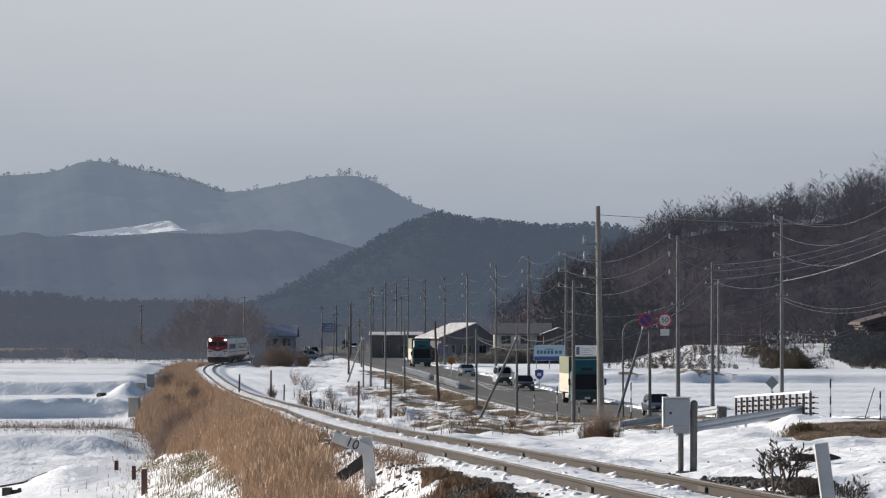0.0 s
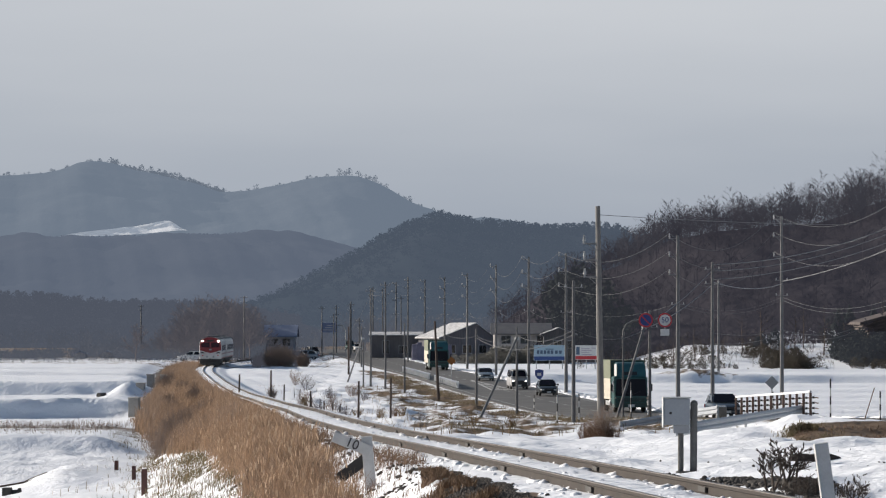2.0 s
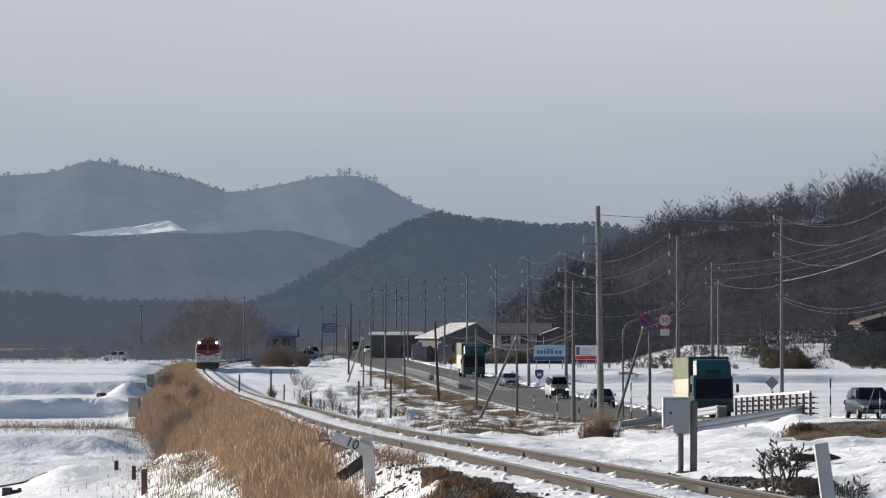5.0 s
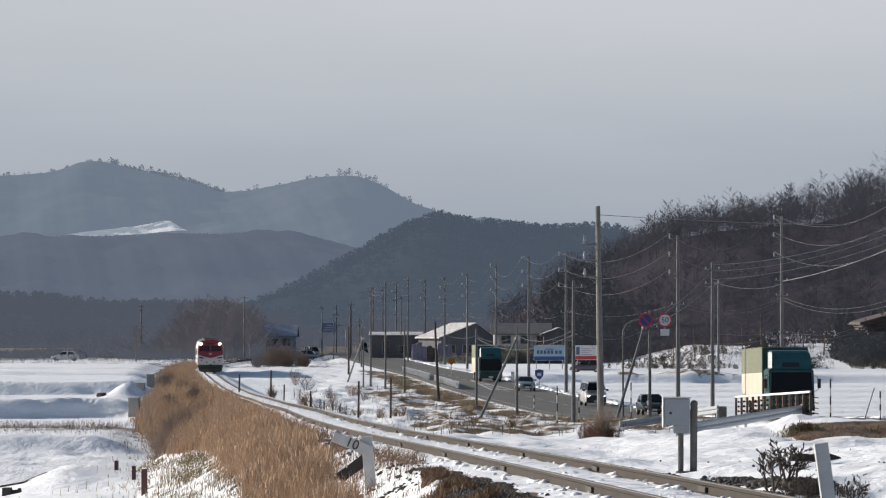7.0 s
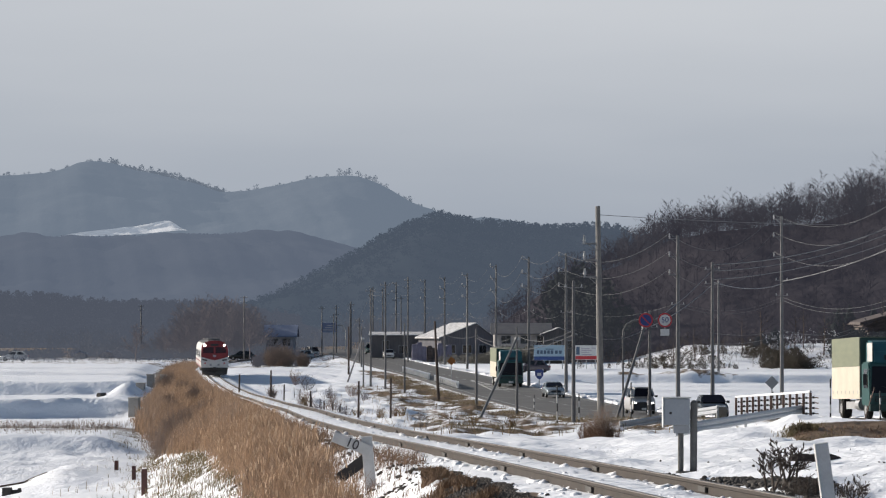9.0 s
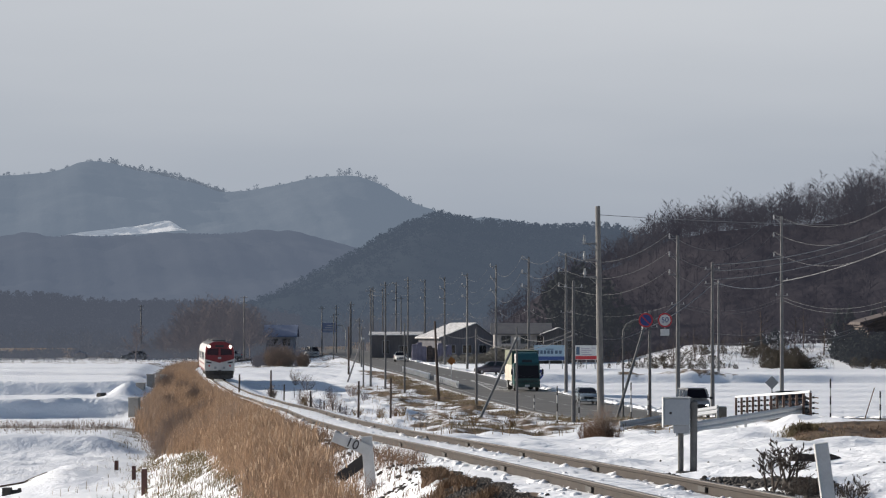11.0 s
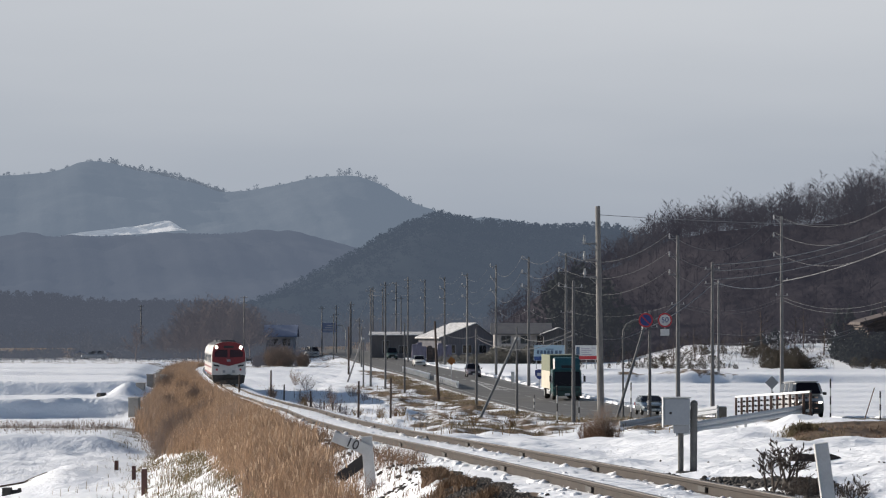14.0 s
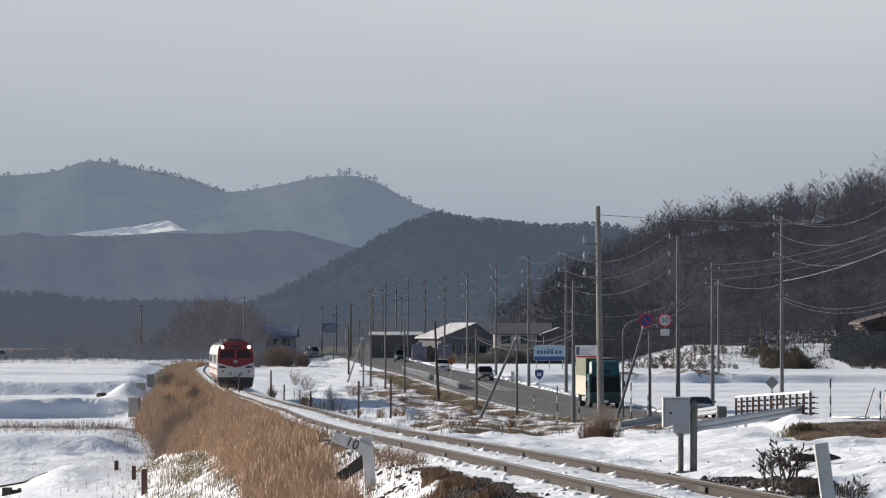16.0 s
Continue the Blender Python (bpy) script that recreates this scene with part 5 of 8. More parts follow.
def utility_pole(key, x, y, z, h, r=0.17, arms=(), side=-1, m="pole_concrete", label="", low=(), lean=0.0, group="utility poles", sub=True):
    """A tapered pole. arms: depths below the top of one-sided brackets with an insulator; low: depths of short double arms."""
    t = thing("utility_pole", label or "tall grey concrete utility pole with bracketed insulators", "utility pole", (x, y, z), group=group)
    top = Vector((lean, 0, h))
    part("pole", rod(bmesh.new(), (0, 0, -0.8), top, r, r * 0.62, 10), m, t)
    ENDS[key, "top"] = Vector((x + lean, y, z + h - 0.15))
    for i, d in enumerate(arms):
        bm = bmesh.new()
        c = Vector((lean * (1 - d / h), 0, h - d))
        box(bm, c.x + side * 0.72, -0.035, c.z - 0.04, c.x, 0.035, c.z + 0.04)
        rod(bm, (c.x, 0, c.z - 0.45), (c.x + side * 0.5, 0, c.z), 0.02, n=5)
        a = part("bracket", bm, "bracket_steel", t)
        bm = bmesh.new()
        for q, rr in ((0.06, 0.06), (0.17, 0.08), (0.28, 0.06)):
            rod(bm, (c.x + side * 0.66, 0, c.z + q - 0.05), (c.x + side * 0.66, 0, c.z + q + 0.05), rr, rr * 0.7, 8)
        rod(bm, (c.x + side * 0.66, 0, c.z), (c.x + side * 0.66, 0, c.z + 0.4), 0.05, n=6)
        part("insulator", bm, "insulator", a, "white porcelain insulator")
        ENDS[key, i] = Vector((x + c.x + side * 0.66, y, z + c.z + 0.4))
    for i, d in enumerate(low):
        c = h - d
        bm = box(bmesh.new(), -0.55, -0.03, c - 0.03, 0.55, 0.03, c + 0.03)
        a = part("crossarm", bm, "bracket_steel", t)
        for s in (-0.45, 0.45):
            part("insulator", rod(bmesh.new(), (s, 0, c + 0.03), (s, 0, c + 0.2), 0.05, 0.03, 7), "insulator", a)
        ENDS[key, "low%d" % i] = Vector((x, y, z + c + 0.15))
    return t


def wire(a, b, sag, r=0.015, n=14, m="wire", label="thin sagging overhead cable"):
    pts = [a.lerp(b, i / n) - Vector((0, 0, sag * 4 * (i / n) * (1 - i / n))) for i in range(n + 1)]
    ob = part("overhead_wire", tube(bmesh.new(), pts, r, 4), m)
    return tagged(ob, label, "cable", "overhead cables")


def build_poles():
    A = (0.25, 1.65, 3.05)
    tall = (("a", 18.28, 277, 13.6), ("b", 11.24, 325, 12.8), ("c", 8.58, 356, 12.9), ("d", 6.16, 413, 12.8), ("e", 3.16, 463, 12.4), ("f", 0.24, 505, 12.6), ("g", -2.87, 565, 12.7), ("h", -7.9, 600, 12.4), ("i", -12.8, 650, 12.6))
    for k, x, y, h in tall:
        utility_pole(k, x, y, float(ground_z(x, y)) if y < 640 else 0.0, h, 0.19 if y < 300 else 0.17, A, low=(5.4,))
    utility_pole("near", 28.55, 300, float(ground_z(28.55, 300)), 15.9, 0.18, (0.25, 1.75, 3.4), low=(5.4, 6.7), label="tall pale concrete utility pole standing in the snowy field")
    utility_pole("off", 37.06, 257.5, float(ground_z(37.06, 257.5)), 17.9 - float(ground_z(37.06, 257.5)), 0.18, (0.25, 1.75, 3.4), low=(5.4, 6.7))
    # slender second line beyond the road and small far ones
    for k, x, y, h in (("p", -5.12, 520, 12.6), ("q", -10.4, 615, 12.0), ("r", -15.5, 600, 9.5), ("s", -18.6, 620, 9.0)):
        utility_pole(k, x, y, 0.1, h, 0.15, (), low=(0.5, 1.6), label="slender grey utility pole along the far road")
    utility_pole("mid", 18.92, 250, float(ground_z(18.92, 250)), 10.9, 0.16, (), low=(0.5, 1.5), label="grey steel utility pole carrying several cables")
    utility_pole("midb", 32.8, 424, float(ground_z(32.8, 424)), 11.0, 0.16, (), low=(0.6,), label="grey utility pole at the edge of the snowy field")
    # poles between the line and the road
    utility_pole("big", 7.38, 166, float(ground_z(7.3, 166)), 11.45 - float(ground_z(7.3, 166)), 0.18, (1.75, 2.5, 3.3), -1, m="pole_pale", label="thick weathered concrete pole leaning slightly beside the line", lean=-0.16)
    utility_pole("o", 7.33, 200, float(ground_z(7.33, 200)), 8.25, 0.13, (), low=(0.4,), label="grey steel cable pole beside the line")
    wood = (("n", 5.23, 252, 6.15, 0.11), ("m", 2.66, 283.5, 6.3, 0.12), ("l", -0.34, 301.7, 6.8, 0.14), ("k", -3.58, 332, 6.6, 0.11), ("j", -5.6, 346, 10.4, 0.12), ("jj", -7.35, 362, 10.0, 0.12), ("ja", -8.05, 360, 4.7, 0.10), ("jb", -11.13, 420, 5.7, 0.14))
    for k, x, y, h, r in wood:
        utility_pole(k, x, y, float(ground_z(x, y)), h, r, (), m="pole_wood" if k in ("l", "jb") else "pole_concrete", label="dark weathered wooden pole beside the line" if k in ("l", "jb") else "thin grey cable pole beside the line", lean=-0.35 if k == "l" else 0.0, low=(0.3,) if k in ("j", "jj") else ())
    for x, y, h in ((-3.29, 223, 2.85), (-5.16, 217, 2.5), (-12.1, 250, 1.9), (-15.0, 262, 1.3), (-8.8, 236, 1.5), (-13.4, 300, 1.6)):
        t = thing("fence_post", "dark weathered wooden post in the snow", "post", (x, y, float(ground_z(x, y))), group="old posts beside the line")
        part("shaft", rod(bmesh.new(), (0, 0, -0.4), (0.03, 0, h), 0.07, 0.06, 8), "pole_wood", t)
        part("cap", rod(bmesh.new(), (0.03, 0, h), (0.03, 0, h + 0.05), 0.066, 0.04, 8), "pole_wood", t)
    # leaning struts
    for a, b, r in (((10.70, 222), (12.88, 228, 5.75), 0.10), ((2.10, 228), (5.22, 251.5, 4.95), 0.10), ((-10.25, 378), (-8.15, 361, 4.5), 0.09)):
        z = float(ground_z(*a))
        t = thing("pole_strut", "slanting grey steel strut propping a pole", "strut", (a[0], a[1], z), group="pole struts")
        part("strut", rod(bmesh.new(), (0, 0, -0.4), Vector(b) - Vector((a[0], a[1], z)), r, r * 0.9, 8), "pole_concrete", t)
        part("clamp", rod(bmesh.new(), Vector(b) - Vector((a[0], a[1], z + 0.16)), Vector(b) - Vector((a[0], a[1], z - 0.04)), 0.16, n=8), "steel", t)
    for k, x, y, h in (("fa", -17.2, 560, 7.0), ("fb", -14.6, 560, 8.6), ("fc", -12.2, 520, 6.4), ("fd", -11.0, 480, 5.6), ("fe", -9.4, 585, 10.5), ("ff", -20.4, 600, 8.4), ("fg", -6.6, 560, 9.8)):
        utility_pole(k, x, y, float(ground_z(x, y)), h, 0.12, (), low=(0.4,), label="slender grey pole along the far road")
    # far poles on the sunny side
    for k, x, y, h in (("x", -54.3, 640, 9.2), ("y", -31.3, 560, 10.2)):
        utility_pole("far" + k, x, y, 0.0, h, 0.15, (), low=(0.2, 0.9), label="grey utility pole behind the paddies")


def build_wires():
    E = ENDS
    chain = ["off", "near", "a", "b", "c", "d", "e", "f", "g", "h", "i"]
    for p, q in zip(chain, chain[1:]):
        if p == "near":
            continue
        for i in range(3):
            ln = (E[p, i] - E[q, i]).length
            wire(E[p, i], E[q, i], 2.7 if p == "off" else ln * 0.032, 0.018 if p == "off" else 0.015 if p in "abc" else 0.007)
    for i in range(3):
        wire(E["near", i], E["a", i], 2.1, 0.017)
    for p, q in zip(chain[2:], chain[3:]):
        wire(E[p, "low0"], E[q, "low0"], 0.8, 0.01)
    # bundle of cables from the steel pole up to the tall pole
    foot = Vector((18.92, 250, 0))
    head = Vector((37.0, 257.5, 0))
    up = Vector((0, 0, 1))
    for z0, z1, sag, r in ((10.1, 15.1, 1.1, 0.03), (9.65, 14.7, 1.1, 0.026), (9.05, 13.9, 0.95, 0.024)):
        wire(foot + up * z0, head + up * z1, sag, r, m="cable")
    field = Vector((28.55, 299.9, 0))
    wire(foot + up * 8.9, field + up * 9.3, 0.45, 0.03, m="cable")
    wire(field + up * 9.5, head + up * 13.6, 0.6, 0.03, m="cable")
    for d in (0.0, 0.25):
        wire(field + up * (8.2 - d), head + up * (10.3 - 2 * d), 2.0, 0.015)
        wire(field + up * (5.45 - d * 1.6), foot + up * (5.3 - d * 3), 0.3, 0.014)
        wire(field + up * (5.4 - d * 1.6), Vector((57.2, 486, 5.9 - 2 * d)), 0.9, 0.02)
        wire(field + up * (8.2 - d), Vector((18.28, 277, 7.6 - d)), 0.9, 0.013)
    road_top = Vector((13.24, 228, 5.8))
    for d in (0.0, 0.25):
        wire(Vector((18.8, 249.9, 9.6 - 4 * d)), road_top - Vector((0, 0, d - 0.2)), 0.25, 0.03, m="cable")
    wire(road_top, E["o", "top"] - Vector((0, 0, 2.6)), 0.7, 0.024)
    wire(E["o", "top"] - Vector((0, 0, 2.6)), E["n", "top"] - Vector((0, 0, 0.4)), 0.55, 0.016)
    for p, q in (("n", "m"), ("m", "l"), ("l", "k"), ("j", "jj"), ("jj", "jb")):
        wire(E[p, "top"] - Vector((0, 0, 0.4)), E[q, "top"] - Vector((0, 0, 0.4)), 0.5, 0.012)
    wire(E["m", "top"] - Vector((0, 0, 0.6)), E["o", "top"] - Vector((0, 0, 2.9)), 0.9, 0.017)
    wire(E["big", "top"] - Vector((0, 0, 0.25)), Vector((24, 210, 11.8)), 0.1, 0.012)
    wire(Vector((24, 210, 11.8)), E["off", "top"], 0.3, 0.010)


def direction_sign():
    """Blue guide sign hung out from a mast over the far road."""
    t = thing("direction_sign", "blue road guide sign on a tall mast far along the road", "traffic sign", (-17.5, 640, 0.6))
    part("mast", tube(bmesh.new(), [(0, 0, -0.4), (0, 0, 4.2), (-0.5, 0, 5.0), (-4.4, 0, 5.0)], 0.1, 8), "steel", t)
    b = part("board", box(bmesh.new(), -4.3, -0.12, 3.7, -1.5, -0.05, 5.4, 0.02), "haze_sign", t)
    for i in range(3):
        part("lettering_bar", box(bmesh.new(), -4.0 + 0.3 * i, -0.14, 4.1 + 0.4 * i, -2.4 + 0.2 * i, -0.124, 4.22 + 0.4 * i), "white_sign", b)


direction_sign()
build_poles()
build_wires()


# ---------------------------------------------------------------- roadside
def disc(bm, x, y, z, r, thick, n=24):
    return rod(bm, (x, y - thick / 2, z), (x, y + thick / 2, z), r, n=n)


def sign_mast():
    """Bent-arm mast with two round signs and a small plate."""
    x, y = 11.38, 225
    z = float(ground_z(x, y))
    t = thing("sign_mast", "bent grey steel mast carrying two round red-rimmed traffic signs", "traffic sign", (x, y, z))
    zc = 6.0 - (567 - 572) / 28.0 - z
    pts = [(0, 0, -0.4), (0, 0, zc - 1.1), (0.05, 0, zc - 0.6), (0.25, 0, zc - 0.25), (0.6, 0, zc - 0.08), (1.0, 0, zc), (2.9, 0, zc)]
    part("mast", tube(bmesh.new(), pts, 0.075, 8), "pole_concrete", t)
    for sx, face in ((1.43, "blue_sign"), (2.64, "white_sign")):
        rim = part("sign_disc", disc(bmesh.new(), sx, -0.12, zc, 0.46, 0.03), "red_sign", t, "round sign with a red rim")
        part("sign_face", disc(bmesh.new(), sx, -0.14, zc, 0.355, 0.02), face, rim)
        if face == "white_sign":
            cu = bpy.data.curves.new("numeral", "FONT")
            cu.body, cu.size, cu.align_x, cu.align_y, cu.extrude = "50", 0.48, "CENTER", "CENTER", 0.006
            cu.materials.append(M["blue_sign"])
            tx = new("numeral", cu)
            tx.parent = rim
            tx.matrix_basis = pose(sx, -0.16, zc, 90)
        else:
            bar = part("sign_bar", box(bmesh.new(), -0.36, -0.012, -0.035, 0.36, 0.012, 0.035), "red_sign", rim)
            bar.matrix_basis = pose(sx, -0.16, zc, 0, 45, 0)
    part("plate", box(bmesh.new(), 2.36, -0.13, zc - 0.98, 2.92, -0.10, zc - 0.56), "white_sign", t, "small white plate")
    part("plate_hanger", box(bmesh.new(), 2.61, -0.10, zc - 0.98, 2.67, -0.07, zc), "steel", t)
    # pole beside it
    x, y = 13.24, 228
    utility_pole("road", x, y, float(ground_z(x, y)), 6.9, 0.12, (), low=(1.1,), label="thin grey pole beside the traffic signs")


def diamond_sign(x, y, h, r, m, label):
    t = thing("warning_sign", label, "traffic sign", (x, y, float(ground_z(x, y))))
    part("post", rod(bmesh.new(), (0, 0, -0.4), (0, 0, h), 0.04, n=8), "steel", t)
    bm = prism(bmesh.new(), [(0, h - r), (r, h), (0, h + r), (-r, h)], "y", -0.07, -0.045)
    pl = part("sign_plate", bm, m, t)
    part("sign_clip", box(bmesh.new(), -0.2, -0.045, h - 0.04, 0.2, 0.02, h + 0.04), "steel", pl)
    return t


def shield_sign():
    x, y = 9.35, 346
    t = thing("route_sign", "blue shield-shaped route sign on a thin post", "traffic sign", (x, y, float(ground_z(x, y))))
    part("post", rod(bmesh.new(), (0, 0, -0.4), (0, 0, 1.7), 0.04, n=8), "steel", t)
    pts = [(-0.42, 1.75), (-0.40, 1.25), (-0.2, 0.98), (0, 0.85), (0.2, 0.98), (0.40, 1.25), (0.42, 1.75), (0, 1.86)]
    pl = part("sign_plate", prism(bmesh.new(), pts, "y", -0.08, -0.05), "blue_sign", t)
    part("lettering_bar", box(bmesh.new(), -0.2, -0.095, 1.22, 0.2, -0.083, 1.5), "white_sign", pl)
    # white marker beside it
    t = thing("marker_post", "white leaning snow marker at the road edge", "marker", (6.9, 352, float(ground_z(6.9, 352))))
    part("marker", box(bmesh.new(), -0.16, -0.03, 0.5, 0.16, 0.03, 1.5, 0.02), "white_sign", t)
    part("post", rod(bmesh.new(), (0, 0.06, -0.3), (0, 0.06, 0.9), 0.03, n=6), "steel", t)


def snow_pole(x, y, h, r=0.05, bands=5, lean=0.0, base=None):
    z = float(ground_z(x, y)) if base is None else base
    t = thing("snow_pole", "black and white banded snow marker pole at the road edge", "snow pole", (x, y, z), group="snow marker poles")
    for i in range(bands):
        a, b = h * i / bands, h * (i + 1) / bands
        part("band", rod(bmesh.new(), (lean * a, 0, a - (0.4 if i == 0 else 0)), (lean * b, 0, b), r, r, 8), "black" if i % 2 == bands % 2 - 1 or (bands - i) % 2 else "white_sign", t)
    part("cap", rod(bmesh.new(), (lean * h, 0, h), (lean * h, 0, h + 0.05), r * 1.2, r * 0.6, 8), "black", t)
    return t


def bridge_rail():
    """Railing along the near edge of the road where it climbs: brown posts, a white top bar with snow on it."""
    t = thing("bridge_railing", "brown steel bridge railing with snow along its white top bar", "railing", (0, 0, 0))
    ys = np.linspace(147.3, 167.0, 13)
    o = ROAD_L + 0.35
    ex = 1.03
    P = [Vector((float(lane_x(y)) + o, float(y), float(np.interp(y, [147.3, 167.0], [2.08, 1.46])))) for y in ys]
    for p in P:
        bm = bmesh.new()
        box(bm, p.x - 0.05, p.y - 0.07, p.z - 0.7, p.x + 0.05, p.y + 0.07, p.z + ex, 0.01)
        po = part("post", bm, "rail_brown", t)
        for k in range(4):
            zz = p.z + 0.14 + k * 0.22
            part("bracket", box(bmesh.new(), p.x + 0.074, p.y - 0.05, zz, p.x + 0.16, p.y + 0.05, zz + 0.09), "black", po)
    for k in range(4):
        dz = 0.18 + k * 0.22
        part("rail_bar", tube(bmesh.new(), [p + Vector((0.20, 0, dz)) for p in (P[0] - Vector((-0.05, 0.6, 0)), *P)], 0.024, 6), "rail_brown", t)
    bm = bmesh.new()
    a, b = P[0], P[-1]
    tube(bm, [p + Vector((0, 0, ex + 0.045)) for p in P], 0.05, 8)
    part("top_bar", bm, "snow", t, "white top bar under a strip of snow")


def guardrail(pts, label, snow=False, post_every=2, h=0.35, m="steel_beam"):
    """A corrugated beam through pts (top edges), on posts."""
    t = thing("guardrail", label, "guardrail", (0, 0, 0), group="guardrails")
    prof = [(0.0, 0.0), (-0.05, -0.05), (-0.05, -0.12), (0.0, -0.165), (0.0, -0.185), (-0.05, -0.23), (-0.05, -0.30), (0.0, -0.35)]
    P = [Vector(p) for p in pts]
    v, f, n = [], [], len(prof)
    for i, p in enumerate(P):
        d = (P[min(i + 1, len(P) - 1)] - P[max(i - 1, 0)]).normalized()
        s = Vector((d.y, -d.x, 0)).normalized()
        if s.y > 0:
            s = -s
        for back in (0, 1):
            for a, z in prof:
                v.append(p + s * (-a + (-0.012 if back else 0)) + Vector((0, 0, z * h / 0.35)))
    for i in range(len(P) - 1):
        for back in (0, 1):
            for j in range(n - 1):
                a = (2 * i + back) * n + j
                f.append((a, a + 1, a + 1 + 2 * n, a + 2 * n))
        for j in (0, n - 1):
            a = 2 * i * n + j
            f.append((a, a + n, a + 3 * n, a + 2 * n))
    mesh_from("beam", v, f, m, t)
    for i, p in enumerate(P):
        if i % post_every == 0:
            bm = rod(bmesh.new(), (p.x, p.y + 0.14, p.z - 1.1), (p.x, p.y + 0.14, p.z + 0.03), 0.057, n=8)
            part("post", bm, "white_sign", t)
    if snow:
        bm = bmesh.new()
        for p, q in zip(P, P[1:]):
            prism(bm, [(p.x - 0.02, p.y - 0.06), (p.x + 0.02, p.y + 0.1), (q.x + 0.02, q.y + 0.1), (q.x - 0.02, q.y - 0.06)], "z", p.z + 0.004, p.z + 0.05)
        part("snow_strip", bm, "snow", t, "strip of snow along the beam")
    return t


def build_roadside():
    sign_mast()
    diamond_sign(19.3, 209, 2.15, 0.40, "sign_back", "diamond-shaped traffic sign seen from its grey back")
    diamond_sign(0.90, 379, 2.1, 0.48, "orange_sign", "orange-brown diamond warning sign on a post")
    shield_sign()
    for x, y, h in ((17.19, 158, 1.85), (18.66, 152, 1.3), (10.56, 200, 2.0), (7.64, 200, 1.75), (6.09, 190, 2.2), (12.2, 212, 1.4), (14.5, 212, 1.2), (9.2, 250, 1.2), (6.7, 262, 1.2), (17.6, 190, 1.4)):
        snow_pole(x, y, h, 0.034)
    t = thing("marker_rod", "thin leaning steel rod at the edge of the road", "rod", (15.17, 130, float(ground_z(15.17, 130))))
    part("shaft", rod(bmesh.new(), (0, 0, -0.3), (0.58, 0, 1.55), 0.02, n=6), "rail_brown", t)
    part("sleeve", rod(bmesh.new(), (0, 0, -0.05), (0.06, 0, 0.14), 0.03, n=6), "rail_brown", t)
    bridge_rail()
    # ramp guardrail in front of the railing, falling towards the line
    guardrail([(15.14, 150, 2.55), (12.6, 135.5, 2.715), (10.5, 123.5, 2.853), (8.74, 113.5, 2.97), (7.25, 105, 3.07), (6.6, 101.5, 3.10)], "grey corrugated steel guardrail on a snowy ramp", False, 2, 0.36)
    # road-edge guardrail, flared away from the road at its end
    guardrail([(13.5, 175, 1.94), (12.9, 176.5, 1.80), (12.4, 178, 1.66), (11.6, 177.5, 1.56), (10.78, 176, 1.45), (9.7, 174, 1.34), (8.55, 172, 1.22)], "grey steel guardrail flared away from the road edge", False, 2, 0.40)
    t = thing("guardrail_block", "weathered amber end block of a guardrail", "guardrail", (13.75, 176, float(road_z(176))))
    part("block", box(bmesh.new(), -0.3, -0.3, -0.2, 0.25, 0.3, 0.55, 0.05), "amber", t)
    part("cap", box(bmesh.new(), -0.28, -0.28, 0.554, 0.23, 0.28, 0.60, 0.02), "snow", t)
    # white parapets at the far bend
    for y0, y1 in ((339, 372), (378, 425)):
        t = thing("parapet", "low white slotted parapet along the road edge", "parapet", (0, 0, 0), group="white parapets")
        n = int((y1 - y0) / 3)
        for i in range(n):
            y = y0 + (y1 - y0) * (i + 0.5) / n
            x, z = float(lane_x(y)) - 5.75, float(road_z(y))
            part("panel", box(bmesh.new(), x - 0.1, y - 1.3, z + 0.1, x + 0.1, y + 1.3, z + 0.62, 0.03), "snow_paint", t)
            part("snow_cap", box(bmesh.new(), x - 0.13, y - 1.28, z + 0.624, x + 0.13, y + 1.28, z + 0.72, 0.03), "snow", t, "snow lying along the parapet")
            part("panel_foot", box(bmesh.new(), x - 0.06, y - 0.5, z - 0.4, x + 0.06, y + 0.5, z + 0.096), "concrete", t)
    # ploughed snow along both road edges
    rng = random.Random(3)
    v, tr, n = [], [], 0
    for o, y0, y1 in ((ROAD_R + 0.75, 150, 560), (ROAD_R + 1.1, 150, 420)):
        y = y0
        while y < y1:
            s = rng.uniform(0.12, 0.5)
            x = float(lane_x(y)) + o + rng.uniform(-0.35, 0.45)
            lump = lump_proto(rng)
            v.append(lump[0] * np.array([s, s * rng.uniform(1.2, 3.0), s * rng.uniform(0.15, 0.36)]) + np.array([x, y, float(road_z(y)) - 0.02]))
            tr.append(lump[1] + n)
            n += len(lump[0])
            y += rng.uniform(0.35, 0.9)
    tagged(fast_mesh("ploughed_snow", np.concatenate(v), np.concatenate(tr), "snow"), "low ridge of ploughed snow along the road edge", "snow", kind="stuff")


def lump_proto(rng):
    """A small uneven lump."""
    bm = bmesh.new()
    bmesh.ops.create_icosphere(bm, subdivisions=1, radius=1.0)
    for q in bm.verts:
        q.co *= rng.uniform(0.7, 1.2)
    bm.verts.index_update()
    V = np.array([tuple(q.co) for q in bm.verts])
    T = np.array([[q.index for q in f.verts] for f in bm.faces])
    bm.free()
    return V, T


M["steel_beam"] = mat("steel_beam", (0.40, 0.42, 0.45), 0.5, 0.2, col2=(0.32, 0.34, 0.37), scale=1.5)
M["snow_paint"] = mat("snow_paint", (0.84, 0.83, 0.81), 0.7, col2=(0.68, 0.66, 0.63), scale=2)
build_roadside()


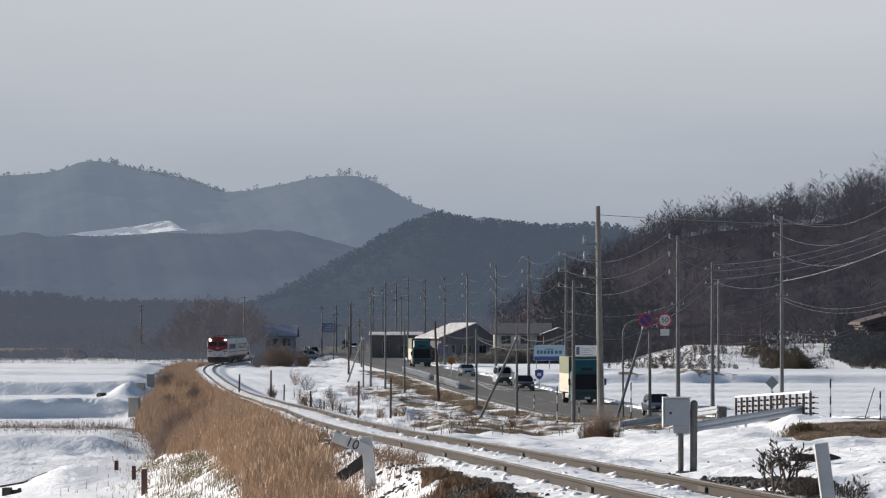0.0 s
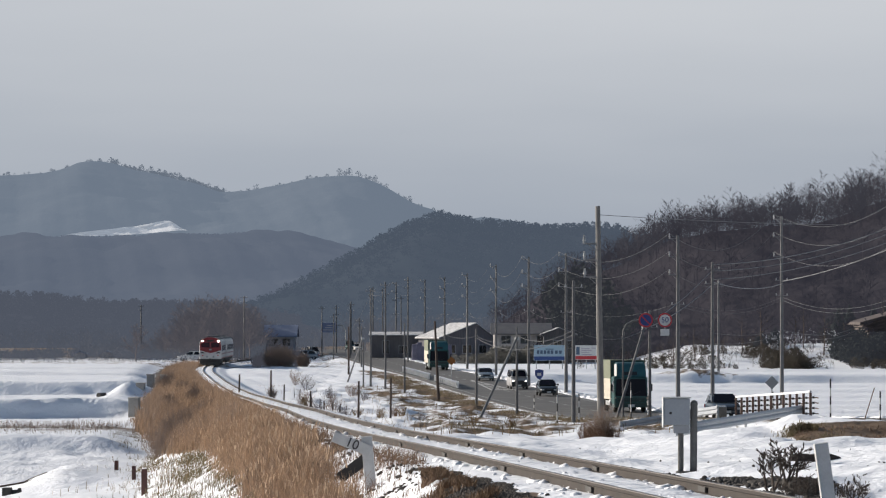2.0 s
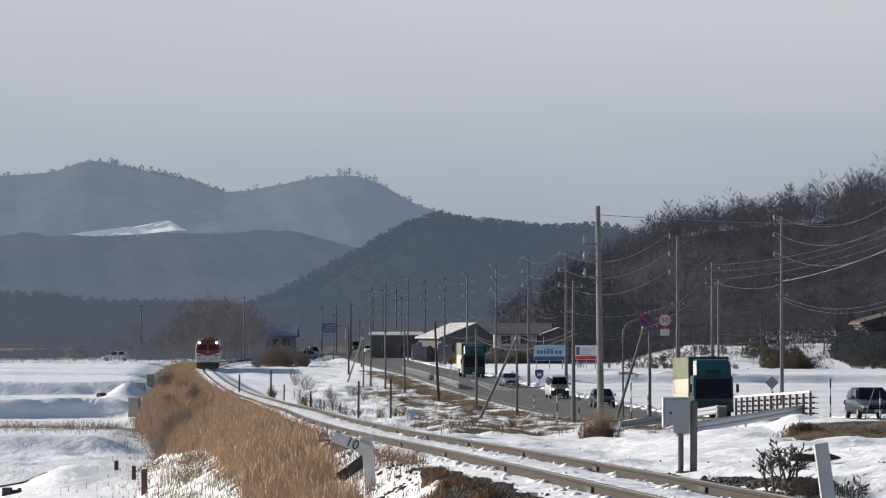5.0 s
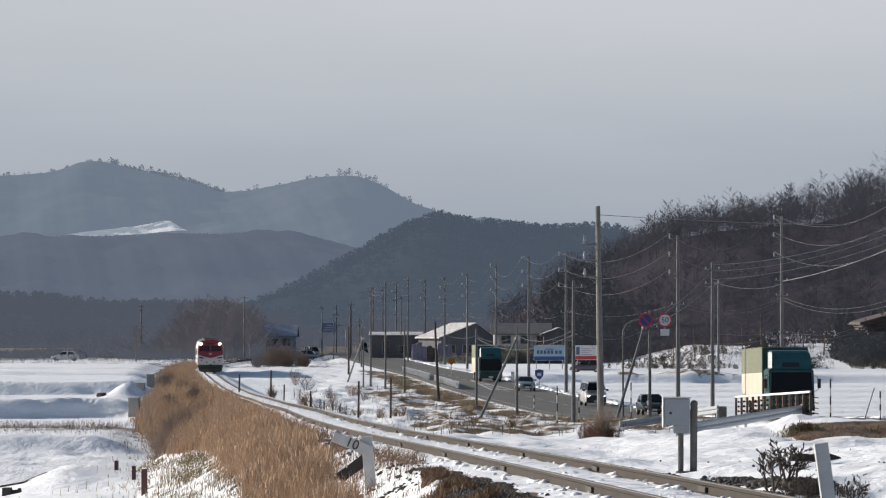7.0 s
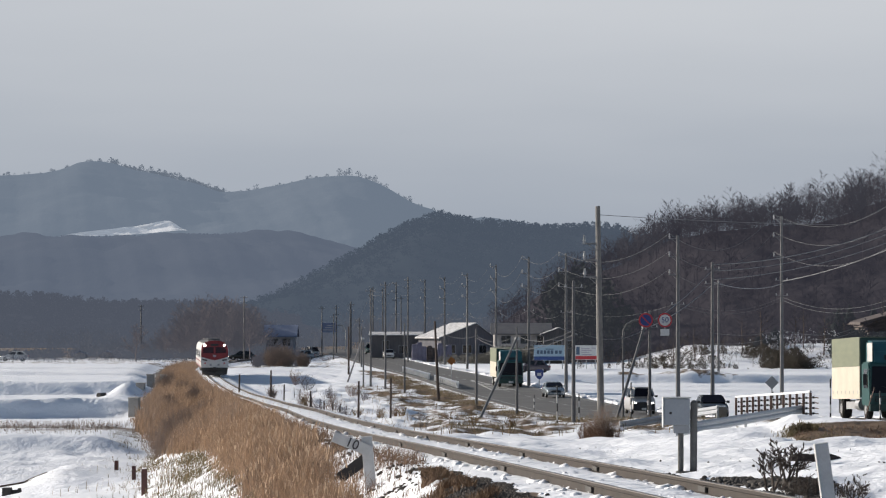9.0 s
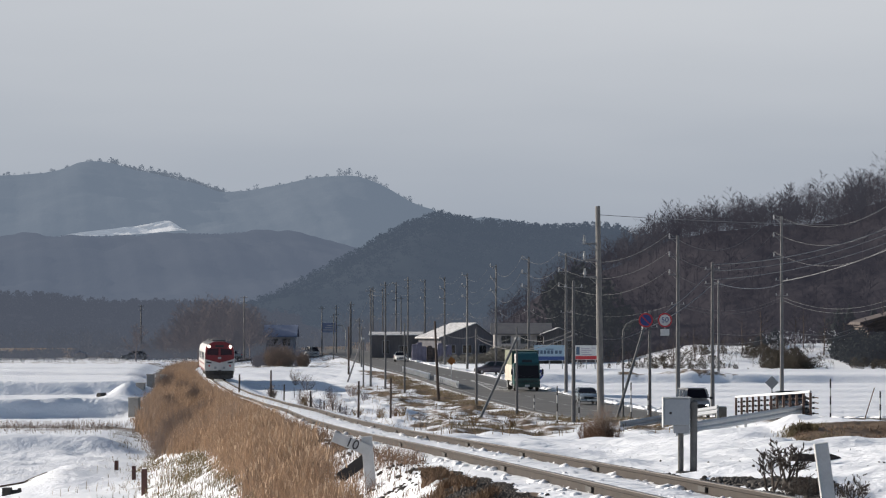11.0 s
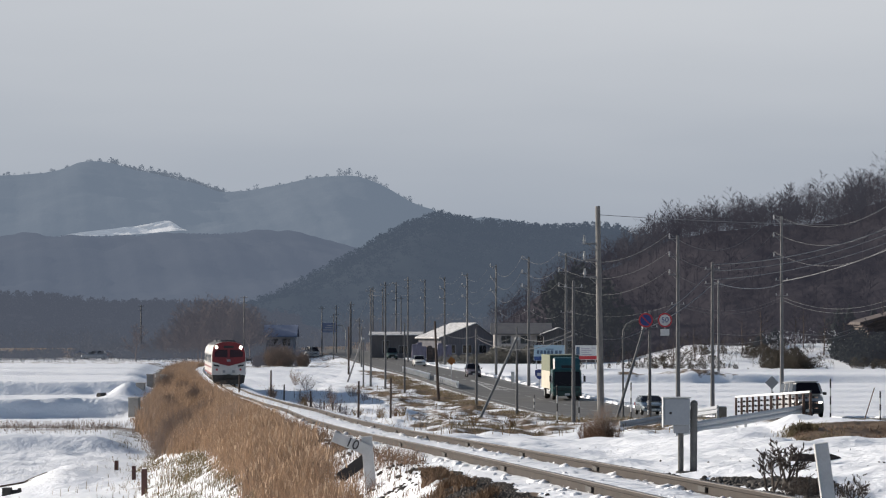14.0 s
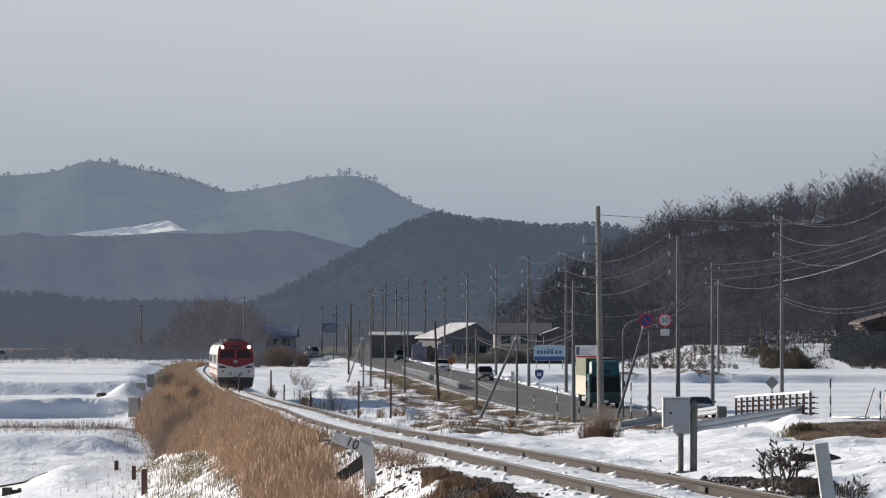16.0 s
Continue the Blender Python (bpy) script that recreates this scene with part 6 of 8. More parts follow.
# ---------------------------------------------------------------- trackside
def gradient_post():
    """White concrete post with two arms; the upper one bears 10."""
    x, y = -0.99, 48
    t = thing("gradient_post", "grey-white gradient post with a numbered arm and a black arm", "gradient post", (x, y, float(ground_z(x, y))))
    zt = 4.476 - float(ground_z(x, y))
    q = part("post", box(bmesh.new(), -0.075, -0.06, -0.5, 0.075, 0.06, zt, 0.012), "post_white", t)
    q.matrix_basis = pose(0.02, 0, 0, 0, -5, 0)
    px = 0.02 - zt * 0.087
    arm = part("arm", box(bmesh.new(), -0.46, -0.025, -0.075, 0.09, 0.025, 0.075, 0.006), "post_white", t, "pale arm lettered 10")
    arm.matrix_basis = pose(px - 0.02, -0.088, zt - 0.17, 0, 22, 0)
    cu = bpy.data.curves.new("numeral", "FONT")
    cu.body, cu.size, cu.align_x, cu.align_y, cu.extrude = "10", 0.185, "CENTER", "CENTER", 0.003
    cu.materials.append(M["black"])
    tx = new("numeral", cu)
    tx.parent = arm
    tx.matrix_basis = pose(-0.18, -0.029, 0.0, 90)
    low = part("lower_arm", box(bmesh.new(), -0.42, -0.025, -0.075, 0.02, 0.025, 0.075, 0.006), "black", t, "black slanting arm")
    low.matrix_basis = pose(px - 0.03, 0.090, zt - 0.32, 0, -37, 0)
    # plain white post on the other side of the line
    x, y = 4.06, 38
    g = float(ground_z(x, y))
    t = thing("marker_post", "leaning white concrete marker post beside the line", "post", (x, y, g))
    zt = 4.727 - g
    q = part("post", box(bmesh.new(), -0.074, -0.07, -0.5, 0.074, 0.07, zt, 0.012), "post_white", t)
    q.matrix_basis = pose(0.075, 0, 0, 0, -7.5, 0)


def relay_box():
    """Grey box on two round posts."""
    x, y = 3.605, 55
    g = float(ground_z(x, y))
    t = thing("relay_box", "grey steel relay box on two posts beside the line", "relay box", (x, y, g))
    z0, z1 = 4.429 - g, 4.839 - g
    b = part("cabinet", box(bmesh.new(), -0.20, -0.13, z0, 0.20, 0.13, z1, 0.008), "box_paint", t)
    part("door", box(bmesh.new(), -0.18, -0.142, z0 + 0.015, 0.185, -0.132, z1 - 0.015, 0.003), "box_paint", b)
    part("lock", rod(bmesh.new(), (-0.10, -0.16, (z0 + z1) / 2 - 0.02), (-0.10, -0.13, (z0 + z1) / 2 - 0.02), 0.022, n=8), "black", b, "black lock")
    part("rain_lid", prism(bmesh.new(), [(-0.16, z1 + 0.004), (0.15, z1 + 0.004), (0.15, z1 + 0.02), (-0.16, z1 + 0.02)], "x", -0.215, 0.215), "white_sign", b)
    # white sheet added on the left for the box's sunlit side
    part("side_plate", box(bmesh.new(), -0.218, -0.14, z0 - 0.04, -0.204, 0.12, z1), "white_sign", b)
    part("junction", box(bmesh.new(), -0.05, -0.09, z0 - 0.13, 0.19, 0.09, z0 - 0.004, 0.01), "grey_paint", t)
    part("post", rod(bmesh.new(), (0.065, 0, -0.4), (0.065, 0, z0 - 0.134), 0.045, n=10), "old_post", t)
    p = part("stub_post", rod(bmesh.new(), (0.255, -0.02, -0.4), (0.27, -0.02, z1 - 0.09), 0.055, n=12), "old_post", t, "dark weathered post with a rounded top")
    bm = bmesh.new()
    bmesh.ops.create_uvsphere(bm, u_segments=10, v_segments=6, radius=0.062, matrix=Matrix.Translation((0.27, -0.02, z1 - 0.09)))
    part("stub_cap", bm, "old_post", p)
    part("base_plate", box(bmesh.new(), -0.0, -0.16, -0.06, 0.42, 0.16, 0.03, 0.01), "underframe", t)


def culvert_walls():
    for x, y, w, h, d in ((-20.95, 237, 0.68, 0.95, 1.6), (-25.6, 297, 0.66, 0.72, 1.6), (-26.8, 322, 0.62, 0.85, 1.4), (-27.4, 345, 0.6, 0.5, 1.2)):
        t = thing("headwall", "weathered concrete headwall block at the foot of the bank", "concrete block", (x, y, 0.0 if y < 250 else 0.2 if y < 300 else 0.42), group="headwalls")
        part("wall", box(bmesh.new(), 0, 0, -0.9, w, d, h, 0.03), "concrete", t)
        part("coping", box(bmesh.new(), -0.04, -0.04, h + 0.004, w + 0.04, d + 0.04, h + 0.09, 0.02), "concrete", t)
    for x, y, h, r in ((-8.34, 99.5, 0.72, 0.08), (-10.54, 121.5, 0.5, 0.07), (-11.73, 128, 0.32, 0.07)):
        t = thing("sleeper_stake", "short rust-brown wooden stake standing in the snow", "stake", (x, y, float(ground_z(x, y))), group="old stakes")
        part("stake", box(bmesh.new(), -r, -r, -0.4, r, r, h, 0.015), "stake_brown", t)
        part("snow_cap", box(bmesh.new(), -r * 0.8, -r * 0.8, h + 0.003, r * 0.8, r * 0.8, h + 0.03, 0.01), "snow", t)
    x, y = -14.9, 121.5
    t = thing("valve_box", "dark iron water gate half buried in the snow", "water gate", (x, y, float(ground_z(x, y))))
    part("housing", box(bmesh.new(), -0.12, -0.2, -0.2, 0.2, 0.2, 0.30, 0.04), "underframe", t)
    part("pipe", rod(bmesh.new(), (0.2, 0, 0.12), (0.5, 0, 0.16), 0.1, 0.08, 10), "underframe", t)
    part("collar", rod(bmesh.new(), (0.42, 0, 0.15), (0.52, 0, 0.16), 0.13, n=10), "underframe", t)
    x, y = -27.0, 283
    t = thing("feed_pipe", "dark drain pipe end sticking out of the snow", "pipe", (x, y, float(ground_z(x, y))))
    part("pipe", rod(bmesh.new(), (-0.3, -0.3, 0.05), (0.1, 0.3, 0.1), 0.19, 0.17, 10), "underframe", t)
    part("collar", rod(bmesh.new(), (-0.34, -0.36, 0.05), (-0.28, -0.27, 0.055), 0.22, n=10), "underframe", t)
    # old branch lying in the snow
    t = thing("fallen_branch", "dark fallen branch lying on the snow", "branch", (-15.2, 125, float(ground_z(-15.2, 125))))
    part("stem", tube(bmesh.new(), [(-0.6, 0, 0.05), (0.4, 0.2, 0.22), (1.2, 0.3, 0.38), (1.9, 0.3, 0.40)], 0.035, 5), "bark", t)
    part("twig", tube(bmesh.new(), [(0.4, 0.2, 0.22), (0.9, 0.1, 0.45), (1.3, 0.1, 0.6)], 0.018, 5), "bark", t)


M["post_white"] = mat("post_white", (0.54, 0.54, 0.54), 0.6, col2=(0.43, 0.43, 0.43), scale=5, fine=40)
M["old_post"] = mat("old_post", (0.14, 0.138, 0.135), 0.85, col2=(0.09, 0.088, 0.085), scale=6, fine=50)
M["stake_brown"] = mat("stake_brown", (0.10, 0.045, 0.038), 0.85, col2=(0.06, 0.03, 0.027), scale=5, streak=(5, 5, 0.6))
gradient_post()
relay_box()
culvert_walls()


# ---------------------------------------------------------------- grass, bushes, stones
def blades(name, places, material, label, category, lean=0.35, width=0.012, seed=1):
    """Thin bent stalks in one mesh of stuff. places: arrays x, y, z, height; width: one for all or one each."""
    rs = np.random.RandomState(seed)
    x, y, z, h = places
    n = len(x)
    w = rs.uniform(0, 2 * math.pi, n)
    c, s = np.cos(w), np.sin(w)
    bx, by = rs.normal(0.10, lean, n) * h, rs.normal(0, lean, n) * h
    k = width * rs.uniform(0.6, 1.5, n)
    P = np.zeros((n, 5, 3))
    for i, (f, g) in enumerate(((0.0, 1.0), (0.0, -1.0), (0.55, 0.85), (0.55, -0.85), (1.0, 0.0))):
        P[:, i, 0] = x + bx * f ** 2 + c * k * g
        P[:, i, 1] = y + by * f ** 2 + s * k * g
        P[:, i, 2] = z - 0.05 * (f == 0) + h * f * (1 - 0.15 * f)
    base = np.arange(n)[:, None, None] * 5
    T = base + np.array([[0, 1, 3], [0, 3, 2], [2, 3, 4]])[None]
    return tagged(fast_mesh(name, P.reshape(-1, 3), T.reshape(-1, 3), material), label, category, kind="stuff")


def build_grass():
    rs = np.random.RandomState(4)
    # tall dry reeds down the sunny side of the bank
    n = 165000
    y = 28 + 460 * rs.beta(1.0, 2.3, n)
    width = np.interp(y, [30, 50, 60, 75, 95, 112, 130, 150, 180, 220, 300, 430], [0.6, 1.2, 1.25, 1.35, 1.45, 1.5, 1.95, 3.1, 4.7, 6.0, 4.7, 2.5])
    inner = np.interp(y, [30, 52, 66, 80, 105, 120, 150, 200], [-2.7, -2.35, -1.9, -1.75, -1.8, -2.0, -2.1, -1.65])
    o = inner - width * rs.beta(1.2, 1.4, n) + rs.normal(0, 0.16, n)
    x = rail_x(y) + o
    edge = (inner - o) / width
    tuft = wave(x, y, 0.42, 9) + 0.6 * wave(x, y, 0.17, 4)
    keep = wave(x, y, 1.6, 3) + 0.7 * wave(x, y, 0.6, 8) + 0.55 * tuft + 0.8 * wave(x, y, 0.23, 5) * step(edge, 0.5, 1.0) > -0.42 + 0.9 * step(edge, 0.65, 1.1)
    x, y, edge, tuft = x[keep], y[keep], edge[keep], tuft[keep]
    h = (0.70 + 0.30 * wave(x, y, 2.1, 6) + 0.2 * wave(x, y, 0.7, 2) + rs.normal(0, 0.15, len(x))).clip(0.2, 1.5) * np.interp(y, [30, 50, 62, 110, 430], [0.55, 0.7, 0.95, 1.1, 1.2])
    h *= np.interp(x - rail_x(y), [-9, -6.5, -3, -1.7], [0.7, 1.0, 1.0, 0.7]) * np.interp(edge, [0.55, 1.05], [1.0, 0.55]) * (1 + 0.30 * tuft).clip(0.55, 1.4)
    mixed = rs.random_sample(len(x)) + 0.3 * wave(x, y, 1.9, 4) - 0.22 * tuft + np.interp(y, [45, 70, 110, 170], [0.16, 0.10, 0.0, 0.10])
    dk = mixed > 0.72
    z = ground_z(x, y)
    blades("dry_reeds", (x[~dk], y[~dk], z[~dk], h[~dk]), "straw", "tall golden-brown dry reeds on the railway bank", "grass", 0.21, np.interp(y[~dk], [40, 70, 130, 300], [0.0034, 0.0046, 0.0066, 0.0105]), 2)
    blades("withered_reeds", (x[dk], y[dk], z[dk], h[dk] * 0.9), "dark_straw", "withered dark brown reeds among golden ones", "grass", 0.30, np.interp(y[dk], [40, 70, 130, 300], [0.0034, 0.0048, 0.0070, 0.0105]), 7)
    # pale seed heads nodding at the tips
    top = (rs.random_sample(len(x)) < 0.07) & (h > 0.45)
    blades("seed_heads", (x[top] + rs.normal(0, 0.06, top.sum()), y[top], z[top] + h[top] * 0.74, h[top] * 0.0 + rs.uniform(0.04, 0.10, top.sum())), "plume", "pale seed heads on the dry reeds", "grass", 0.7, 0.0065, 8)
    # taller reeds and brush on the far stretch of the bank
    n = 42000
    y = rs.uniform(190, 490, n)
    o = -1.75 - np.interp(y, [190, 240, 330, 490], [5.4, 5.6, 4.2, 3.0]) * rs.beta(1.1, 1.3, n)
    x = rail_x(y) + o
    keep = wave(x, y, 2.4, 3) + 0.6 * wave(x, y, 0.9, 8) > -0.5
    x, y = x[keep], y[keep]
    h = (0.85 + 0.35 * wave(x, y, 3.0, 6) + rs.normal(0, 0.2, len(x))).clip(0.25, 1.7)
    dk = rs.random_sample(len(x)) + 0.35 * wave(x, y, 4.0, 4) > 0.42
    z = ground_z(x, y)
    blades("far_reeds", (x[~dk], y[~dk], z[~dk], h[~dk]), "straw", "tall pale dry reeds along the far bank", "grass", 0.24, 0.013, 21)
    blades("far_brush", (x[dk], y[dk], z[dk], h[dk]), "brush_brown", "thin grey-brown brush along the far bank", "grass", 0.28, 0.013, 22)
    # upright dark brush along the foot of the bank
    n = 9000
    y = rs.uniform(105, 260, n)
    x = rail_x(y) - np.interp(y, [105, 130, 150, 200, 260], [2.3, 2.7, 3.5, 4.6, 4.6]) - np.interp(y, [105, 130, 150, 200], [0.6, 0.9, 1.5, 2.4]) * rs.beta(1.2, 1.2, n)
    keep = wave(x, y, 1.7, 9) + 0.5 * wave(x, y, 0.6, 3) > 0.05
    x, y = x[keep], y[keep]
    blades("bank_brush", (x, y, ground_z(x, y), rs.uniform(0.5, 1.6, len(x))), "brush_brown", "upright thin dark brush on the railway bank", "grass", 0.16, 0.007, 23)
    # sparse olive tufts where the reeds thin out into snow
    n = 30000
    y = rs.uniform(50, 190, n)
    x = rail_x(y) - np.interp(y, [50, 60, 112, 150, 190], [2.7, 2.8, 3.5, 5.4, 6.6]) - np.abs(rs.normal(0, 0.9, n))
    keep = wave(x, y, 0.8, 2) + 0.6 * wave(x, y, 0.27, 6) > np.interp(y, [60, 110, 150], [0.05, 0.25, 0.45])
    x, y = x[keep], y[keep]
    blades("olive_tufts", (x, y, ground_z(x, y), rs.uniform(0.05, 0.30, len(x))), "tuft", "sparse olive grass tufts in thin snow", "grass", 0.5, 0.0045, 9)
    # low grass on the strip by the road, and dry stalks among it
    n = 80000
    y = rs.uniform(118, 400, n)
    x = rail_x(y) + rs.uniform(3.6, 26.0, n)
    keep = (x < lane_x(y) + ROAD_L - 0.5) & (bare(x, y) + 0.16 * wave(x, y, 0.8, 3) > 0.40)
    x, y = x[keep], y[keep]
    blades("verge_grass", (x, y, ground_z(x, y), rs.uniform(0.08, 0.32, len(x))), "tuft", "low olive-brown winter grass beside the road", "grass", 0.5, 0.012, 10)
    n = 5200
    y = rs.uniform(120, 360, n)
    x = rail_x(y) + rs.uniform(4.0, 24.0, n)
    keep = (x < lane_x(y) + ROAD_L - 1.0) & (wave(x, y, 3.0, 1) + 0.5 * wave(x, y, 1.0, 2) > 0.42)
    x, y = x[keep], y[keep]
    blades("winter_weeds", (x, y, ground_z(x, y), rs.uniform(0.2, 0.75, len(x))), "weed", "thin dry weeds standing in the snow", "weeds", 0.3, 0.012, 3)
    n = 3600
    y = rs.normal(198, 8, n)
    x = rs.uniform(-30, -18, n)
    blades("paddy_stubble", (x, y, ground_z(x, y), rs.uniform(0.08, 0.42, n)), "thicket_brush", "row of dry stalks along the paddy bund", "weeds", 0.3, 0.008, 4)
    n = 900
    y = rs.uniform(85, 175, n)
    x = rail_x(y) - 3.6 - np.abs(rs.normal(0, 1.9, n))
    blades("field_stalks", (x, y, ground_z(x, y), rs.uniform(0.1, 0.4, n)), "weed", "scattered dry stalks in the snow by the bank", "weeds", 0.3, 0.008, 5)
    # grass on the bare lip of the ramp
    n = 2400
    x, y = rs.normal(9.3, 0.30, n), rs.normal(91.0, 0.7, n)
    keep = wave(x, y, 0.5, 2) > -0.1
    x, y = x[keep], y[keep]
    n = 2600
    xf, yf = rs.uniform(8.8, 12.2, n), rs.uniform(83.5, 92.0, n)
    keep = (wave(xf, yf, 0.45, 7) + 0.5 * wave(xf, yf, 0.17, 2) > 0.1) & (bare(xf, yf) > 0.5)
    xf, yf = xf[keep], yf[keep]
    blades("earth_stubble", (xf, yf, ground_z(xf, yf), rs.uniform(0.03, 0.13, len(xf))), "dark_straw", "withered brown stubble on the bare earth slope", "grass", 0.7, 0.010, 14)
    blades("lip_grass", (x, y, ground_z(x, y), rs.uniform(0.05, 0.22, len(x))), "tuft", "rough grass on the bare lip of the ramp", "grass", 0.6, 0.009, 11)
    # brown grass and stalks between reeds and rails
    n = 24000
    y = 50 + 214 * rs.random_sample(n) ** 1.5
    x = rail_x(y) - 1.0 - 1.4 * rs.random_sample(n)
    keep = wave(x, y, 1.3, 2) + 0.6 * wave(x, y, 0.4, 4) > 0.12
    x, y = x[keep], y[keep]
    blades("shoulder_grass", (x, y, ground_z(x, y), rs.uniform(0.06, 0.34, len(x))), "dark_straw", "thin brown grass on the shoulder of the line", "grass", 0.4, np.interp(y, [50, 80, 200], [0.0032, 0.005, 0.009]), 12)
    n = 3200
    y = rs.uniform(42, 62, n)
    x = rail_x(y) - 1.2 - 2.4 * rs.random_sample(n)
    keep = wave(x, y, 0.7, 5) > -0.1
    x, y = x[keep], y[keep]
    blades("bank_stalks", (x, y, ground_z(x, y), rs.uniform(0.04, 0.2, len(x))), "dark_straw", "thin dry stalks in the snow on the bank", "weeds", 0.35, 0.004, 13)
    # brown weeds between the bank and the rails close to the camera
    n = 20000
    y = rs.uniform(32, 44.5, n)
    x = rail_x(y) - np.interp(y, [36, 48], [1.45, 1.2]) - np.interp(y, [33, 44], [1.25, 0.3]) * rs.beta(1.1, 1.3, n)
    keep = wave(x, y, 0.9, 2) + 0.5 * wave(x, y, 0.3, 4) > 0.0
    x, y = x[keep], y[keep]
    blades("brown_weeds", (x, y, ground_z(x, y), rs.uniform(0.03, 0.17, len(x)) * np.interp(y, [36, 48], [1.0, 0.7])), "brown_weed", "reddish-brown weeds at the edge of the ballast", "weeds", 0.45, 0.0038, 6)


def shrub(x, y, h, r, stems, material, label, seed, twigs=7, rad=0.008, foot=0.35):
    rng = random.Random(seed)
    twig = blade if y > 140 else stick
    V, T, W, U = [], [], [], []
    for _ in range(stems):
        w = rng.uniform(0, 6.283)
        q = rng.random() ** 0.6
        a = Vector((foot * r * math.cos(w) * q, foot * r * math.sin(w) * q, -0.1))
        b = Vector((r * math.cos(w) * q, r * math.sin(w) * q, h * rng.uniform(0.55, 1.0) * (1 - 0.42 * q ** 3)))
        mid = a.lerp(b, 0.5) + Vector((rng.uniform(-1, 1), rng.uniform(-1, 1), 0)) * 0.06 * h
        twig(V, T, a, mid, rad, rad * 0.75)
        twig(V, T, mid, b, rad * 0.75, rad * 0.3)
        for _ in range(twigs):
            p = a.lerp(b, rng.uniform(0.3, 0.95))
            d = Vector((rng.uniform(-1, 1), rng.uniform(-1, 1), rng.uniform(-0.1, 1.1))).normalized()
            twig(W, U, p, p + d * h * rng.uniform(0.08, 0.28), rad * 0.5, rad * 0.25)
    t = thing("shrub", label, "shrub", (x, y, float(ground_z(x, y))), group="shrubs")
    tagged(fast_mesh("branching", V, T, material, t), kind="stuff")
    tagged(fast_mesh("brushwood", W, U, material, t), kind="stuff")


def gnarled(x, y, h, seed):
    """A small crooked shrub with thick dark twigs."""
    rng = random.Random(seed)
    t = thing("gnarled_shrub", "gnarled dark leafless shrub in the snow beside the line", "shrub", (x, y, float(ground_z(x, y))), group="gnarled shrubs")
    V, T, W, U = [], [], [], []
    for k in range(4):
        a, b, c, d = bare_tree(rng, h * rng.uniform(0.7, 1.1), 0.52, 0.6, 8, 6, 2, 0.042, 5.0)
        w, lean = rng.uniform(0, 6.28), rng.uniform(0.2, 0.6)
        R = np.array(pose(0, 0, 0, math.degrees(lean), 0, 0).to_3x3() @ pose(0, 0, 0, 0, 0, math.degrees(w)).to_3x3())
        S = np.array(pose(0, 0, 0, 0, 0, math.degrees(w * 3)).to_3x3()) @ R
        off = np.array([rng.uniform(-0.1, 0.1), rng.uniform(-0.1, 0.1), 0])
        n, m = len(V), len(W)
        V += [tuple(S @ np.array(p) + off) for p in a]
        T += [tuple(i + n for i in f) for f in b]
        W += [tuple(S @ np.array(p) + off) for p in c]
        U += [tuple(i + m for i in f) for f in d]
    tagged(fast_mesh("branching", V, T, "dark_weed", t), kind="stuff")
    tagged(fast_mesh("brushwood", W, U, "dark_weed", t), kind="stuff")


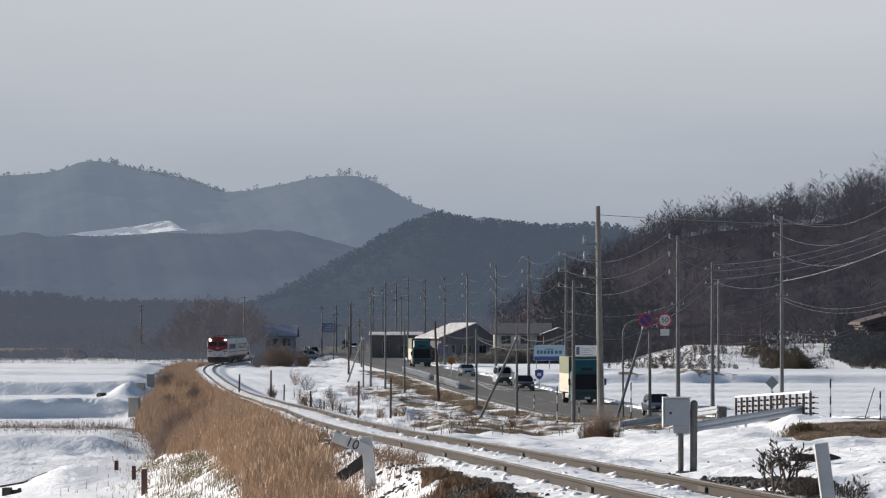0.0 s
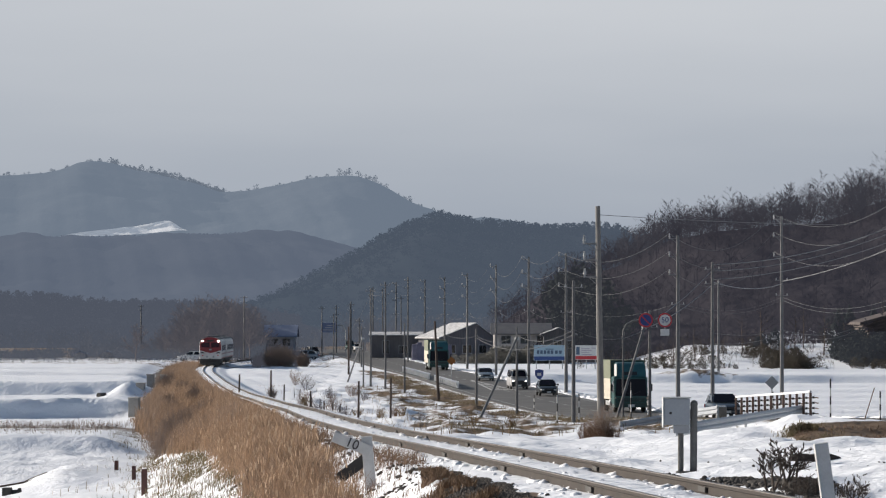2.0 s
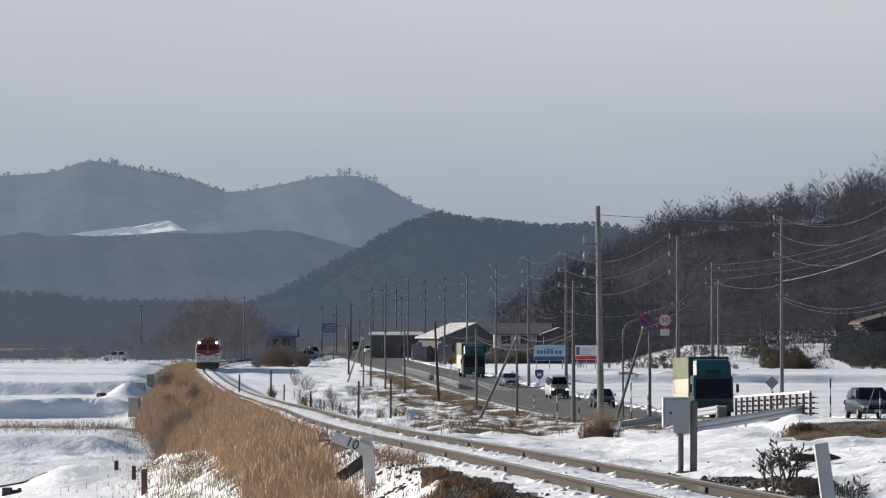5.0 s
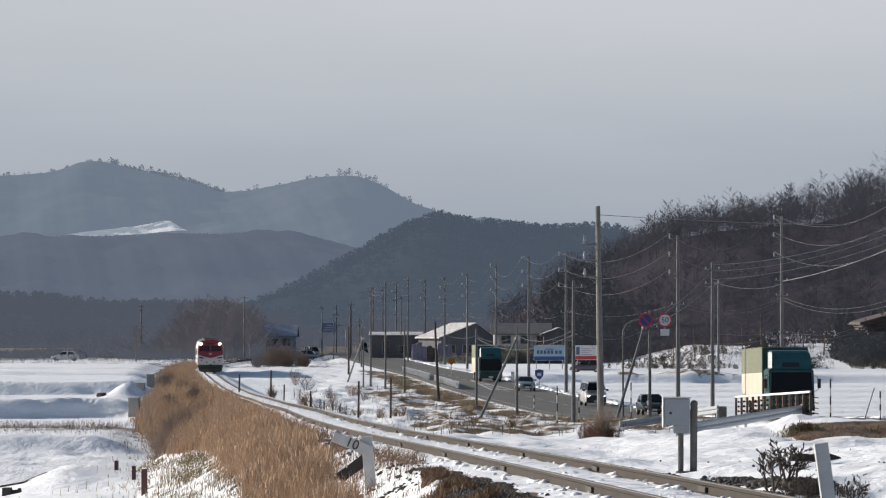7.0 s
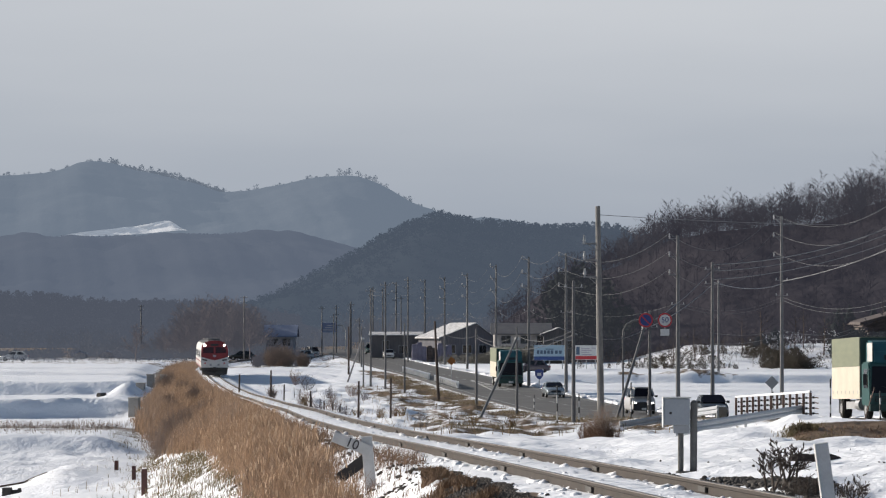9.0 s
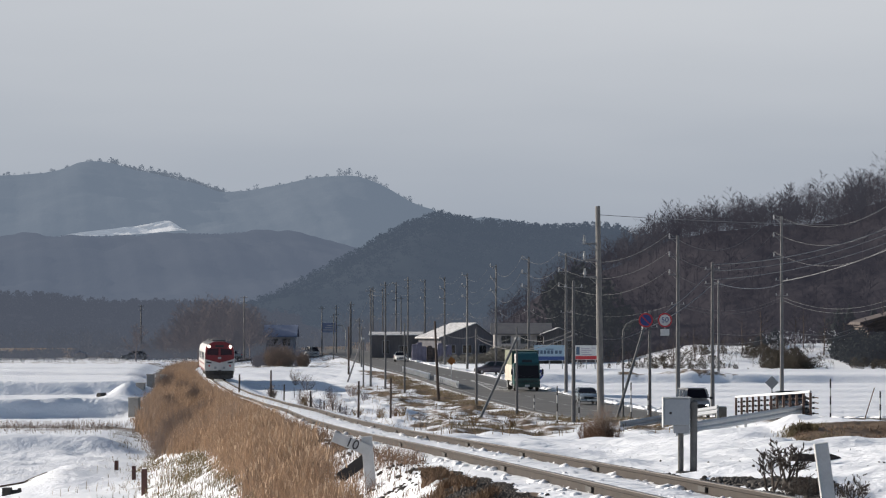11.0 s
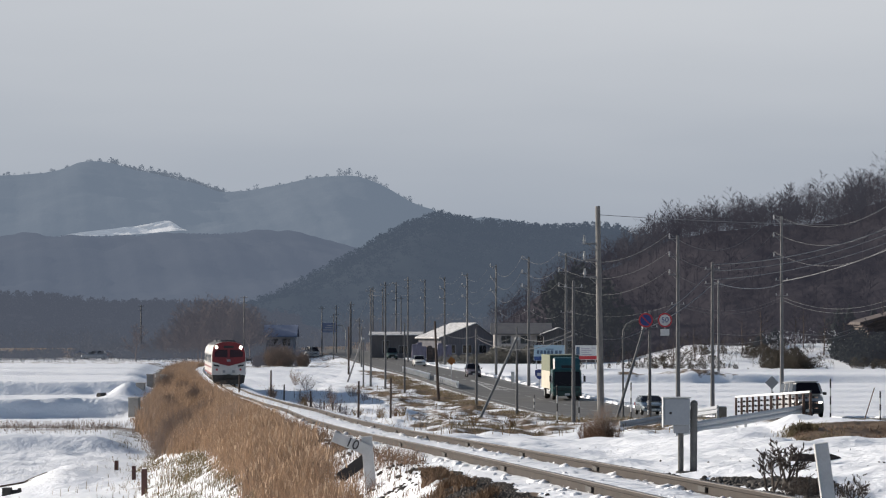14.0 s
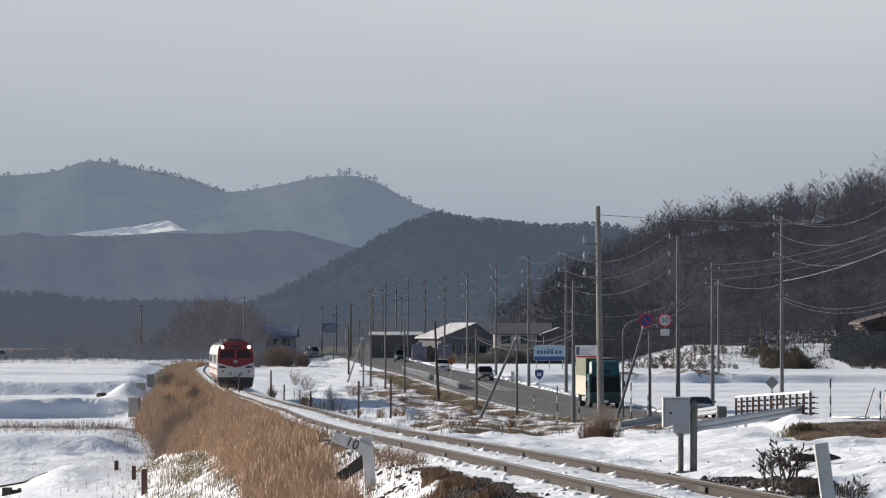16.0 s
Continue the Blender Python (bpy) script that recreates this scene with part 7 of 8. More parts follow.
def build_shrubs():
    shrub(4.85, 110, 0.85, 0.46, 190, "bush", "dense reddish-brown leafless bush beside the line", 1, 8, 0.008, 0.55)
    shrub(4.88, 110.1, 1.30, 0.66, 130, "thicket_brush", "thin wispy brown bush beside the line", 4, 7, 0.006, 0.25)
    shrub(5.35, 110.6, 0.55, 0.35, 50, "bush", "low brown leafless bush beside the line", 3, 8, 0.008, 0.7)
    shrub(4.45, 111, 0.75, 0.30, 60, "bush", "small brown leafless bush beside the line", 2, 8, 0.009)
    shrub(9.25, 91.6, 0.24, 0.40, 170, "tuft", "dark olive turf tussock on the bare lip of the ramp", 7, 9, 0.010, 0.85)
    for x, y, n, r, turn in ((6.0, 57.5, 0.78, 0.082, 6), (9.05, 76, 0.36, 0.05, -8)):
        t = thing("old_log", "short dark rotten log lying on the snow", "log", (x, y, float(ground_z(x, y))), turn, group="old logs")
        part("trunk", tube(bmesh.new(), [(-n / 2, 0, r * 0.3), (-n * 0.3, 0.03, r * 0.9), (-n / 9, 0.01, r * 0.6), (n / 5, -0.03, r * 1.1), (n / 2, 0.01, r * 0.2)], r, 9), "dark_weed", t)
        for s in (-1, 1):
            part("cut_end", rod(bmesh.new(), (s * (n / 2 - 0.02), 0, r * 0.25), (s * (n / 2 + 0.004), 0, r * 0.25), r * 0.96, r * 0.9, 9), "bark", t)
        part("knot", rod(bmesh.new(), (n * 0.15, -r * 0.7, r), (n * 0.18, -r * 1.1, r * 1.5), r * 0.35, r * 0.2, 6), "dark_weed", t)
    shrub(4.35, 42.6, 0.20, 0.34, 150, "dark_weed", "dark matted grass at the foot of a gnarled shrub", 8, 6, 0.005, 0.9)
    shrub(4.78, 42.2, 0.16, 0.26, 90, "dark_weed", "dark matted grass beside the line", 9, 6, 0.005, 0.9)
    for i, (x, y, h, r) in enumerate(((4.05, 43.4, 0.60, 0.26), (4.30, 44.0, 0.62, 0.28), (4.85, 41.5, 0.40, 0.26))):
        gnarled(x, y, h, 10 + i)
    for i, (x, y, h, r) in enumerate(((-12.6, 262, 1.0, 0.5), (-25.3, 484, 1.7, 0.9), (-24.4, 487, 2.4, 1.2), (-23.4, 485, 2.9, 1.3), (-22.3, 489, 3.1, 1.4), (-21.2, 485, 2.9, 1.3), (-20.1, 488, 2.7, 1.4), (-19.1, 486, 2.0, 1.1))):
        shrub(x, y, h, r, 170 if r > 0.8 else 50, "thicket_tree" if i in (1, 2, 6) else "thicket_brush", "broad brown leafless thicket at the edge of the snowy field", 30 + i, 11, 0.017 if r > 0.8 else 0.012, 0.5 if r > 0.8 else 0.35)
    rng = random.Random(77)
    for i in range(13):
        y = rng.uniform(150, 340)
        x = float(rail_x(y)) - rng.uniform(3.0, 5.6)
        shrub(x, y, rng.uniform(1.3, 2.1), rng.uniform(0.5, 0.9), 60, "thicket_brush", "grey-brown leafless brush among the dry reeds", 90 + i, 9, 0.009, 0.25)
    for i, (x, y, h, r) in enumerate(((-10.2, 262, 1.4, 0.8), (-9.0, 255, 1.2, 0.7), (-8.4, 272, 1.5, 0.9), (-6.9, 250, 1.1, 0.7), (-11.6, 300, 1.7, 1.0), (-10.0, 312, 1.6, 0.9), (-8.2, 325, 1.5, 0.9), (-6.6, 300, 1.2, 0.8), (-3.2, 240, 0.9, 0.6), (-1.5, 232, 0.8, 0.6), (0.2, 224, 0.8, 0.5), (-13.0, 340, 1.6, 1.0), (-15.0, 365, 1.8, 1.1))):
        shrub(x, y, h, r, 34, "thicket_tree" if i % 2 else "dark_straw", "grey-brown leafless shrub on the strip beside the road", 130 + i, 9, 0.010)
    for i, (x, y, h, r) in enumerate(((-4.0, 228, 1.0, 0.45), (-2.6, 226, 0.8, 0.4), (-9.4, 240, 1.1, 0.3), (-6.0, 250, 0.8, 0.5), (0.8, 212, 0.8, 0.4), (3.4, 180, 0.7, 0.4), (5.3, 152, 0.5, 0.4), (1.6, 196, 0.7, 0.5))):
        shrub(x, y, h, r, 30, "weed", "thin straw-coloured shrub standing in the snow", 50 + i, 6, 0.012)


def build_stones():
    rng = random.Random(9)
    protos = [lump_proto(rng) for _ in range(6)]

    def heap(name, gen, count, size, material, label, category):
        v, tr, n = [], [], 0
        for _ in range(count):
            x, y = gen()
            V, T = rng.choice(protos)
            s = rng.uniform(*size)
            w = rng.uniform(0, 6.28)
            R = np.array([[math.cos(w), -math.sin(w), 0], [math.sin(w), math.cos(w), 0], [0, 0, 0.75 if material == "stone" else rng.uniform(0.35, 0.8)]]) * s
            v.append(V @ R.T + np.array([x, y, float(ground_z(x, y)) + s * (0.15 if material == "stone" else rng.uniform(-0.35, 0.0))]))
            tr.append(T + n)
            n += len(V)
        tagged(fast_mesh(name, np.concatenate(v), np.concatenate(tr), material), label, category, kind="stuff")

    def near_side():
        y = rng.uniform(33, 45.5)
        return float(rail_x(y)) - rng.uniform(1.06 + 0.08 * math.sin(y * 0.9) + 0.03 * math.sin(y * 5.1), float(np.interp(y, [33, 45], [2.2, 1.25]))), y

    def far_side():
        y = rng.uniform(32, 47)
        return float(rail_x(y)) + 1.72 + rng.gauss(0, 0.15) * (1.6 if y < 40 else 0.8), y

    def anywhere():
        y = 30 + 120 * rng.random() ** 1.7
        return float(rail_x(y)) + rng.choice((-1, 1)) * rng.uniform(0.95, 1.7), y

    def ditch_pile():
        u = rng.random() ** 0.7
        return 3.75 + 0.68 * u + rng.gauss(0, 0.10), 52.0 - 9.5 * u + rng.gauss(0, 0.55)

    heap("ditch_rubble", ditch_pile, 2600, (0.016, 0.055), "stone", "dark wet rubble heaped in the ditch beside the line", "stones")
    heap("ballast_shoulder", near_side, 5500, (0.010, 0.024), "stone", "dark ballast stones bared along the track shoulder", "ballast")
    heap("ditch_stones", far_side, 3200, (0.009, 0.030), "stone", "dark stones in a line beside the track", "stones")
    heap("loose_stones", anywhere, 320, (0.012, 0.035), "stone", "loose ballast stones showing through the snow", "stones")

    def between():
        y = 30 + 170 * rng.random() ** 1.6
        return float(rail_x(y)) + rng.choice((-0.66, -0.42, 0.42, 0.68, 0.0, 0.9, -0.95)) + rng.gauss(0, 0.09), y

    heap("snow_clods", between, 700, (0.012, 0.05), "snow", "clods of snow thrown up between the rails", "snow")

    def along_rails():
        y = 31 + 75 * rng.random() ** 1.3
        return float(rail_x(y)) + rng.choice((-0.44, -0.47, 0.45, 0.47, 0.68, 0.72, -0.72)) + rng.gauss(0, 0.04), y + 0.5 * math.sin(y * 2.3)

    heap("thrown_snow", along_rails, 520, (0.03, 0.12), "snow", "lumps of snow heaped along the rails", "snow")

    def shoulder():
        while True:
            y = rng.uniform(42, 72)
            x = float(rail_x(y)) - rng.uniform(1.0, 3.4)
            if float(wave(x, y, 0.5, 3)) + 0.6 * float(wave(x, y, 0.17, 5)) > 0.25:
                return x, y

    heap("shoulder_rubble", shoulder, 1300, (0.010, 0.042), "stone", "dark rubble scattered through the snow on the bank", "stones")

    def slope():
        y = rng.uniform(45, 98)
        return float(rail_x(y)) + rng.uniform(2.2, 7.5), y

    heap("slope_clods", slope, 240, (0.010, 0.032), "stone", "small dark clods on the snowy slope", "stones")


def wire_fence():
    """Low fence of thin stakes and two wires along the snowy field."""
    t = thing("wire_fence", "low fence of thin dark stakes and slack wires", "fence")
    P = []
    for i in range(14):
        y = 318 - 7.0 * i
        x = float(rail_x(y)) + 6.2 + 0.25 * math.sin(i * 1.9)
        P.append(Vector((x, y, float(ground_z(x, y)))))
    for p in P:
        part("stake", rod(bmesh.new(), (p.x, p.y, p.z - 0.3), (p.x + 0.04 * math.sin(p.y), p.y, p.z + 0.95), 0.03, 0.025, 6), "pole_wood", t)
    for h in (0.4, 0.85):
        part("strand", tube(bmesh.new(), [p + Vector((0, 0, h)) for p in P], 0.008, 4), "wire", t)


wire_fence()


def build_track_details():
    for y in np.arange(27.5, 180, 8.2):
        for s in (-0.5665, 0.5665):
            x, z = float(rail_x(y)) + s, float(rail_z(y))
            slope = math.degrees(math.atan(float(rail_x(y + 1) - rail_x(y - 1)) / 2))
            for k in (-1, 1):
                ob = part("fishplate", box(bmesh.new(), -0.016, -0.22, -0.105, 0.016, 0.22, -0.05, 0.006), "underframe", TRACK)
                ob.matrix_basis = pose(x + k * 0.027, y, z, 0, 0, -slope)


build_grass()
build_shrubs()
build_stones()
build_track_details()


# ---------------------------------------------------------------- vehicles (front at y = 0, facing -y)
WHEELS = []


def wheel(parent, x, y, r, w, rim="steel"):
    hub = new("wheel")
    hub.parent = parent
    hub.matrix_basis = pose(x, y, r)
    bm = rod(bmesh.new(), (-w / 2, 0, 0), (w / 2, 0, 0), r, n=20)
    bmesh.ops.bevel(bm, geom=[e for e in bm.edges if abs(e.verts[0].co.x - e.verts[1].co.x) < 0.001], offset=r * 0.12, segments=2, affect="EDGES")
    part("tyre", bm, "rubber", hub)
    s = 1 if x > 0 else -1
    bm = rod(bmesh.new(), (s * w * 0.30, 0, 0), (s * w * 0.53, 0, 0), r * 0.58, r * 0.5, 14)
    for k in range(5):
        a = k * 1.2566
        rod(bm, (s * w * 0.5, r * 0.32 * math.cos(a), r * 0.32 * math.sin(a)), (s * w * 0.58, r * 0.32 * math.cos(a), r * 0.32 * math.sin(a)), r * 0.07, n=6)
    part("rim", bm, rim, hub)
    WHEELS.append((parent, hub, x, y, r))
    return hub


def frustum(bm, lo, hi, z0, z1):
    """lo, hi: x half-width, y front, y back at the foot and at the top."""
    v = []
    for (w, a, b), z in ((lo, z0), (hi, z1)):
        v += [bm.verts.new(p) for p in ((-w, a, z), (w, a, z), (w, b, z), (-w, b, z))]
    fs = [(3, 2, 1, 0), (4, 5, 6, 7), (0, 1, 5, 4), (1, 2, 6, 5), (2, 3, 7, 6), (3, 0, 4, 7)]
    faces = [bm.faces.new([v[i] for i in f]) for f in fs]
    return faces


def plate_on(a, b, c, d, out, shrink, thick=0.02):
    """A thin pane on the quad a b c d, pushed out along the vector out."""
    P = [Vector(p) for p in (a, b, c, d)]
    mid = sum(P, Vector()) / 4
    P = [mid + (p - mid) * shrink for p in P]
    out = Vector(out).normalized()
    bm = bmesh.new()
    f = [bm.verts.new(p + out * 0.004) for p in P]
    g = [bm.verts.new(p + out * thick) for p in P]
    fs = [bm.faces.new(f), bm.faces.new(g)] + [bm.faces.new((f[i], f[(i + 1) % 4], g[(i + 1) % 4], g[i])) for i in range(4)]
    bmesh.ops.recalc_face_normals(bm, faces=fs)
    return bm


def car(label, paint, L=4.2, W=1.66, H=1.46, hood=1.0, belt=0.92, nose=0.68, lamps=False, van=False, lower=None, category="car"):
    t = thing("van" if van else "car", label, category, group="")
    hw = W / 2
    clear = 0.22
    rear = L - (0.05 if van else 0.35)
    foot = hood if not van else 0.18
    roof_f = foot + (0.42 if van else 0.75)
    roof_b = L - 0.12 if van else L - 0.75
    prof = [(0.0, nose - 0.06), (0.06, nose), (0.17, nose + 0.05), (max(foot, 0.3), belt), (rear, belt + 0.03), (L - 0.1, belt - 0.02), (L, belt - 0.14)]
    ys = [0.0, 0.06, 0.18, 0.5, max(0.9, foot), L - 0.9, L - 0.35, L - 0.1, L]
    wide = [0.90, 0.94, 0.965, 0.985, 1.0, 1.0, 0.99, 0.97, 0.94] if van else [0.78, 0.87, 0.93, 0.975, 1.0, 1.0, 0.97, 0.90, 0.80]
    v, f = [], []
    for y, k in zip(ys, wide):
        top = float(np.interp(y, [p[0] for p in prof], [p[1] for p in prof]))
        lo = clear + 0.10 * (1 - k) / 0.28
        half = [(0.84, lo), (1.0, lo + 0.16), (1.0, lo + 0.6 * (top - lo)), (0.975, top - 0.09), (0.90, top - 0.02), (0.5, top + 0.012)]
        v += [(hw * k * x, y, z) for x, z in half] + [(-hw * k * x, y, z) for x, z in reversed(half)]
    n = 12
    for i in range(len(ys) - 1):
        f += [(i * n + j, i * n + (j + 1) % n, (i + 1) * n + (j + 1) % n, (i + 1) * n + j) for j in range(n)]
    f += [tuple(range(n)), tuple(range((len(ys) - 1) * n, len(ys) * n))]
    mesh_from("body", v, f, paint, t, smooth=True)
    bm = bmesh.new()
    lo, hi = (hw - 0.05, foot - 0.02, rear - 0.02), (hw - 0.20, roof_f, roof_b)
    frustum(bm, lo, hi, belt - 0.02, H)
    bmesh.ops.bevel(bm, geom=list(bm.edges), offset=0.14 if van else 0.09, segments=3, affect="EDGES")
    part("cabin", bm, paint, t)
    z0, z1 = belt + 0.0, H
    fr = [(-lo[0], lo[1], z0), (lo[0], lo[1], z0), (hi[0], hi[1], z1), (-hi[0], hi[1], z1)]
    part("windscreen", plate_on(*fr, (0, -(z1 - z0), hi[1] - lo[1]), 0.83 if van else 0.90), "tinted", t, "dark windscreen")
    bk = [(-lo[0], lo[2], z0), (lo[0], lo[2], z0), (hi[0], hi[2], z1), (-hi[0], hi[2], z1)]
    part("rear_window", plate_on(*bk, (0, (z1 - z0), lo[2] - hi[2] + 0.001), 0.84), "glass", t)
    part("roof_panel", box(bmesh.new(), -hi[0] + 0.03, roof_f + 0.05, H - 0.01, hi[0] - 0.03, roof_b - 0.05, H + 0.04, 0.02), paint, t)
    n = 3 if van else 2
    for s in (-1, 1):
        for k in range(n):
            a0, a1 = lo[1] + (lo[2] - lo[1]) * k / n, lo[1] + (lo[2] - lo[1]) * (k + 1) / n
            b0, b1 = hi[1] + (hi[2] - hi[1]) * k / n, hi[1] + (hi[2] - hi[1]) * (k + 1) / n
            part("side_window", plate_on((s * lo[0], a0, z0), (s * lo[0], a1, z0), (s * hi[0], b1, z1), (s * hi[0], b0, z1), (s, 0, 0.3), 0.80), "glass", t)
        part("headlight", box(bmesh.new(), s * (hw - (0.34 if lamps else 0.42)), -0.05 if van else -0.015, nose - (0.14 if lamps else 0.18), s * (hw - 0.16), 0.10, nose - 0.05, 0.02), "head_on" if lamps else "lens", t, "lit headlight" if lamps else "")
        part("tail_light", box(bmesh.new(), s * (hw - 0.30), L - 0.04, belt - 0.25, s * (hw - 0.04), L + 0.012, belt - 0.06, 0.02), "red_sign", t)
        part("mirror", box(bmesh.new(), s * (hw - 0.02), foot + 0.28, belt + 0.0, s * (hw + 0.17), foot + 0.40, belt + 0.15, 0.03), "black" if van else paint, t)
        part("door_seam", box(bmesh.new(), s * (hw - 0.004), foot + 0.95, 0.4, s * (hw + 0.004), foot + 0.965, belt - 0.04), "black", t)
        for y in (0.72, L - 0.75):
            wheel(t, s * (hw - 0.10), y, 0.30, 0.18)
    part("bumper", box(bmesh.new(), -hw * 0.84, -0.05, 0.26, hw * 0.84, 0.10, 0.46, 0.045), lower or paint, t)
    part("grille", box(bmesh.new(), -hw + 0.50, -0.012, nose - 0.17, hw - 0.50, 0.05, nose - 0.03, 0.01), "black", t)
    part("number_plate", box(bmesh.new(), -0.17, -0.065, 0.30, 0.17, -0.052, 0.44), "white_sign", t)
    if lower:
        part("lower_front", box(bmesh.new(), -hw * 0.9, -0.03, 0.26, hw * 0.9, 0.04, nose - 0.05, 0.02), lower, t, "dark lower front")
    return t


M["lens"] = mat("lens", (0.45, 0.46, 0.47), 0.15, 0.3)


def truck(label):
    t = thing("truck", label, "truck", group="green lorries")
    part("chassis", box(bmesh.new(), -0.45, 0.7, 0.55, 0.45, 9.0, 0.86, 0.02), "underframe", t)
    cab = part("cab", prism(bmesh.new(), [(0.03, 0.50), (0.0, 0.95), (0.02, 1.22), (0.20, 2.42), (0.34, 2.60), (1.95, 2.60), (1.95, 0.62)], "x", -1.2, 1.2, 0.07), "green_paint", t)
    part("windscreen", plate_on((-1.14, 0.01, 1.18), (1.14, 0.01, 1.18), (1.06, 0.19, 2.40), (-1.06, 0.19, 2.40), (0, -1, 0.15), 0.985, 0.03), "tinted", cab, "large dark windscreen")
    for s in (-1, 1):
        part("wiper", rod(bmesh.new(), (s * 0.1, -0.045, 1.30), (s * 0.65, -0.03, 1.50), 0.014, n=5), "black", cab)
        part("side_window", plate_on((s * 1.2, 0.35, 1.40), (s * 1.2, 1.35, 1.40), (s * 1.2, 1.35, 2.30), (s * 1.2, 0.5, 2.30), (s, 0, 0), 0.95), "glass", cab)
        part("headlight", box(bmesh.new(), s * 0.70, -0.06, 0.52, s * 1.06, 0.06, 0.68, 0.02), "lens", cab)
        part("marker_light", box(bmesh.new(), s * 1.08, -0.03, 0.98, s * 1.17, 0.06, 1.10, 0.01), "amber", cab)
        m = part("mirror", box(bmesh.new(), s * 1.34, -0.12, 1.55, s * 1.52, -0.04, 2.05, 0.03), "black", cab)
        part("mirror_arm", tube(bmesh.new(), [(s * 1.18, 0.2, 2.25), (s * 1.36, -0.05, 2.15), (s * 1.40, -0.08, 1.5), (s * 1.18, 0.2, 1.35)], 0.02, 5), "steel", m)
        part("step", box(bmesh.new(), s * 0.95, 0.3, 0.38, s * 1.2, 0.9, 0.5, 0.02), "underframe", cab)
    part("grille", box(bmesh.new(), -0.95, -0.03, 0.80, 0.95, 0.03, 1.05, 0.01), "black", cab)
    for k in range(3):
        part("grille_slat", box(bmesh.new(), -0.92, -0.045, 0.83 + 0.075 * k, 0.92, -0.032, 0.865 + 0.075 * k), "green_paint", cab)
    part("bumper", box(bmesh.new(), -1.2, -0.09, 0.36, 1.2, 0.15, 0.68, 0.04), "dark_green", cab, "dark green bumper")
    part("number_plate", box(bmesh.new(), -0.22, -0.11, 0.42, 0.22, -0.094, 0.60), "white_sign", cab)
    # wind deflector
    d = part("deflector", prism(bmesh.new(), [(0.24, 2.50), (0.46, 3.06), (0.86, 3.52), (1.95, 3.60), (1.95, 2.50)], "x", -1.0, 1.12, 0.09), "teal_paint", t, "teal roof wind deflector")
    part("vent", plate_on((-0.46, 0.30, 2.68), (0.46, 0.30, 2.68), (0.46, 0.39, 2.90), (-0.46, 0.39, 2.90), (0, -1, 0.4), 1.0, 0.03), "black", d)
    # white wedge added on the left only, standing for the deflector's sunlit side
    part("side_fin", prism(bmesh.new(), [(-1.09, 1.1), (-1.004, 0.36), (-1.004, 1.1)], "z", 2.62, 3.46), "white_paint", d, "white strip for the sunlit edge of the deflector")
    # load box
    part("load_box", box(bmesh.new(), -1.22, 2.12, 0.98, 1.22, 9.1, 3.72, 0.03), "dark_green", t)
    for s in (-1, 1):
        a, b = (s * 1.224, s * 1.25) if s > 0 else (s * 1.25, s * 1.224)
        up = part("side_curtain", box(bmesh.new(), a, 2.16, 2.42, b, 9.06, 3.74, 0.006), "tarp", t, "olive-green upper side")
        lw = part("side_board", box(bmesh.new(), a, 2.16, 0.92, b, 9.06, 2.41, 0.006), "cream_paint", t, "cream lower side")
        for k in range(7):
            y = 2.6 + k * 1.0
            part("hinge", box(bmesh.new(), a - 0.006, y, 1.15, b + 0.006, y + 0.10, 1.30), "steel", lw)
        for z in (2.72, 3.05, 3.4):
            part("crease", box(bmesh.new(), a - 0.004, 2.2, z, b + 0.004, 9.0, z + 0.02), "tarp", up)
        part("under_guard", box(bmesh.new(), s * 1.05, 3.0, 0.45, s * 1.10, 6.2, 0.80, 0.01), "steel", t)
        part("mud_flap", box(bmesh.new(), s * 0.75, 7.55, 0.25, s * 1.2, 7.58, 0.95), "white_sign", t)
    part("roof_sheet", box(bmesh.new(), -1.24, 2.14, 3.724, 1.24, 9.08, 3.76, 0.01), "tarp", t)
    part("fuel_tank", rod(bmesh.new(), (-0.95, 2.6, 0.66), (-0.95, 3.6, 0.66), 0.28, n=14), "steel", t)
    for s in (-1, 1):
        wheel(t, s * 1.02, 1.15, 0.47, 0.28)
        wheel(t, s * 0.98, 6.9, 0.47, 0.44)
    return t


M["dark_green"] = mat("dark_green", (0.010, 0.042, 0.038), 0.4, col2=(0.014, 0.05, 0.045), scale=2)


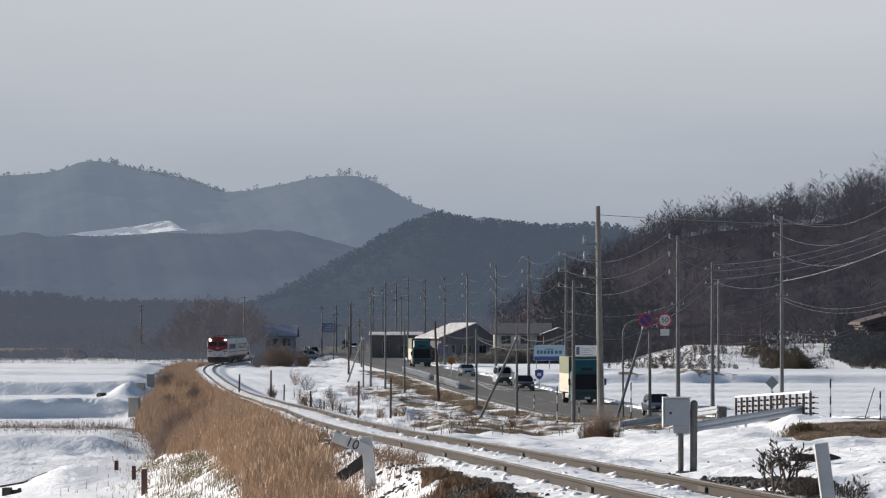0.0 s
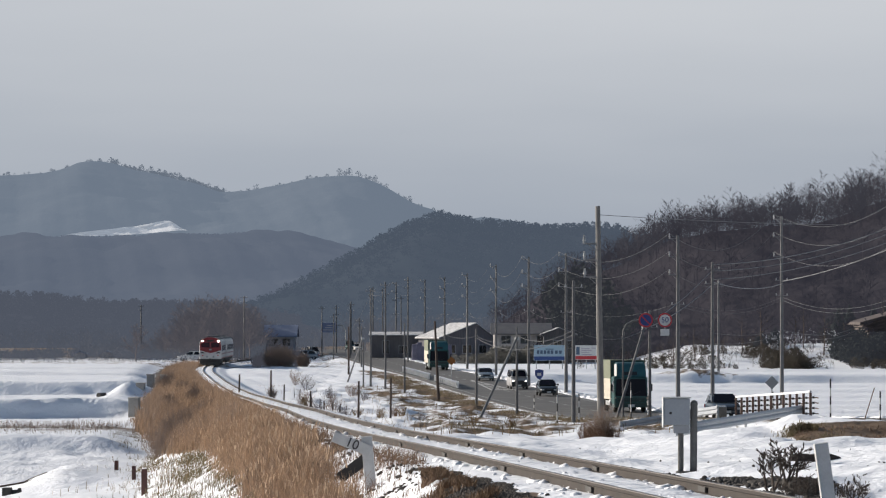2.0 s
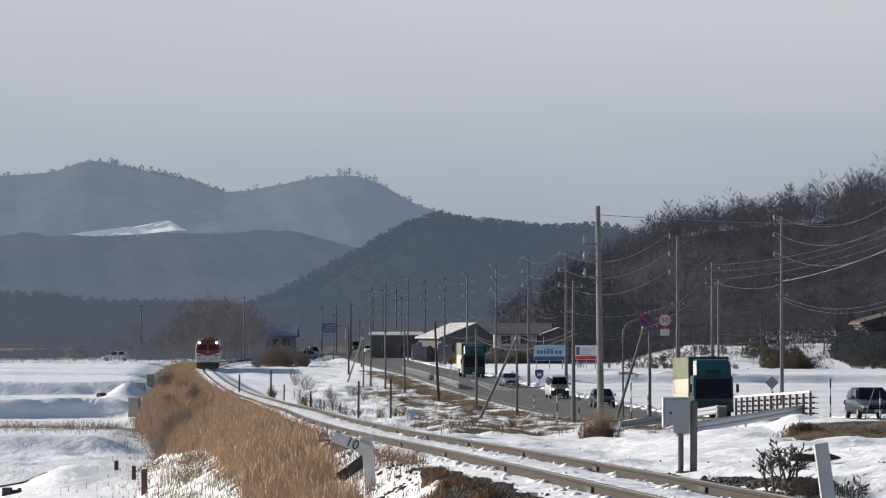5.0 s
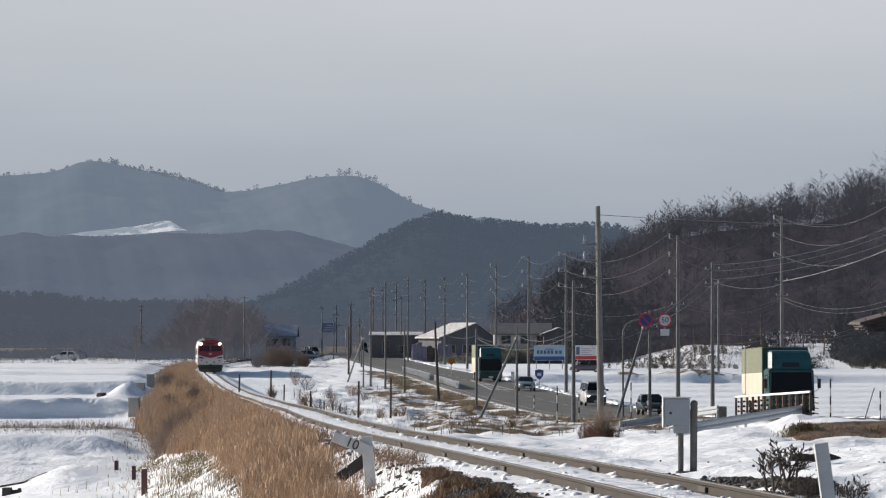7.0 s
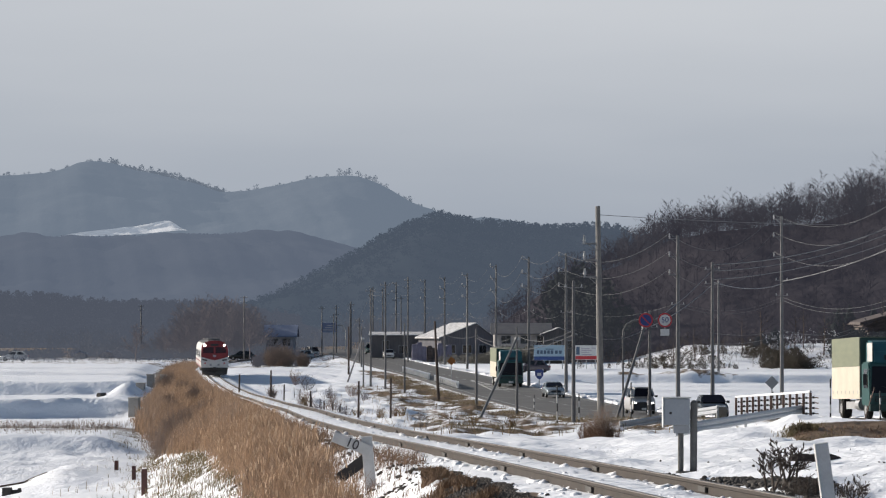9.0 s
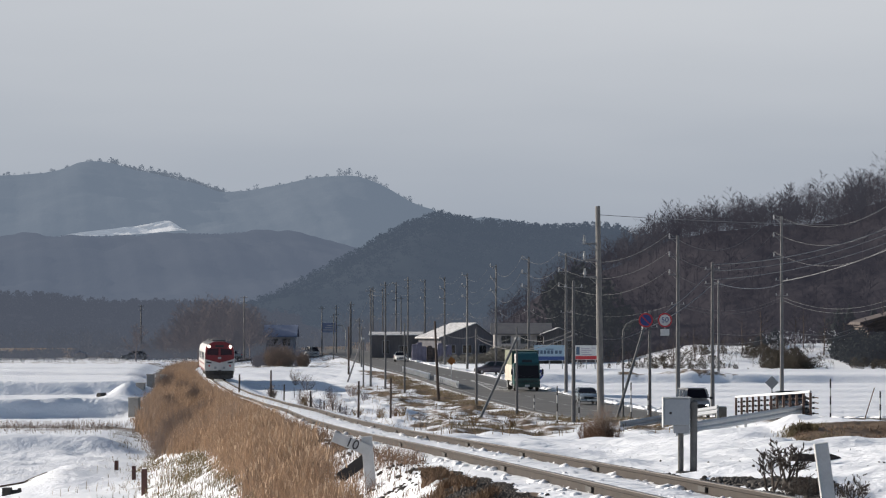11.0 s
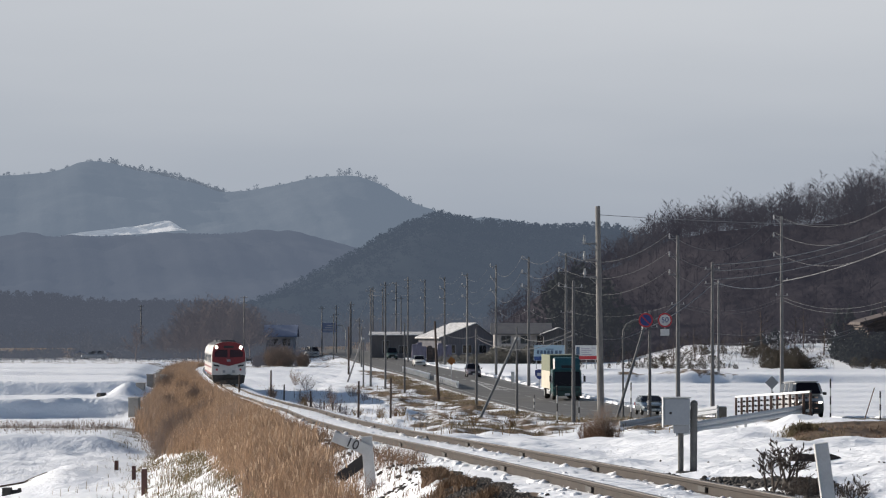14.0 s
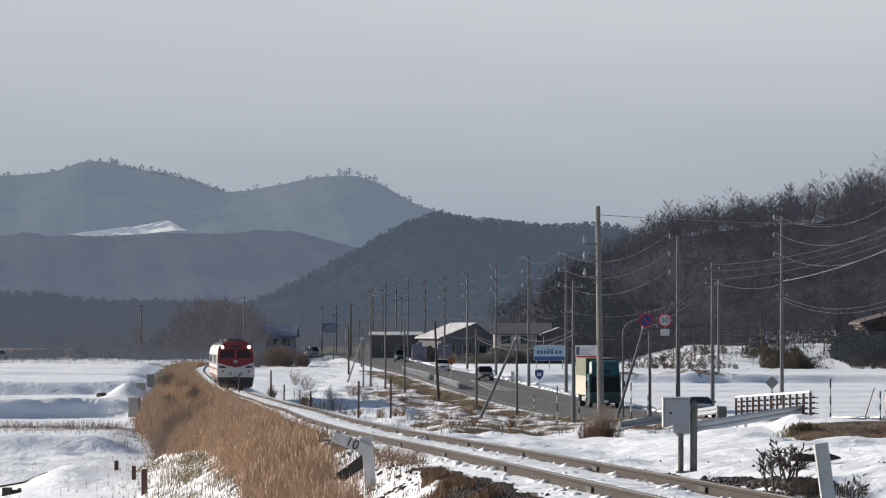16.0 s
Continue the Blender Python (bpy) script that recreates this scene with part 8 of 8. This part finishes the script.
# ---------------------------------------------------------------- railcar
def railcar(front=True):
    """Red and white railcar, nose at y = 0; rail top at z = 0."""
    t = thing("railcar", "white and red diesel railcar with lit headlamps" if front else "white and red diesel trailer car coupled behind", "railcar", group="train")
    L = 20.5
    sec = [(-1.44, 0.95), (-1.45, 1.5), (-1.44, 2.7), (-1.34, 3.25), (-1.05, 3.58), (-0.55, 3.74), (0, 3.79), (0.55, 3.74), (1.05, 3.58), (1.34, 3.25), (1.44, 2.7), (1.45, 1.5), (1.44, 0.95)]

    def shell(ys, lo=0.0, hi=9.0):
        """ys: rows of y, scale about the middle, top squeeze."""
        v, f = [], []
        n = len(sec)
        for y, k, lean in ys:
            for x, z in sec:
                v.append((x * k, y + lean * max(0.0, z - 1.6), z))
        for i in range(len(ys) - 1):
            for j in range(n - 1):
                a = i * n + j
                f.append((a, a + 1, a + n + 1, a + n))
        f.append(tuple(range(n)))
        f.append(tuple(range((len(ys) - 1) * n, len(ys) * n)))
        return v, f

    v, f = shell([(0.0, 0.975, 0.16), (0.12, 0.99, 0.15), (0.35, 1.0, 0.10), (1.2, 1.0, 0.0), (L, 1.0, 0.0)] if front else [(0.0, 1.0, 0.0), (L, 1.0, 0.0)])
    body = mesh_from("body", v, f, "white_paint", t, smooth=False)
    # roof shell and its units
    part("roof", prism(bmesh.new(), [(-1.20, 3.50), (-1.05, 3.60), (-0.55, 3.76), (0, 3.81), (0.55, 3.76), (1.05, 3.60), (1.20, 3.50)], "y", 0.55, L - 0.1), "car_roof", t, "dark grey roof")
    for y in (5.0, 9.5, 14.0):
        part("roof_unit", box(bmesh.new(), -0.65, y, 3.78, 0.65, y + 1.8, 3.94, 0.06), "car_roof", t)
    # red bands and windows along the sides
    for s in (-1, 1):
        x0, x1 = (1.452, 1.464) if s > 0 else (-1.464, -1.452)
        part("waist_band", box(bmesh.new(), x0, 0.45, 1.52, x1, L, 1.66), "red_paint", t, "red waist band")
        part("sill_band", box(bmesh.new(), x0 - 0.004 * s, 0.45, 0.96, x1 - 0.004 * s, L, 1.12), "red_paint", t, "red sill band")
        for k in range(8):
            y = 3.4 + k * 1.95
            w = part("window", box(bmesh.new(), x0, y, 1.95, x1 + 0.004 * s, y + 1.45, 2.72, 0.004), "grey_paint", t)
            part("pane", box(bmesh.new(), x1 + 0.006 * s, y + 0.06, 2.01, x1 + 0.012 * s, y + 1.39, 2.66), "glass", w)
        for y in (1.9, L - 1.6):
            d = part("door", box(bmesh.new(), x0, y, 1.05, x1 + 0.006 * s, y + 0.95, 2.85, 0.004), "white_paint", t)
            part("door_pane", box(bmesh.new(), x1 + 0.008 * s, y + 0.2, 1.95, x1 + 0.014 * s, y + 0.75, 2.7), "glass", d)
    # underframe and bogies
    part("underframe", box(bmesh.new(), -1.25, 0.25, 0.62, 1.25, L - 0.2, 0.95, 0.03), "underframe", t)
    for y in (3.0, L - 3.2):
        b = part("bogie", box(bmesh.new(), -1.05, y - 1.5, 0.32, 1.05, y + 1.5, 0.60, 0.05), "underframe", t)
        for dy in (-1.05, 1.05):
            for s in (-0.56, 0.56):
                part("rail_wheel", rod(bmesh.new(), (s - 0.06, y + dy, 0.43), (s + 0.06, y + dy, 0.43), 0.42, n=20), "rail_rust", b)
    for y in (6.5, 9.5, 12.5):
        part("engine_box", box(bmesh.new(), -1.15, y, 0.30, 1.15, y + 2.2, 0.62, 0.05), "underframe", t)
    if not front:
        part("gangway", box(bmesh.new(), -0.6, -0.55, 1.0, 0.6, -0.01, 3.1, 0.06), "black", t)
        return t
    # nose: red mask coming to a point below, dark panes, lamps
    lean = 0.16

    def fy(z):
        return lean * max(0.0, z - 1.6)

    def nose_panel(name, pts, out0, out1, m, parent, label=""):
        bm = bmesh.new()
        A = [bm.verts.new((x, fy(z) - out0, z)) for x, z in pts]
        B = [bm.verts.new((x, fy(z) - out1, z)) for x, z in pts]
        n = len(pts)
        fs = [bm.faces.new(A), bm.faces.new(B)] + [bm.faces.new((A[i], A[(i + 1) % n], B[(i + 1) % n], B[i])) for i in range(n)]
        bmesh.ops.recalc_face_normals(bm, faces=fs)
        return part(name, bm, m, parent, label)

    mask = nose_panel("nose_mask", [(0, 1.70), (0.6, 1.84), (1.405, 2.08), (1.40, 2.7), (1.31, 3.25), (1.04, 3.57), (0.55, 3.73), (0, 3.78), (-0.55, 3.73), (-1.04, 3.57), (-1.31, 3.25), (-1.40, 2.7), (-1.405, 2.08), (-0.6, 1.84)], 0.004, 0.03, "red_paint", t, "deep red nose mask pointed at its foot")
    for s in (-1, 1):
        nose_panel("windscreen", [(s * 0.10, 2.42), (s * 1.20, 2.48), (s * 1.20, 2.88), (s * 0.98, 3.06), (s * 0.10, 3.10)], 0.034, 0.05, "red_glass", mask, "dark red-tinted windscreen pane")
        bm = rod(bmesh.new(), (s * 1.03, fy(3.28) - 0.10, 3.28), (s * 1.03, fy(3.28) - 0.02, 3.28), 0.15, 0.17, 16)
        case = part("headlamp_case", bm, "black", t)
        part("headlamp", rod(bmesh.new(), (s * 1.03, fy(3.28) - 0.13, 3.28), (s * 1.03, fy(3.28) - 0.104, 3.28), 0.105, n=16), "lamp_on", case, "glowing white headlamp")
        nose_panel("tail_lamp_slot", [(s * 0.78, 1.64), (s * 1.28, 1.70), (s * 1.28, 1.84), (s * 0.78, 1.78)], 0.008, 0.03, "black", t)
        part("buffer_lamp", rod(bmesh.new(), (s * 1.0, -0.06, 1.40), (s * 1.0, 0.0, 1.40), 0.09, n=12), "red_sign", t)
        part("jumper", box(bmesh.new(), s * 0.30, -0.08, 1.12, s * 0.52, 0.0, 1.34, 0.02), "grey_paint", t)
    part("destination_box", box(bmesh.new(), -0.42, fy(3.3) - 0.05, 3.2, 0.42, fy(3.3) - 0.034, 3.42, 0.005), "black", mask)
    part("emblem", box(bmesh.new(), -0.16, fy(2.2) - 0.05, 2.0, 0.16, fy(2.2) - 0.034, 2.26, 0.005), "grey_paint", mask)
    part("apron", prism(bmesh.new(), [(-1.28, 0.22), (1.28, 0.22), (1.41, 0.94), (-1.41, 0.94)], "y", 0.0, 0.12), "splashed", t, "dirty snow-splashed front apron")
    part("plough", prism(bmesh.new(), [(-1.1, -0.05), (0, -0.45), (1.1, -0.05), (1.1, 0.02), (-1.1, 0.02)], "z", 0.14, 0.5), "splashed", t, "snow-splashed plough")
    part("coupler", box(bmesh.new(), -0.16, -0.55, 0.72, 0.16, 0.0, 1.0, 0.05), "underframe", t)
    return t


TRUCK_A = truck("green lorry with a cream and olive load box on the road")
TRUCK_B = copy_thing(TRUCK_A, pose(0, 0, 0))
for o in TRUCK_B.children_recursive:
    if o.name.startswith("wheel"):
        p = o.location
        WHEELS.append((TRUCK_B, o, p.x, p.y, p.z))
CAR_L = car("dark blue-grey saloon car on the road", "navy_car", 4.3, 1.68, 1.42)
CAR_C = car("black hatchback car with a pale lit flank", "dark_car", 3.9, 1.66, 1.38, 0.95)
VAN = car("silver-grey van with dark lower front and lit headlights", "van_paint", 4.5, 1.70, 1.84, 0.18, 1.17, 0.88, True, True, "black", "van")
CAR_S = car("silver-blue saloon car on the road", "silver_car", 4.4, 1.66, 1.28)
CAR_E = car("white car with dark windows on the road", "white_car", 4.2, 1.66, 1.42)
CAR_F = car("dark green box-shaped car on the road", "green_car", 4.2, 1.66, 1.75, 0.5, 1.05, 0.8)
CAR_G = car("dark mauve hatchback driving along the snowy field lane", "mauve_car", 3.9, 1.64, 1.46, 0.9)
FAR_CAR = car("pale car with lit headlights on the distant lane", "white_car", 4.2, 1.66, 1.45, lamps=True)
FAR_CAR_B = car("dark car with lit headlights on the distant lane", "dark_car", 4.2, 1.66, 1.45, lamps=True)
FAR_CAR_C = car("silver car with lit headlights on the distant lane", "silver_car", 4.2, 1.66, 1.45, lamps=True)
PARKED = car("small white van parked beside the far road", "white_car", 3.4, 1.48, 1.85, 0.18, 1.05, 0.8, False, True, None, "van")
PARKED.matrix_basis = pose(-21.5, 602, float(ground_z(-21.5, 602)), 0, 0, 25)
RAILCAR = railcar(True)
TRAILER = railcar(False)


# ---------------------------------------------------------------- motion along road and line
def road_pose(y, off=0.0):
    y = float(y)
    pitch = math.degrees(math.atan(float(road_z(y + 3) - road_z(y)) / 3))
    return pose(float(lane_x(y)) + off, y, float(road_z(y)) + 0.01, pitch, 0, 4.23)


def rail_pose(y):
    y = float(y)
    s = float(rail_x(y + 14) - rail_x(y)) / 14
    g = float(rail_z(y + 14) - rail_z(y)) / 14
    return pose(float(rail_x(y)), y, float(rail_z(y)), math.degrees(math.atan(g)), 0, -math.degrees(math.atan(s)))


def drive(ob, rows):
    """Drive along the lane. rows: seconds and distance along the road."""
    ts, ys = [r[0] for r in rows], [r[1] for r in rows]
    grid = [0.5 * i for i in range(33)]
    walk(ob, [(t, road_pose(smooth_at(t, ts, ys))) for t in grid])
    roll(ob, lambda t: -float(smooth_at(t, ts, ys)))


def roll(ob, travelled):
    """Turn the wheels of ob by the way it has gone."""
    for owner, hub, x, y, r in WHEELS:
        if owner == ob:
            walk(hub, [(i / 30, pose(x, y, r, math.degrees(travelled(i / 30) / r) % 360)) for i in range(481)])


def field_lane(t):
    """The car that comes along the lane through the far field and turns on to the road."""
    ts = [0, 3.5, 4.2, 6.5, 7, 8, 9, 11.3, 12, 12.5, 13, 13.6, 14.5, 16]
    xs = [93.0, 41.6, 34.6, 17.1, 15.2, 11.5, 8.7, 3.3, 2.95, 2.85, 2.85, 3.2, 3.75, 4.6]
    ys = [441, 432, 430, 425, 424, 422, 419, 411, 408, 405.5, 402, 397, 388, 376]
    turn = [-100, -100, -100, -100, -100, -100, -98, -80, -38, -14, 0, 3, 4.2, 4.2]
    x, y = float(smooth_at(t, ts, xs)), float(smooth_at(t, ts, ys))
    z = max(float(road_z(y)) + 0.01 if x < lane_x(y) + ROAD_R + 0.4 else -9.0, float(ground_z(x, y)))
    return pose(x, y, z, 0, 0, float(np.interp(t, ts, turn)))


def motions():
    drive(TRUCK_A, [(0, 282.5), (2.0, 255), (4, 229), (7, 188), (8.5, 167.5), (12, 121), (16, 68)])
    drive(TRUCK_B, [(0, 475), (1.5, 452.5), (2.5, 434), (4, 403.5), (6.3, 378), (8, 358.5), (9, 347.5), (11.3, 328.5), (12.5, 315.5), (14, 297), (16, 270.5)])
    drive(CAR_L, [(0, 239), (2, 210), (4, 180), (8, 121), (10, 95), (16, 70)])
    drive(CAR_C, [(0, 332), (1.5, 318), (2.5, 305), (4, 284.5), (6.5, 249.5), (8.5, 221.5), (11.5, 179.5), (12.5, 164.8), (13, 157.3), (16, 112)])
    drive(VAN, [(0, 354), (1.5, 344), (2.5, 333), (4, 315), (6.5, 283.5), (8, 262), (9, 248), (11.5, 216), (13, 197), (14.5, 176), (16, 155)])
    drive(CAR_S, [(0, 399), (1.5, 381), (4, 354), (6.3, 338), (8, 320), (9, 306), (11.5, 275), (13, 255), (16, 220)])
    drive(CAR_E, [(0, 662), (3, 632), (6.3, 589), (8, 564), (9, 549), (11.3, 516), (13, 493), (14, 479), (15, 459), (16, 436)])
    drive(CAR_F, [(0, 690), (5, 650), (9, 602), (11.3, 575), (14, 541), (16, 520)])
    walk(CAR_G, [(0.5 * i, field_lane(0.5 * i)) for i in range(33)])
    # cars far off beyond the paddies
    walk(FAR_CAR, [(0, pose(-33.5, 556, 0.1, 0, 0, -92)), (9, pose(-69, 556, 0.1, 0, 0, -92)), (16, pose(-97, 556, 0.1, 0, 0, -92))])
    walk(FAR_CAR_B, [(0, pose(-25.8, 566, 0.1, 0, 0, -92)), (7.4, pose(-26.2, 566, 0.1, 0, 0, -92)), (9, pose(-34, 566, 0.1, 0, 0, -92)), (12, pose(-60, 566, 0.1, 0, 0, -92)), (16, pose(-93, 566, 0.1, 0, 0, -92))])
    walk(FAR_CAR_C, [(0, pose(-24.2, 574, 0.1, 0, 0, -92)), (9, pose(-24.8, 574, 0.1, 0, 0, -92)), (10.2, pose(-30, 574, 0.1, 0, 0, -92)), (12, pose(-45.2, 574, 0.1, 0, 0, -92)), (14, pose(-58.2, 574, 0.1, 0, 0, -92)), (16, pose(-74, 574, 0.1, 0, 0, -92))])
    rows, tail = [], []
    for i in range(33):
        t = 0.5 * i
        y = float(smooth_at(t, [0, 3.5, 7, 11.5, 14, 16], [492, 446, 399, 337, 302, 274]))
        rows.append((t, rail_pose(y)))
        tail.append((t, rail_pose(y + 20.9)))
    walk(RAILCAR, rows)
    walk(TRAILER, tail)


motions()
